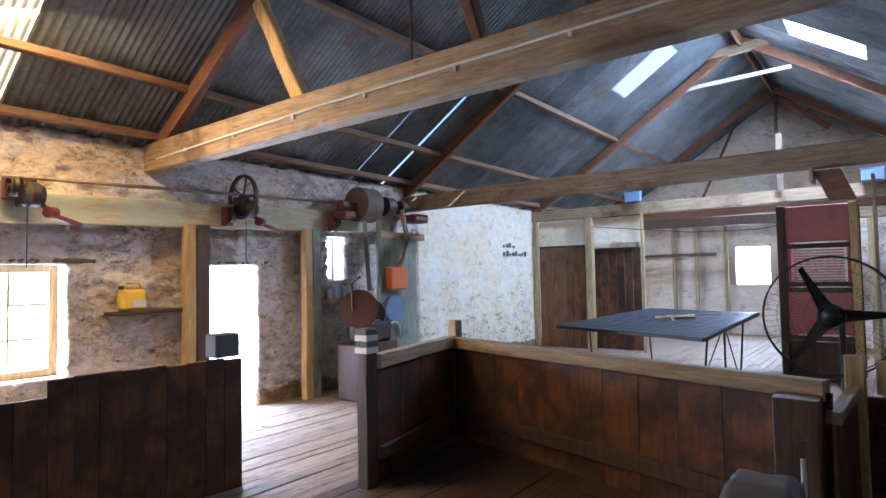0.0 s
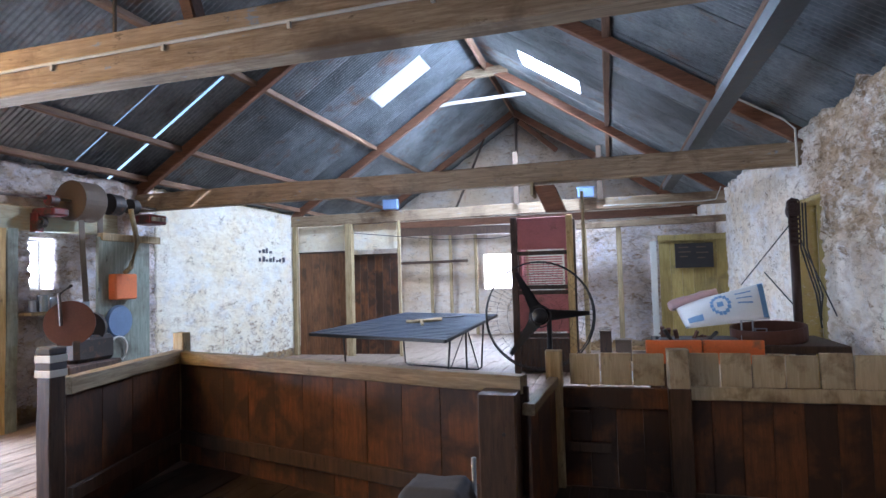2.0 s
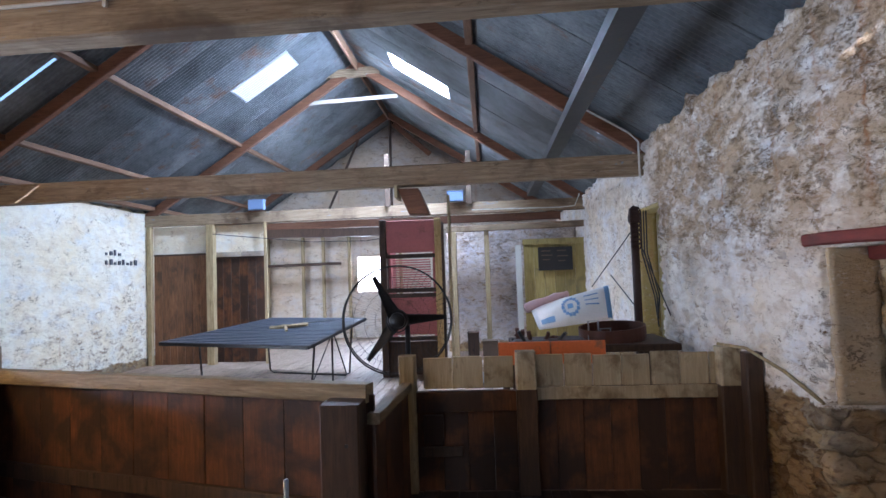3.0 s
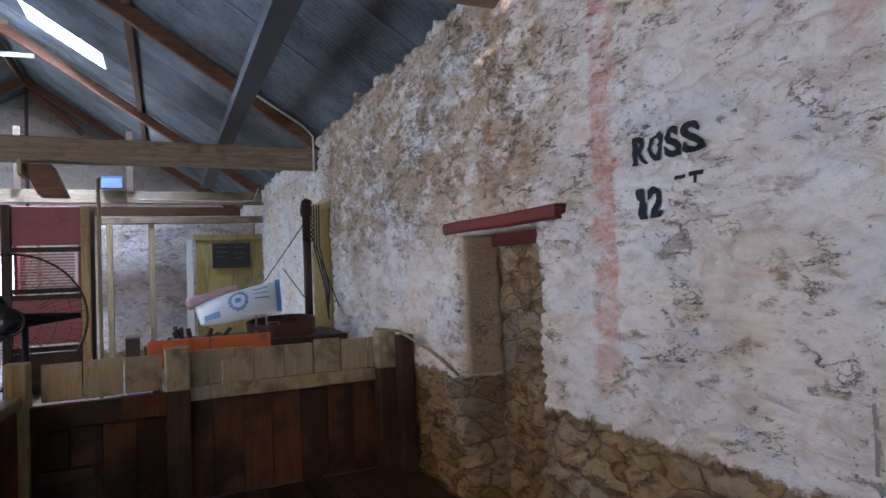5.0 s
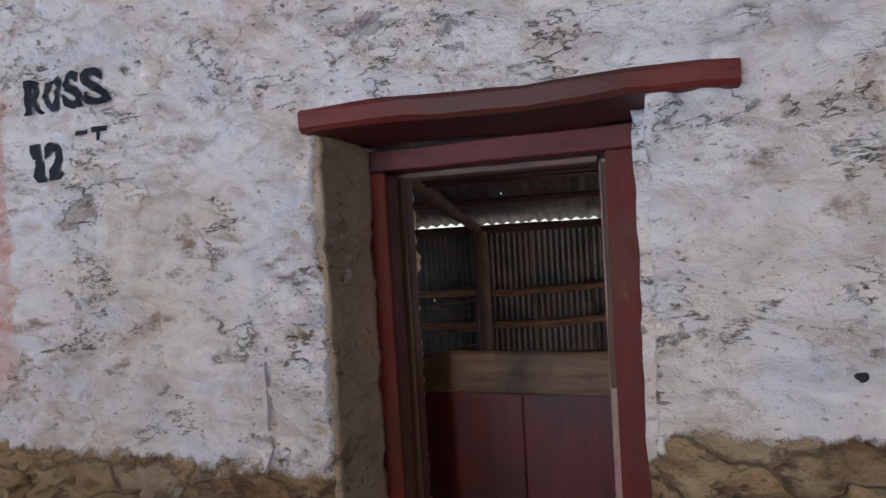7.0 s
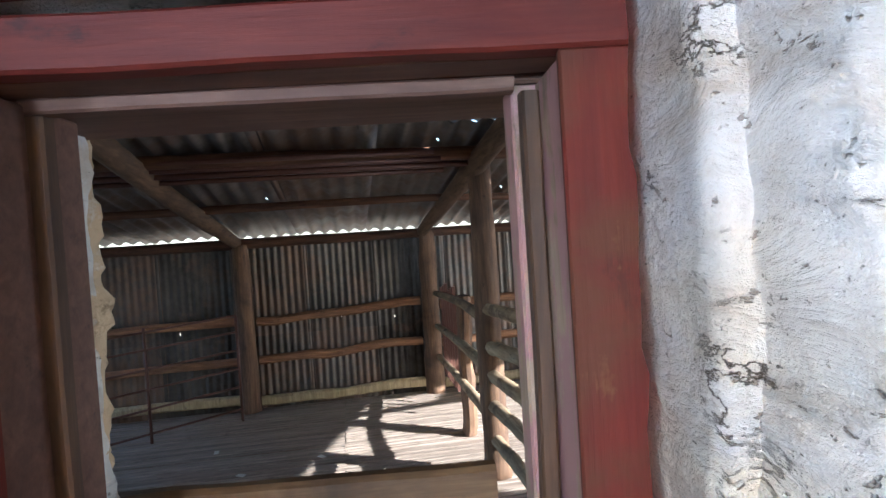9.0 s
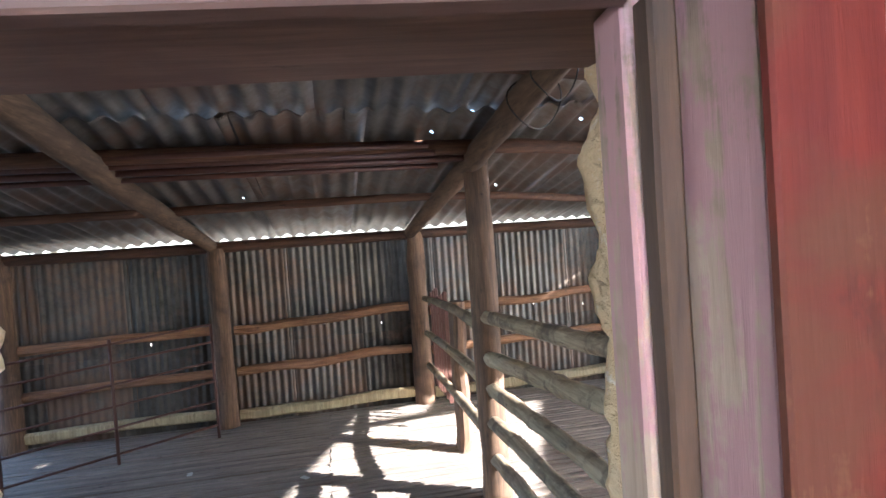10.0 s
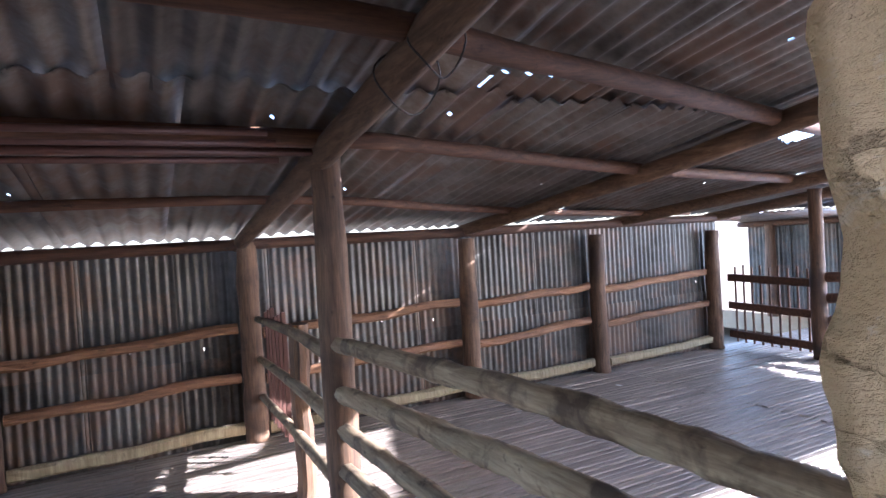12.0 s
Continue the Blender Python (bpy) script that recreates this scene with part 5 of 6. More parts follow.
put(shaft, "flywheel", wheel(-5.62, 4.74, 2.74, 0.285, 0.045), DARK_IRON, smooth=False)
put(shaft, "drum", lathe([(0.001, -0.12), (0.24, -0.12), (0.245, -0.17), (0.265, -0.17), (0.265, 0.17), (0.24, 0.17), (0.001, 0.12)], 28, None, Matrix.Translation((-5.64, 6.92, 2.83)) @ pose(0, 0, 0, 90, 0, 0)), LEATHER, "canvas-covered drum pulley")
put(shaft, "pulley", lathe([(0.001, -0.09), (0.15, -0.09), (0.15, 0.09), (0.001, 0.09)], 24, None, Matrix.Translation((-5.64, 7.45, 2.85)) @ pose(0, 0, 0, 90, 0, 0)), DARK_IRON)
put(shaft, "pulley", lathe([(0.001, -0.06), (0.11, -0.06), (0.11, 0.06), (0.001, 0.06)], 20, None, Matrix.Translation((-5.64, 7.8, 2.86)) @ pose(0, 0, 0, 90, 0, 0)), DARK_IRON)


def handpiece_gear(y, z, label):
    """A shearing gear on the beam: bracket, gear case, drop arm and cord."""
    g = thing("shearing_gear", label, "shearing machine", "shearing gears", place=(-5.72, y, z))
    put(g, "bracket", boxed(-5.84, -5.62, y - 0.06, y + 0.06, z - 0.16, z + 0.10, b=0.012), DARK_IRON)
    put(g, "gear_case", lathe([(0.001, -0.07), (0.09, -0.07), (0.12, -0.02), (0.12, 0.05), (0.05, 0.09), (0.001, 0.09)], 20, None, Matrix.Translation((-5.60, y + 0.03, z - 0.06)) @ pose(0, 0, 0, 90, 0, 0)), DARK_IRON)
    put(g, "drop_arm", tube([(-5.60, y + 0.05, z - 0.12), (-5.56, y + 0.22, z - 0.26), (-5.54, y + 0.42, z - 0.33)], 0.026, 8), RED_METAL, "red painted drop arm", True)
    put(g, "elbow", lathe([(0.001, -0.05), (0.055, -0.05), (0.055, 0.05), (0.001, 0.05)], 14, None, Matrix.Translation((-5.57, y + 0.16, z - 0.22)) @ pose(0, 0, 0, 90, 0, 30)), RED_METAL)
    put(g, "cord", tube([(-5.60, y - 0.03, z - 0.16), (-5.60, y - 0.03, z - 0.75)], 0.006, 5), DARK_IRON)
    return g


handpiece_gear(2.42, 2.60, "rusty red shearing gear on the overhead shaft")
handpiece_gear(4.80, 2.66, "red shearing gear under the flywheel")
brk = thing("shaft_bracket", "red cast bracket holding the shaft end", "bracket", place=(-5.6, 6.5, 2.6))
put(brk, "arm", boxed(-5.86, -5.5, 6.38, 6.62, 2.60, 2.70, b=0.02), RED_METAL)
put(brk, "bearing", lathe([(0.001, -0.06), (0.07, -0.06), (0.07, 0.06), (0.001, 0.06)], 16, None, Matrix.Translation((-5.66, 6.5, 2.80)) @ pose(0, 0, 0, 90, 0, 0)), RED_METAL)
brk2 = thing("shaft_bracket", "red cast bracket with teeth beside the pulleys", "bracket", place=(-5.6, 8.0, 2.7))
put(brk2, "arm", boxed(-5.80, -5.45, 7.95, 8.30, 2.62, 2.76, b=0.02), RED_METAL)
for k in range(4):
    put(brk2, "tooth", boxed(-5.46, -5.41, 7.97 + k * 0.085, 8.01 + k * 0.085, 2.66, 2.72), PALE_TAPE)
# engine and belts
belt = thing("drive_belt", "long leather drive belt hanging from the drum", "belt", place=(-5.5, 7.0, 2.0))
for (y0, y1, x1) in ((6.78, 6.55, -5.25), (7.10, 6.75, -5.25)):
    put(belt, "strap", timber((-5.62, y0 + 0.1, 2.80), (x1, y1 + 0.1, 1.15), 0.09, 0.010, 0.008, y0, 8, 0.002, up=(1, 0, 0)), LEATHER)
engine = thing("grinder_engine", "old engine and grinding discs on a timber stand", "engine", place=(-5.2, 6.5, 0))
put(engine, "stand", boxed(-5.45, -5.0, 6.15, 6.95, 0.0, 0.78, b=0.02), PEN_POST)
put(engine, "body", boxed(-5.40, -5.05, 6.30, 6.90, 0.78, 1.10, b=0.05), DARK_IRON)
put(engine, "grinding_disc", lathe([(0.001, -0.025), (0.27, -0.025), (0.27, 0.025), (0.001, 0.025)], 30, None, Matrix.Translation((-5.15, 6.30, 1.27)) @ pose(0, 0, 0, 90, 0, 42)), RUST_PIPE, "rusty round grinding disc")
put(engine, "pulley", lathe([(0.001, -0.07), (0.21, -0.07), (0.21, 0.07), (0.001, 0.07)], 26, None, Matrix.Translation((-5.25, 6.65, 1.18)) @ pose(0, 0, 0, 90, 0, 35)), DARK_IRON)
put(engine, "guard", tube([(-5.15, 6.18, 1.25), (-5.15, 6.15, 1.62), (-5.15, 6.32, 1.72)], 0.02, 6), DARK_IRON)
put(engine, "tool_rest", boxed(-5.12, -5.06, 6.42, 6.50, 1.0, 1.52, b=0.006), STEEL)
switch = thing("switch_board", "timber board with an orange switch box and a round blue meter", "switchboard", place=(-5.25, 7.2, 0))
put(switch, "backboard", boxed(-5.34, -5.29, 6.85, 7.75, 0.0, 2.35, b=0.006), GREEN_POST)
put(switch, "cross_rail", boxed(-5.36, -5.27, 6.9, 7.95, 2.30, 2.40, b=0.006), PALE_POST)
orange_box = put(switch, "orange_box", boxed(-5.29, -5.16, 7.0, 7.38, 1.52, 1.86, b=0.015), ORANGE, "orange painted switch box")
put(switch, "meter", lathe([(0.001, -0.03), (0.21, -0.03), (0.22, 0.0), (0.20, 0.03), (0.001, 0.03)], 26, None, Matrix.Translation((-5.26, 7.16, 1.23)) @ pose(0, 0, 0, 0, 90, 0)), BLUE, "round blue meter cover")
put(switch, "hose", tube([(-5.25 + 0.02 * math.sin(a), 7.12 + 0.16 * math.cos(a), 0.86 + 0.17 * math.sin(a)) for a in [k * math.pi / 10 for k in range(0, 20)]], 0.016, 6, closed=True), PALE_TAPE)
put(switch, "rope", tube([(-5.2, 7.3, 2.75), (-5.2, 7.42, 2.3), (-5.2, 7.30, 1.95), (-5.2, 7.2, 1.87)], 0.035, 7), PALE_POST, "pale rope", True)

# ---- windows and doorway in the west wall ----
window_1 = thing("window_1", "small-paned timber window, blown out with daylight", "window", kind="structure", place=(-6.4, 2.3, 1.3))
for b in ((-6.46, -6.38, 1.70, 1.78, 0.72, 1.90), (-6.46, -6.38, 2.86, 2.94, 0.72, 1.90), (-6.46, -6.38, 1.78, 2.86, 1.82, 1.90), (-6.46, -6.38, 1.78, 2.86, 0.72, 0.80)):
    put(window_1, "window_frame", boxed(*b), YELLOW_POST)
for yy in (2.14, 2.50):
    put(window_1, "glazing_bar", boxed(-6.44, -6.41, yy - 0.012, yy + 0.012, 0.80, 1.82, b=0.002), YELLOW_POST)
for zz in (1.12, 1.48):
    put(window_1, "glazing_bar", boxed(-6.438, -6.412, 1.78, 2.86, zz - 0.012, zz + 0.012, b=0.002), YELLOW_POST)
for (y0, y1, z) in ((1.55, 3.20, 1.93), (4.40, 5.55, 1.93)):
    tagged(part("window_lintel", timber((-6.16, y0, z), (-6.16, y1, z + 0.005), 0.16, 0.05, 0.008, y0, 8), LEATHER), "weathered timber lintel let into the stone", "lintel", kind="structure")
window_2 = thing("window_2", "small square louvre window high in the wall", "window", kind="structure", place=(-6.4, 6.76, 2.0))
for b in ((-6.46, -6.40, 6.56, 6.60, 1.68, 2.36), (-6.46, -6.40, 6.93, 6.97, 1.68, 2.36), (-6.46, -6.40, 6.60, 6.93, 2.32, 2.36), (-6.46, -6.40, 6.60, 6.93, 1.68, 1.72)):
    put(window_2, "window_frame", boxed(*b, b=0.003), PALE_TAPE)
shelf = tagged(part("wall_shelf", timber((-6.0, 3.30, 1.355), (-6.0, 4.25, 1.365), 0.2, 0.04, 0.006, 3, 8), PEN_POST), "dark plank shelf on the stone wall", "shelf")
can = thing("jerry_can", "yellow plastic oil can with a handle on the shelf", "oil can", place=(-6.0, 3.56, 1.38))
can_body = put(can, "body", boxed(-6.08, -5.93, 3.42, 3.70, 1.378, 1.62, b=0.03), YELLOW)
put(can, "handle", tube([(-6.0, 3.50, 1.62), (-6.0, 3.50, 1.69), (-6.0, 3.64, 1.69), (-6.0, 3.66, 1.62)], 0.018, 8), YELLOW, smooth=True)
put(can, "cap", lathe([(0.001, 0), (0.03, 0), (0.03, 0.04), (0.001, 0.04)], 12, None, Matrix.Translation((-6.0, 3.44, 1.62))), BLACK)
part("label", boxed(-5.932, -5.926, 3.53, 3.68, 1.42, 1.50, b=0), PALE_TAPE, can_body, "white paper label")
tin = tagged(part("tin_box", boxed(-3.68, -3.52, 3.03, 3.25, 1.07, 1.26, b=0.01), CLOTH), "grey tin box standing on the boarded race", "tin box")
sill_shelf = tagged(part("corner_shelf", boxed(-6.06, -5.75, 6.3, 7.0, 1.36, 1.40), PALE_POST), "narrow shelf under the small window", "shelf")
for (yy, h, r) in ((6.45, 0.14, 0.05), (6.58, 0.20, 0.06), (6.75, 0.16, 0.05)):
    tagged(part("tin_can", lathe([(0.001, 0), (r, 0), (r, h), (r * 0.85, h + 0.012), (0.001, h + 0.012)], 16, None, Matrix.Translation((-5.9, yy, 1.402))), STEEL), "dull metal tin on the corner shelf", "tin", "tins on the shelf")

# ---- pen details ----
for z in (1.205, 1.105):
    part("tape_band", boxed(-2.70, -2.56, 3.77, 3.91, z - 0.024, z + 0.026, b=0.004), PALE_TAPE, post_a)
part("cap", boxed(-2.698, -2.562, 3.772, 3.908, 1.232, 1.285, b=0.012), CLOTH, post_a)
part("cap", boxed(-2.697, -2.563, 3.773, 3.907, 1.132, 1.180, b=0.004), CLOTH, post_a)
padded = thing("padded_post", "short pen post wrapped in grey cloth", "post", place=(0.46, 2.66, 0))
put(padded, "stem", timber((0.47, 2.66, -0.01), (0.47, 2.66, 0.93), 0.16, 0.15, 0.006, 3, 6), PEN_POST)
put(padded, "cleat", timber((0.375, 2.64, -0.01), (0.375, 2.64, 0.925), 0.035, 0.12, 0.004, 5, 6), PALE_POST, "pale timber cleat")
put(padded, "rod", tube([(0.585, 2.74, -0.01), (0.585, 2.74, 1.02)], 0.009, 8), STEEL, smooth=True)
bm = bmesh.new()
bmesh.ops.create_grid(bm, x_segments=14, y_segments=12, size=1.0)
for v in bm.verts:
    a, b = v.co.x, v.co.y
    edge = max(abs(a), abs(b))
    drop = max(0.0, edge - 0.72) / 0.28
    v.co = Vector((0.465 + a * 0.128, 2.655 + b * 0.105, 0.953 - 0.075 * drop ** 1.6 + 0.010 * noise.noise((a * 2.2, b * 2.2, 1)) + 0.022 * drop * noise.noise((a * 5, b * 5, 4))))
put(padded, "wrapping", bm, CLOTH, "grey cloth folded over the head", True)
bolt = part("bolt_hole", lathe([(0.001, 0), (0.012, 0), (0.012, 0.006), (0.001, 0.006)], 10, None, Matrix.Translation((0.43, 4.225, 0.72)) @ pose(0, 0, 0, 90, 0, 0)), BLACK)
tagged(bolt, "black bolt head in the short pen post", "bolt")
latch = thing("gate_latch", "worn timber sliding latch on the pen gate", "latch", place=(0.9, 5.5, 0.5))
put(latch, "keeper", boxed(0.74, 0.90, 5.49, 5.54, 0.36, 0.60, b=0.008), PEN_BOARD)
put(latch, "slide", boxed(0.72, 1.05, 5.47, 5.495, 0.28, 0.36, b=0.006), PEN_POST)
rope = tagged(part("tie_rope", tube([(3.0, 5.42, 1.12), (3.15, 5.28, 1.10), (3.26, 4.95, 0.98), (3.27, 4.5, 0.86)], 0.012, 6), PALE_POST, smooth=True), "thin rope running from the pen post along the wall", "rope")

# ---- pedestal fan ----
fan = thing("pedestal_fan", "large black industrial pedestal fan with a wire guard", "fan", place=(0.47, 6.29, 0))
FAN_M = Matrix.Translation((0.435, 6.28, 1.305)) @ pose(0, 0, 0, 90, 0, 8)
put(fan, "stand", tube([(0.50, 6.48, 0.02), (0.50, 6.48, 1.28)], 0.025, 10), BLACK, smooth=True)
put(fan, "base", lathe([(0.001, 0), (0.28, 0), (0.27, 0.03), (0.05, 0.06), (0.001, 0.06)], 24, None, Matrix.Translation((0.50, 6.48, 0.0))), BLACK)
put(fan, "motor", lathe([(0.001, -0.20), (0.085, -0.19), (0.10, -0.05), (0.09, 0.02), (0.001, 0.03)], 20, None, FAN_M), BLACK)
put(fan, "hub", lathe([(0.001, 0.0), (0.075, 0.0), (0.07, 0.05), (0.03, 0.075), (0.001, 0.08)], 20, None, FAN_M @ Matrix.Translation((0, 0, 0.02))), BLACK)
guard_bm = bmesh.new()
for (r, z, w) in ((0.505, 0.02, 0.009), (0.505, -0.10, 0.006), (0.30, 0.115, 0.0018), (0.40, 0.085, 0.0018), (0.20, 0.125, 0.0018), (0.10, 0.13, 0.006)):
    tube([FAN_M @ Vector((r * math.cos(a), r * math.sin(a), z)) for a in [2 * math.pi * k / 48 for k in range(48)]], w, 6, guard_bm, True)
guard = put(fan, "guard_ring", guard_bm, BLACK)
wires = bmesh.new()
for k in range(60):
    a = 2 * math.pi * k / 60
    c, s = math.cos(a), math.sin(a)
    tube([FAN_M @ Vector((0.10 * c, 0.10 * s, 0.13)), FAN_M @ Vector((0.35 * c, 0.35 * s, 0.11)), FAN_M @ Vector((0.505 * c, 0.505 * s, 0.02))], 0.0010, 4, wires)
    tube([FAN_M @ Vector((0.505 * c, 0.505 * s, 0.0)), FAN_M @ Vector((0.35 * c, 0.35 * s, -0.14)), FAN_M @ Vector((0.10 * c, 0.10 * s, -0.16))], 0.0010, 4, wires)
part("guard_mesh", wires, BLACK, guard)
for k in range(3):
    bm = bmesh.new()
    rows = []
    for i in range(7):
        r = 0.06 + 0.40 * i / 6
        half = 0.062 - 0.042 * (i / 6) ** 0.8
        row = []
        for j in range(4):
            f = j / 3 - 0.5
            tw = 0.65 - 0.35 * i / 6
            row.append(bm.verts.new((r, 2 * half * f, 2 * half * f * tw + 0.01)))
        rows.append(row)
    for a, b in zip(rows, rows[1:]):
        for j in range(3):
            bm.faces.new((a[j], a[j + 1], b[j + 1], b[j]))
    bmesh.ops.solidify(bm, geom=bm.faces[:], thickness=0.006)
    ang = (117, 2, 232)[k]
    bm.transform(FAN_M @ pose(0, 0, 0, 0, 0, ang))
    put(fan, "blade", bm, BLACK, smooth=True)

# ---- wool table ----
table = thing("wool_table", "low dark blue slatted wool table on thin steel legs", "table", place=(-2.2, 10.4, 0))
TN, TR, TL, TF = Vector((-1.20, 8.80, 0.81)), Vector((-0.98, 11.6, 0.99)), Vector((-3.56, 9.25, 0.87)), Vector((-2.99, 12.3, 1.0))
for i in range(22):
    f0, f1 = (i + 0.06) / 22, (i + 0.94) / 22
    q0 = TN.lerp(TR, (f0 + f1) / 2)
    q1 = TL.lerp(TF, (f0 + f1) / 2)
    put(table, "slat", timber(q0, q1, 0.095, 0.022, 0.003, i, 4, 0.004), TABLE_DARK)
for a, b in ((TN, TR), (TL, TF), (TN, TL), (TR, TF)):
    put(table, "edge_rail", timber(a - Vector((0, 0, 0.02)), b - Vector((0, 0, 0.02)), 0.045, 0.05, 0.002, a.x, 4, 0.006), BLACK)
for f in (0.22, 0.86):
    a, b = TN.lerp(TR, f), TL.lerp(TF, f)
    d = (b - a).normalized()
    pts = [a + d * 0.15 - Vector((0, 0, 0.03)), a + d * 0.22, a + d * 0.30, b - d * 0.30, b - d * 0.22, b - d * 0.15 - Vector((0, 0, 0.03))]
    pts[1].z, pts[2].z, pts[3].z, pts[4].z = 0.06, 0.015, 0.015, 0.06
    put(table, "leg_frame", tube(pts, 0.016, 8), DARK_IRON, smooth=True)
    put(table, "brace", tube([a + d * 0.28 + Vector((0, 0, 0.02 - a.z)), TN.lerp(TR, 0.55) + d * 0.2 - Vector((0, 0, 0.05))], 0.010, 6), DARK_IRON)
for f in (0.45,):
    a = TN.lerp(TR, f)
    put(table, "prop", tube([a + Vector((-0.1, 0, -0.03)), a + Vector((-0.1, 0, 0.015 - a.z))], 0.016, 8), DARK_IRON)
mid = TN.lerp(TF, 0.47)
tool = thing("hand_piece", "pale handle and a dark tool lying on the table", "tool", place=mid)
put(tool, "handle", timber(mid + Vector((0.1, -0.35, 0.03)), mid + Vector((-0.05, 0.05, 0.06)), 0.05, 0.03, 0.01, 2, 5), PALE_POST)
put(tool, "head", timber(mid + Vector((-0.32, 0.05, 0.06)), mid + Vector((0.28, 0.2, 0.07)), 0.16, 0.05, 0.03, 3, 6, 0.02), PALE_POST)
put(tool, "blade", timber(mid + Vector((-0.1, 0.5, 0.06)), mid + Vector((0.5, 0.9, 0.09)), 0.10, 0.02, 0.01, 4, 4), BLACK)

# ---- wool press ----
press = thing("wool_press", "tall old wool press with faded red panels", "wool press", place=(-0.05, 11.2, 0))
for x, mt in ((-0.52, PEN_POST), (0.44, YELLOW_POST)):
    put(press, "upright", boxed(x - 0.055, x + 0.055, 11.0, 11.14, 0, 2.72, b=0.01), mt)
for x in (-0.52, 0.44):
    put(press, "upright", boxed(x - 0.05, x + 0.05, 11.75, 11.87, 0, 2.72, b=0.01), PEN_POST)
for (z0, z1) in ((2.14, 2.70), (0.72, 1.36)):
    panel = put(press, "panel", boxed(-0.46, 0.38, 11.04, 11.10, z0, z1, b=0.008), PRESS_RED)
for z in (2.04, 1.45, 1.36, 0.62):
    put(press, "rail", boxed(-0.47, 0.385, 11.0, 11.09, z, z + 0.07, b=0.008), PEN_POST)
for k in range(12):
    part("louvre", boxed(-0.36, 0.30, 11.05, 11.075, 1.53 + k * 0.042, 1.555 + k * 0.042, b=0.002), PRESS_RED, panel)
for x in (-0.45, 0.33):
    put(press, "side_panel", boxed(x, x + 0.04, 11.15, 11.74, 0.4, 2.6, b=0.006), PRESS_RED)
put(press, "base_box", boxed(-0.46, 0.38, 11.06, 11.8, 0.03, 0.60, b=0.01), PEN_POST)

# ---- far partition and wool room ----
def boarded_door(label, x0, x1, y, z1, mat, n):
    d = thing("boarded_door", label, "door", "brown board doors", place=((x0 + x1) / 2, y, 0))
    for i in range(n):
        w = (x1 - x0) / n
        put(d, "board", boxed(x0 + i * w + 0.003, x0 + (i + 1) * w - 0.003, y - 0.016, y + 0.016, 0.01, z1, b=0.004), mat)
    for z in (0.35, z1 - 0.3):
        put(d, "ledge", boxed(x0 + 0.02, x1 - 0.02, y + 0.018, y + 0.045, z, z + 0.12, b=0.004), mat)
    put(d, "top_edge", boxed(x0, x1, y - 0.03, y + 0.03, z1, z1 + 0.04, b=0.004), PEN_POST)
    return d


BROWN_DOOR = wood("brown_door_board", (0.09, 0.038, 0.016), (0.26, 0.12, 0.05), 'z', 0.55, 0.6, (0.05, 0.025, 0.014), 0.3)
boarded_door("tall brown upright-boarded door under a pale panel", -5.92, -4.74, 13.22, 2.34, BROWN_DOOR, 7)
boarded_door("dark brown upright-boarded door, slightly ajar", -4.66, -3.55, 13.42, 2.25, PEN_BOARD, 6)
for (x, y, w, top, mt) in ((-6.0, 13.18, 0.10, 2.98, PALE_POST), (-4.62, 13.16, 0.16, 2.98, PALE_POST), (-3.42, 13.16, 0.06, 3.0, PALE_POST), (0.60, 13.2, 0.10, 2.62, PALE_POST), (1.28, 13.25, 0.10, 2.62, PALE_POST), (0.72, 9.9, 0.045, 2.95, PALE_POST)):
    tagged(part("partition_post", timber((x, y, -0.01), (x, y, top), w, w, 0.008, x, 8, 0.006), mt), "pale sawn post of the wool room partition", "post", "partition posts")
tagged(part("partition_infill", boxed(-5.95, -3.46, 13.26, 13.29, 2.39, 2.97, b=0), PALE_WALL), "pale plastered panel above the doors", "wall", kind="structure")
tagged(part("cross_rail_beam", timber((0.45, 13.18, 2.68), (3.28, 13.18, 2.70), 0.08, 0.13, 0.008, 5, 10), OLD_BEAM_X), "pale green head rail of the partition", "beam")
wall_inner = rubble_wall("wall_inner", 'y', 14.4, 14.8, 0.35, 3.3, -0.1, 2.72, [], LEFT_WALL, label="cross wall of limewashed rubble in the wool room", seed=51, step=0.12)
plank = tagged(part("white_plank", boxed(1.86, 1.98, 13.05, 13.09, 0.0, 2.30, b=0.006), PALE_TAPE), "white painted plank standing on end", "plank")
ochre = thing("ochre_partition", "ochre painted boarded partition with a lettered blackboard", "partition", place=(2.7, 13.3, 0))
for i in range(6):
    put(ochre, "board", boxed(2.04 + i * 0.21, 2.04 + (i + 1) * 0.21 - 0.004, 13.26, 13.29, 0.0, 2.42, b=0.003), YELLOW_BOARD)
put(ochre, "top_rail", boxed(2.02, 3.30, 13.22, 13.26, 2.30, 2.42, b=0.006), YELLOW_BOARD)
board = thing("blackboard", "small dark notice board with pale lines of writing", "notice board", place=(2.67, 13.2, 2.0))
put(board, "panel", boxed(2.33, 3.03, 13.19, 13.215, 1.76, 2.24, b=0.004), BLACK)
for k, (x0, x1, z) in enumerate(((2.40, 2.58, 2.15), (2.40, 2.62, 2.06), (2.42, 2.56, 1.97), (2.72, 2.90, 2.15), (2.72, 2.94, 2.04), (2.74, 2.88, 1.94))):
    put(board, "writing_bar", boxed(x0, x1, 13.184, 13.189, z, z + 0.022, b=0), LEATHER)
for x in (-5.2, -4.15, -3.54, -2.76, -1.25):
    tagged(part("wall_stud", timber((x, 18.08, -0.01), (x, 18.08, 3.05), 0.09, 0.09, 0.008, x, 8), PALE_POST), "pale timber stud against the far wall", "stud", "far wall studs")
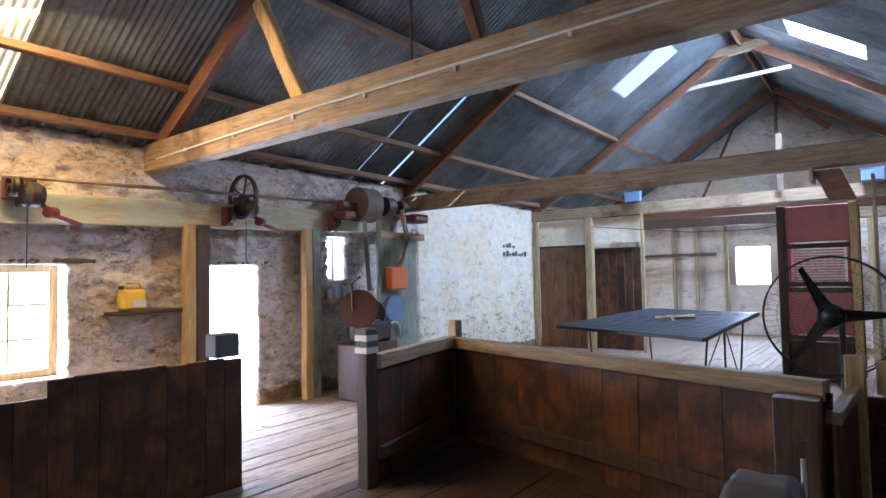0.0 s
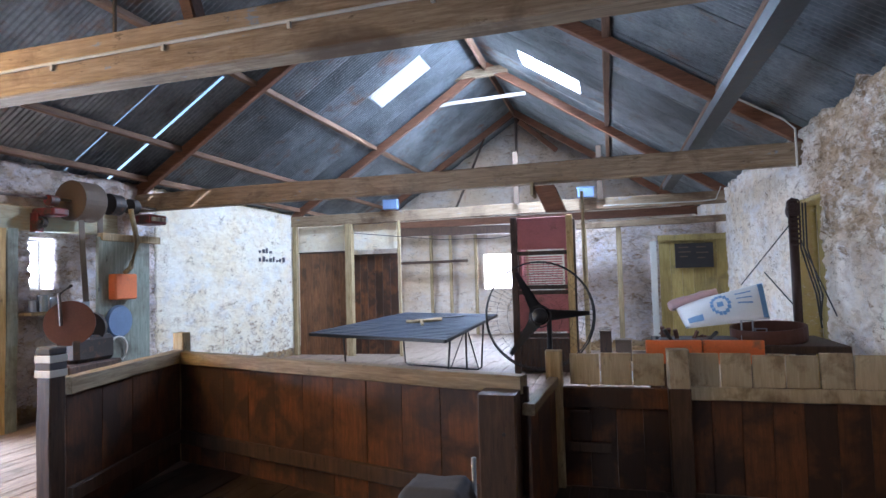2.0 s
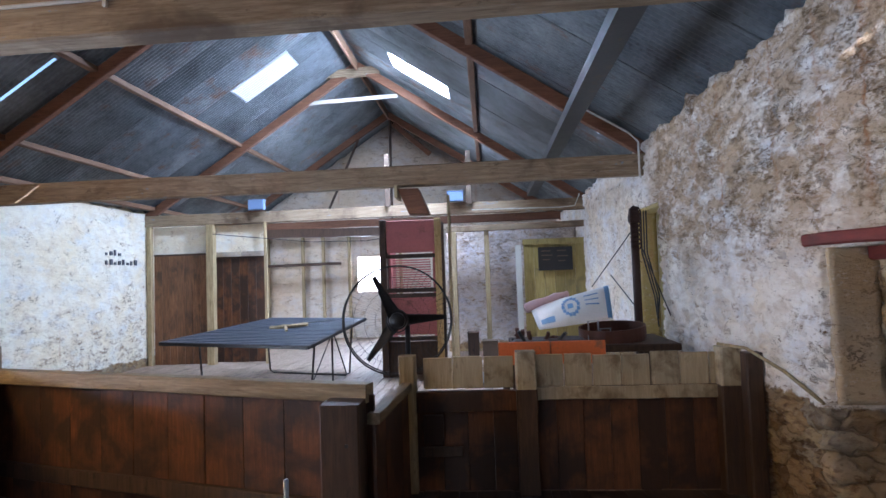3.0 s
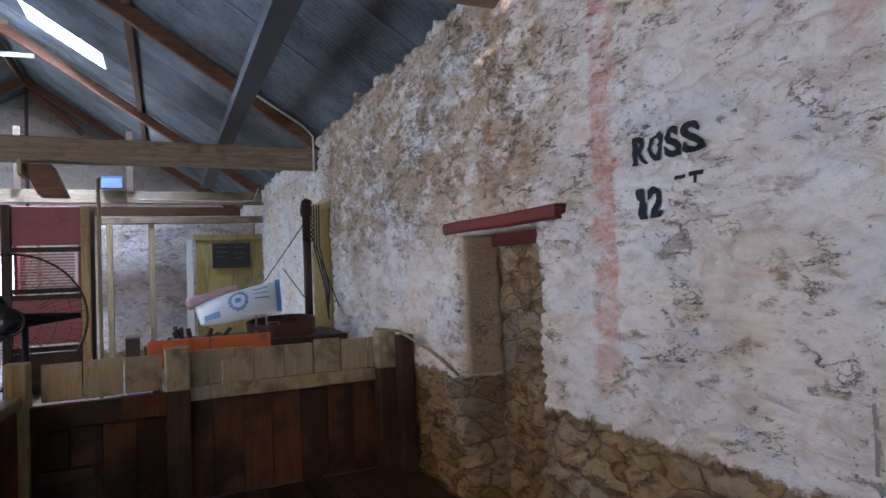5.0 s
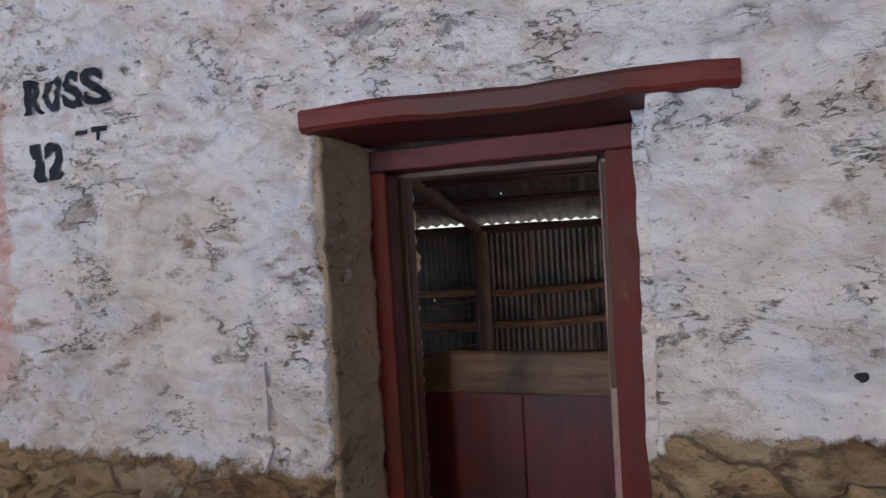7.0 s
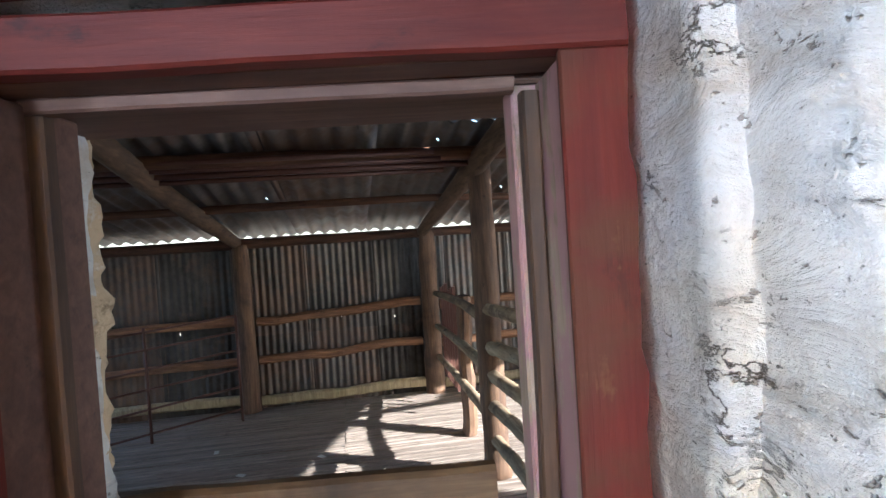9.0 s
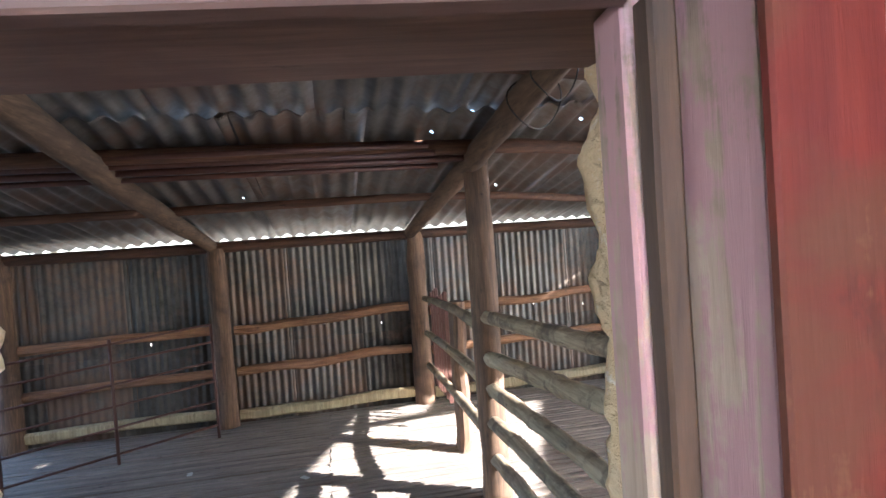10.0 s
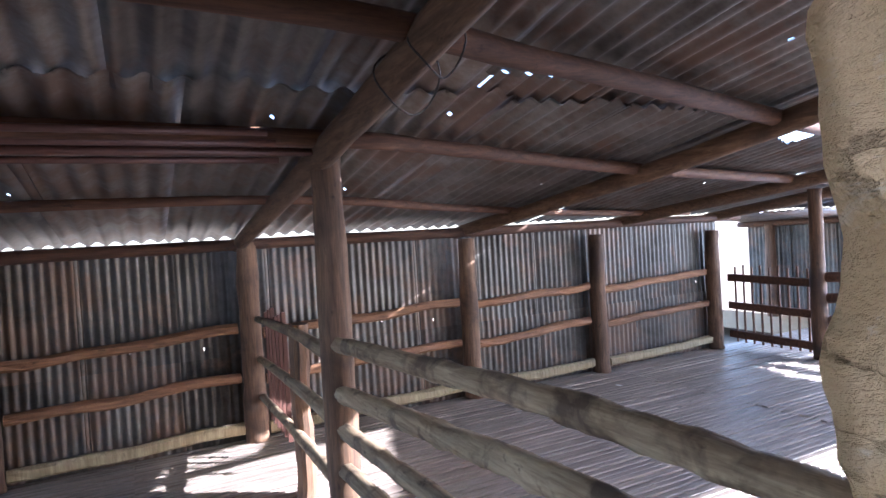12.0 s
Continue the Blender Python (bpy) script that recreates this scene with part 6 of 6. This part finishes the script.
tagged(part("wall_rail", timber((-5.3, 18.04, 2.18), (-3.0, 18.04, 2.20), 0.05, 0.08, 0.006, 3, 6), PEN_POST), "dark rail across the far studs", "rail")
tagged(part("cross_beam", timber((-5.3, 15.9, 2.98), (-0.9, 15.9, 2.90), 0.12, 0.22, 0.012, 3, 12), PEN_POST), "dark cross beam in the wool room", "beam")
tagged(part("sagging_wire", tube([(-4.6, 13.1, 2.78), (-3.6, 13.0, 2.66), (-2.4, 13.0, 2.52), (-1.2, 13.0, 2.50), (-0.4, 13.0, 2.6)], 0.008, 5), BLACK), "thin black wire sagging across the opening", "wire")

# ---- overhead fittings ----
DULL_STEEL = plain("dull_steel", (0.085, 0.095, 0.11), 0.45, 0.7, 0.4, 5, (0.10, 0.07, 0.05), 0.62)
channel = bmesh.new()
profile = ((2.15, 3.30), (2.33, 3.30), (2.33, 3.312), (2.165, 3.312), (2.165, 3.398), (2.33, 3.398), (2.33, 3.41), (2.15, 3.41))
ends = [[channel.verts.new((x, y, z)) for x, z in profile] for y in (0.9, 13.1)]
for k in range(8):
    channel.faces.new((ends[0][k], ends[0][(k + 1) % 8], ends[1][(k + 1) % 8], ends[1][k]))
channel.faces.new(ends[0][::-1])
channel.faces.new(ends[1])
tagged(part("steel_channel", channel, DULL_STEEL), "long galvanised steel channel laid across the tie beams", "steel beam")
tagged(part("conduit", tube([(-5.8, 3.725, 3.10), (-3.0, 3.722, 3.20), (0.0, 3.722, 3.26), (3.2, 3.722, 3.24)], 0.011, 6), PALE_TAPE), "thin white electric conduit clipped along the beam", "conduit")
for k in range(9):
    x = -5.2 + k * 0.9
    tagged(part("conduit_clip", boxed(x - 0.012, x + 0.012, 3.712, 3.738, 3.10 + 0.02 * k, 3.14 + 0.02 * k, b=0.002), PALE_TAPE), "small white conduit clip", "clip", "conduit clips")
tagged(part("conduit", tube([(1.0, 13.06, 3.06), (2.8, 13.06, 3.04), (3.1, 13.05, 3.06), (3.2, 13.05, 3.3)], 0.014, 6), PALE_TAPE), "white conduit along the far tie beam", "conduit")
tagged(part("conduit", tube([(3.22, 8.30, 2.86), (3.22, 8.30, 3.3), (3.1, 8.29, 3.42), (2.4, 8.28, 3.85)], 0.013, 6), PALE_TAPE), "pale conduit rising beside the rafter foot", "conduit")
for x in (-3.54, 0.67):
    bx = thing("blue_box", "small blue painted box fixed on the tie beam", "junction box", "blue boxes", place=(x, 13.0, 3.33))
    put(bx, "case", boxed(x - 0.17, x + 0.17, 12.96, 13.08, 3.24, 3.44, b=0.012), BLUE)
    put(bx, "lid", boxed(x - 0.18, x + 0.18, 12.95, 13.085, 3.44, 3.46, b=0.006), BLUE)
chute = thing("hanging_hopper", "brown timber hopper hanging under the tie beam", "hopper", place=(0.35, 8.2, 2.6))
bm = boxed(0.20, 0.46, 8.14, 8.42, 2.50, 2.82, b=0.01)
for v in bm.verts:
    if v.co.z < 2.6:
        v.co.x += 0.12
        v.co.y += 0.04
put(chute, "box", bm, RED_RAFTER)
put(chute, "lip", boxed(0.16, 0.20, 8.10, 8.46, 2.70, 2.86, b=0.004), PALE_POST)
for (x, z0) in ((-0.75, 3.2), (0.95, 3.2)):
    tagged(part("hanger_board", boxed(x - 0.055, x + 0.055, 13.05, 13.08, z0, z0 + 1.1, b=0.004), LEATHER), "grey-brown board hanger from rafter to tie", "hanger", "tie hangers")
for (x, y) in ((-2.15, 3.9),):
    tagged(part("hanging_rod", tube([(x, y, 3.05), (x, y, 5.6)], 0.014, 6), DARK_IRON), "thin iron hanging rod", "rod", "hanging rods")

# ---- clutter beyond the pens ----
bench = thing("work_bench", "dark timber bench behind the pen gate", "bench", place=(2.2, 7.2, 0))
put(bench, "top", boxed(1.5, 3.15, 6.75, 7.75, 0.90, 0.97, b=0.01), PEN_POST)
for (x, y) in ((1.58, 6.83), (3.05, 6.83), (1.58, 7.65), (3.05, 7.65)):
    put(bench, "leg", boxed(x - 0.05, x + 0.05, y - 0.05, y + 0.05, 0, 0.90), PEN_POST)
barrier = thing("orange_barrier", "two scuffed orange boards on edge between dark legs", "barrier", place=(1.85, 6.1, 0))
for x0, x1 in ((1.36, 1.812), (1.818, 2.29)):
    put(barrier, "board", boxed(x0, x1, 6.05, 6.085, 0.90, 1.098, b=0.006), ORANGE)
for x in (1.42, 2.23):
    put(barrier, "leg", boxed(x - 0.03, x + 0.03, 6.087, 6.14, 0, 1.06), PEN_POST)
tagged(part("cloth_bundle", boxed(1.52, 2.25, 6.77, 7.0, 0.971, 1.03, b=0.02), CLOTH), "grey cloth bundle lying behind the orange boards", "bundle")
tub = tagged(part("iron_tub", lathe([(0.001, 0.0), (0.33, 0.0), (0.345, 0.02), (0.345, 0.15), (0.325, 0.15), (0.32, 0.03), (0.001, 0.03)], 32, None, Matrix.Translation((2.58, 7.2, 0.972)) @ pose(0, 0, 0, 4, -3, 0)), RUST_PIPE, smooth=False), "shallow rusty iron tub on the bench", "tub")
SACK_CORNERS = [Vector(p) for p in ((1.76, 7.70, 1.30), (2.66, 7.70, 1.54), (2.56, 7.02, 1.20), (1.80, 7.02, 1.11))]


def on_sack(u, v, out=0.0):
    """A place on the sack: u along it, v from its far edge to its near one, out from its face."""
    a, b, c, d = SACK_CORNERS
    q = a.lerp(b, u).lerp(d.lerp(c, u), v)
    puff = (math.sin(math.pi * min(1.0, max(0.0, u))) * math.sin(math.pi * min(1.0, max(0.0, v)))) ** 0.6
    return q + Vector((0, -0.45, 0.9)) * (0.075 * puff + 0.022 * noise.noise((u * 5, v * 4, 2)) * puff + out)


def sack_patch(u0, u1, v0, v1, out, nu=6, nv=6, under=False):
    bm = bmesh.new()
    grid = [[bm.verts.new(on_sack(u0 + (u1 - u0) * i / nu, v0 + (v1 - v0) * j / nv, out)) for j in range(nv + 1)] for i in range(nu + 1)]
    for a, b in zip(grid, grid[1:]):
        for j in range(nv):
            bm.faces.new((a[j], a[j + 1], b[j + 1], b[j]))
    if under:
        low = [[bm.verts.new(SACK_CORNERS[0].lerp(SACK_CORNERS[1], u0 + (u1 - u0) * i / nu).lerp(SACK_CORNERS[3].lerp(SACK_CORNERS[2], u0 + (u1 - u0) * i / nu), v0 + (v1 - v0) * j / nv) - Vector((0, 0, 0.06 * math.sin(math.pi * i / nu) * math.sin(math.pi * j / nv)))) for j in range(nv + 1)] for i in range(nu + 1)]
        for a, b in zip(low, low[1:]):
            for j in range(nv):
                bm.faces.new((a[j], b[j], b[j + 1], a[j + 1]))
        bmesh.ops.remove_doubles(bm, verts=bm.verts[:], dist=0.002)
    return bm


sack = thing("feed_sack", "white woven sack with blue printing slumped on the bench", "sack", place=(2.1, 7.3, 1.0))
put(sack, "bag", sack_patch(0, 1, 0, 1, 0.0, 16, 12, True), SACK, smooth=True)
PRINT_BLUE = plain("faded_blue_print", (0.16, 0.33, 0.60), 0.6, 0, 0.3, 12)
put(sack, "end_band", sack_patch(0.93, 0.99, 0.03, 0.97, 0.004, 2, 12), PRINT_BLUE, "blue printed band", True)
for k in range(14):
    a = 2 * math.pi * k / 14
    u, v = 0.47 + 0.10 * math.cos(a), 0.55 + 0.26 * math.sin(a)
    put(sack, "print_mark", sack_patch(u - 0.020, u + 0.020, v - 0.05, v + 0.05, 0.004, 1, 1), PRINT_BLUE)
put(sack, "print_mark", sack_patch(0.43, 0.50, 0.48, 0.62, 0.004, 2, 2), PRINT_BLUE)
put(sack, "print_mark", sack_patch(0.06, 0.24, 0.72, 0.88, 0.004, 4, 2), PRINT_BLUE, "blue printed bar")
for k in range(3):
    put(sack, "print_bar", sack_patch(0.66, 0.84, 0.25 + 0.17 * k, 0.29 + 0.17 * k, 0.004, 4, 1), PRINT_BLUE)
tagged(part("pink_bag", log([(1.70, 7.62, 1.30), (1.95, 7.66, 1.39), (2.2, 7.68, 1.45)], 0.055, 0.04, 12, 10, 0.4, 6), plain("faded_pink_plastic", (0.62, 0.42, 0.42), 0.6, 0, 0.2, 9), smooth=True), "faded pink plastic bag tucked behind the sack", "bag")
for (x, w, h) in ((2.30, 0.10, 0.22), (2.42, 0.10, 0.14)):
    tagged(part("bent_bracket", tube([(x, 7.0, 0.97), (x, 7.0, 0.97 + h), (x + w, 7.0, 0.97 + h), (x + w, 7.0, 0.97)], 0.009, 6), STEEL), "small bent steel frame standing on the bench", "steel frame", "bent steel frames")
heap = thing("scrap_heap", "dark heap of rusty tools and scrap on the bench", "scrap", place=(1.6, 6.9, 0.97))
rs = random.Random(8)
for k in range(14):
    x, y = 1.55 + rs.random() * 0.45, 6.80 + rs.random() * 0.3
    put(heap, "scrap_piece", timber((x, y, 0.985), (x + rs.uniform(-.18, .18), y + rs.uniform(-.1, .1), 1.0 + rs.random() * 0.14), 0.04, 0.03, 0.01, k, 3, 0.006), RUST_PIPE if k % 3 else BLACK)
DARK_RUST = plain("dark_rusty_iron", (0.045, 0.022, 0.017), 0.6, 0.2, 0.5, 9)
pole = thing("iron_pole", "tall rusty iron pole with a chain and wires", "pole", place=(2.95, 7.5, 0))
put(pole, "shaft", tube([(2.93, 7.5, 0.0), (2.93, 7.5, 2.38)], 0.045, 10), DARK_RUST, smooth=True)
for k in range(9):
    put(pole, "chain_link", tube([(2.93 + 0.055 * math.cos(a), 7.44, 2.36 - 0.05 * k + 0.035 * math.sin(a)) for a in [2 * math.pi * j / 8 for j in range(8)]], 0.010, 5, None, True), DARK_RUST)
put(pole, "head", lathe([(0.001, 0), (0.06, 0), (0.07, 0.05), (0.05, 0.16), (0.001, 0.2)], 12, None, Matrix.Translation((2.93, 7.5, 2.22))), DARK_RUST)
for (a, b) in (((2.95, 7.5, 2.2), (2.62, 8.6, 1.5)), ((2.98, 7.5, 2.0), (3.22, 7.3, 1.2)), ((2.9, 7.5, 1.3), (2.75, 8.0, 1.65))):
    put(pole, "wire", tube([a, b], 0.007, 5), BLACK)
for k in range(3):
    tagged(part("cable", tube([(3.12 + 0.03 * k, 7.95, 2.4), (3.10 + 0.03 * k, 7.9, 1.9), (3.18, 7.75 - 0.1 * k, 1.4), (3.2, 7.7, 1.05 + 0.08 * k)], 0.009, 5), BLACK), "black cable hanging beside the recess", "cable", "hanging cables")
ramp_sheet = tagged(part("iron_offcut", corrugated(0.62, 0.9, rows=2, seed=3), STEEL), "small corrugated iron offcut lying on the floor", "iron sheet")
ramp_sheet.matrix_world = pose(0.85, 10.2, 0.02, 2, 0, 4)

# ---- stencilled lettering on the stone wall ----
from mathutils.bvhtree import BVHTree
STENCIL = plain("stencil_black", (0.02, 0.025, 0.035), 0.9, 0, 0.5, 30)
wall_me = wall_east.data
tree = BVHTree.FromPolygons([v.co for v in wall_me.vertices], [list(p.vertices) for p in wall_me.polygons])


def on_wall(bm, lift=0.003):
    """Lay a flat mesh given in (along, up) onto the stone face; along runs towards the near end of the wall."""
    bmesh.ops.triangulate(bm, faces=bm.faces[:])
    bmesh.ops.subdivide_edges(bm, edges=bm.edges[:], cuts=5, use_grid_fill=True)
    for v in bm.verts:
        y, z = v.co.x, v.co.y
        hit = tree.ray_cast(Vector((2.9, y, z)), Vector((1, 0, 0)))
        v.co = Vector(((hit[0].x if hit[0] else 3.3) - lift, y, z))
    return bm


def stencil(text, y, z, high, wide, name="stencil"):
    cu = bpy.data.curves.new(name, 'FONT')
    cu.body = text
    cu.size = 1.0
    cu.offset = 0.036
    tmp = new(name + "_curve", cu)
    bpy.context.view_layer.update()
    me = bpy.data.meshes.new_from_object(tmp.evaluated_get(bpy.context.evaluated_depsgraph_get()))
    bpy.data.objects.remove(tmp)
    bm = bmesh.new()
    bm.from_mesh(me)
    bpy.data.meshes.remove(me)
    xs = [v.co.x for v in bm.verts]
    ys = [v.co.y for v in bm.verts]
    for v in bm.verts:
        v.co = Vector((y - (v.co.x - min(xs)) / (max(xs) - min(xs)) * wide, z + (v.co.y - min(ys)) / (max(ys) - min(ys)) * high, 0))
    return bm


letters = thing("wall_lettering", "black stencilled lettering on the limewashed wall", "lettering", place=(3.3, 2.6, 1.9))
for ch, y in (("R", 2.765), ("O", 2.672), ("S", 2.582), ("S", 2.495)):
    for dy in (0.0, -0.006):
        put(letters, "letter", on_wall(stencil(ch, y + dy, 1.965, 0.118, 0.074), 0.0055 - dy * 0.2), STENCIL)
for ch, y, w in (("1", 2.757, 0.042), ("2", 2.695, 0.078)):
    for dy in (0.0, -0.006):
        put(letters, "letter", on_wall(stencil(ch, y + dy, 1.742, 0.125, w), 0.0055 - dy * 0.2), STENCIL)
for (y0, y1, z0, z1) in ((2.545, 2.49, 1.876, 1.892), (2.475, 2.41, 1.878, 1.896), (2.45, 2.435, 1.85, 1.88)):
    bm = bmesh.new()
    bm.faces.new([bm.verts.new(c) for c in ((y0, z0, 0), (y1, z0, 0), (y1, z1, 0), (y0, z1, 0))])
    put(letters, "smudge", on_wall(bm), STENCIL)
marks = thing("faint_marks", "faint dark stencil marks on the pale far wall", "lettering", place=(-6.05, 12.4, 2.2))
for k in range(12):
    y, row = 11.75 + 0.135 * (k if k < 4 else k - 4), 2.335 if k < 4 else 2.15
    tall = 0.05 + 0.03 * ((k * 7) % 3)
    put(marks, "mark", boxed(-6.064, -6.045, y, y + 0.05 + 0.03 * (k % 2), row, row + tall, b=0), CLOTH)

# ---- small things in the lean-to and on the wall ----
GREY_SMEAR = plain("grey_smear", (0.30, 0.28, 0.28), 0.95, 0, 0.6, 25)
for (x, y, r) in ((5.72, 0.22, 0.10), (5.98, 0.22, 0.13)):
    z = lean_z(x) - 0.13
    pts = [(x + 0.05 * math.sin(2 * a), y + r * math.cos(a), z - 0.03 + r * 0.95 * math.sin(a)) for a in [2 * math.pi * k / 22 for k in range(22)]]
    tagged(lean_to(part("wire_loop", tube(pts, 0.004, 5, None, True), DARK_IRON)), "loop of fencing wire tied round a rafter", "wire", "wire loops")
for (y, z, h) in ((1.885, 0.83, 0.36),):
    bm = bmesh.new()
    bm.faces.new([bm.verts.new(c) for c in ((y, z, 0), (y - 0.012, z, 0), (y - 0.014, z + h, 0), (y - 0.002, z + h, 0))])
    tagged(part("wall_streak", on_wall(bm), GREY_SMEAR), "dark vertical streak on the limewash", "paint mark", kind="structure")
tagged(part("bolt_hole", lathe([(0.001, 0), (0.014, 0), (0.013, 0.006), (0.001, 0.006)], 12, None, Matrix.Translation((3.292, 0.40, 1.14)) @ pose(0, 0, 0, 0, -90, 0)), BLACK), "small dark hole in the limewashed wall", "hole", kind="structure")

for (y, z, r) in ((2.30, 2.62, 0.10), (4.62, 2.50, 0.08), (6.40, 2.52, 0.07)):
    bp = thing("belt_pulley", "small dark cast pulley bolted on the shaft beam", "pulley", "beam pulleys", place=(-5.8, y, z))
    put(bp, "rim", lathe([(r * 0.75, -0.03), (r, -0.03), (r * 0.94, 0.0), (r, 0.03), (r * 0.75, 0.03), (r * 0.75, -0.03)], 22, None, Matrix.Translation((-5.70, y, z)) @ pose(0, 0, 0, 90, 0, 0)), DARK_IRON)
    put(bp, "hub", lathe([(0.001, -0.04), (0.03, -0.04), (0.03, 0.04), (0.001, 0.04)], 12, None, Matrix.Translation((-5.70, y, z)) @ pose(0, 0, 0, 90, 0, 0)), DARK_IRON)
    put(bp, "plate", boxed(-5.84, -5.72, y - 0.05, y + 0.05, z - 0.12, z + 0.12, b=0.008), RED_METAL)
for (x, y, w, h, mt, lb) in ((0.95, 12.85, 0.22, 0.55, PEN_POST, "dark box standing against the wool room wall"), (1.28, 12.8, 0.30, 0.38, LEATHER, "brown carton standing on the wool room floor")):
    bx = thing("storage_box", lb, "box", "boxes by the wall", place=(x, y, 0))
    put(bx, "body", boxed(x - w / 2, x + w / 2, y - 0.15, y + 0.15, 0.0, h, b=0.008), mt)
    put(bx, "lid", boxed(x - w / 2 - 0.008, x + w / 2 + 0.008, y - 0.158, y + 0.158, h + 0.001, h + 0.03, b=0.006), mt)
tagged(part("crumpled_bag", log([(0.95, 11.9, 0.06), (1.1, 11.95, 0.07), (1.28, 11.9, 0.05)], 0.07, 0.05, 10, 10, 0.5, 3), SACK, smooth=True), "crumpled pale plastic bag on the floor", "bag")
for (x0, y0, ang) in ((6.9, 1.9, 20), (7.7, 2.1, 60), (8.3, 2.4, 5), (7.9, 1.5, 40), (8.9, -3.4, 10)):
    tagged(part("paper_scrap", boxed(-0.035, 0.035, -0.02, 0.02, 0.0, 0.004, b=0.001), PALE_TAPE), "small white scrap lying on the slatted floor", "scrap", "floor scraps").matrix_basis = LEAN_TURN @ pose(x0, y0, LZ + 0.004, 0, 0, ang)
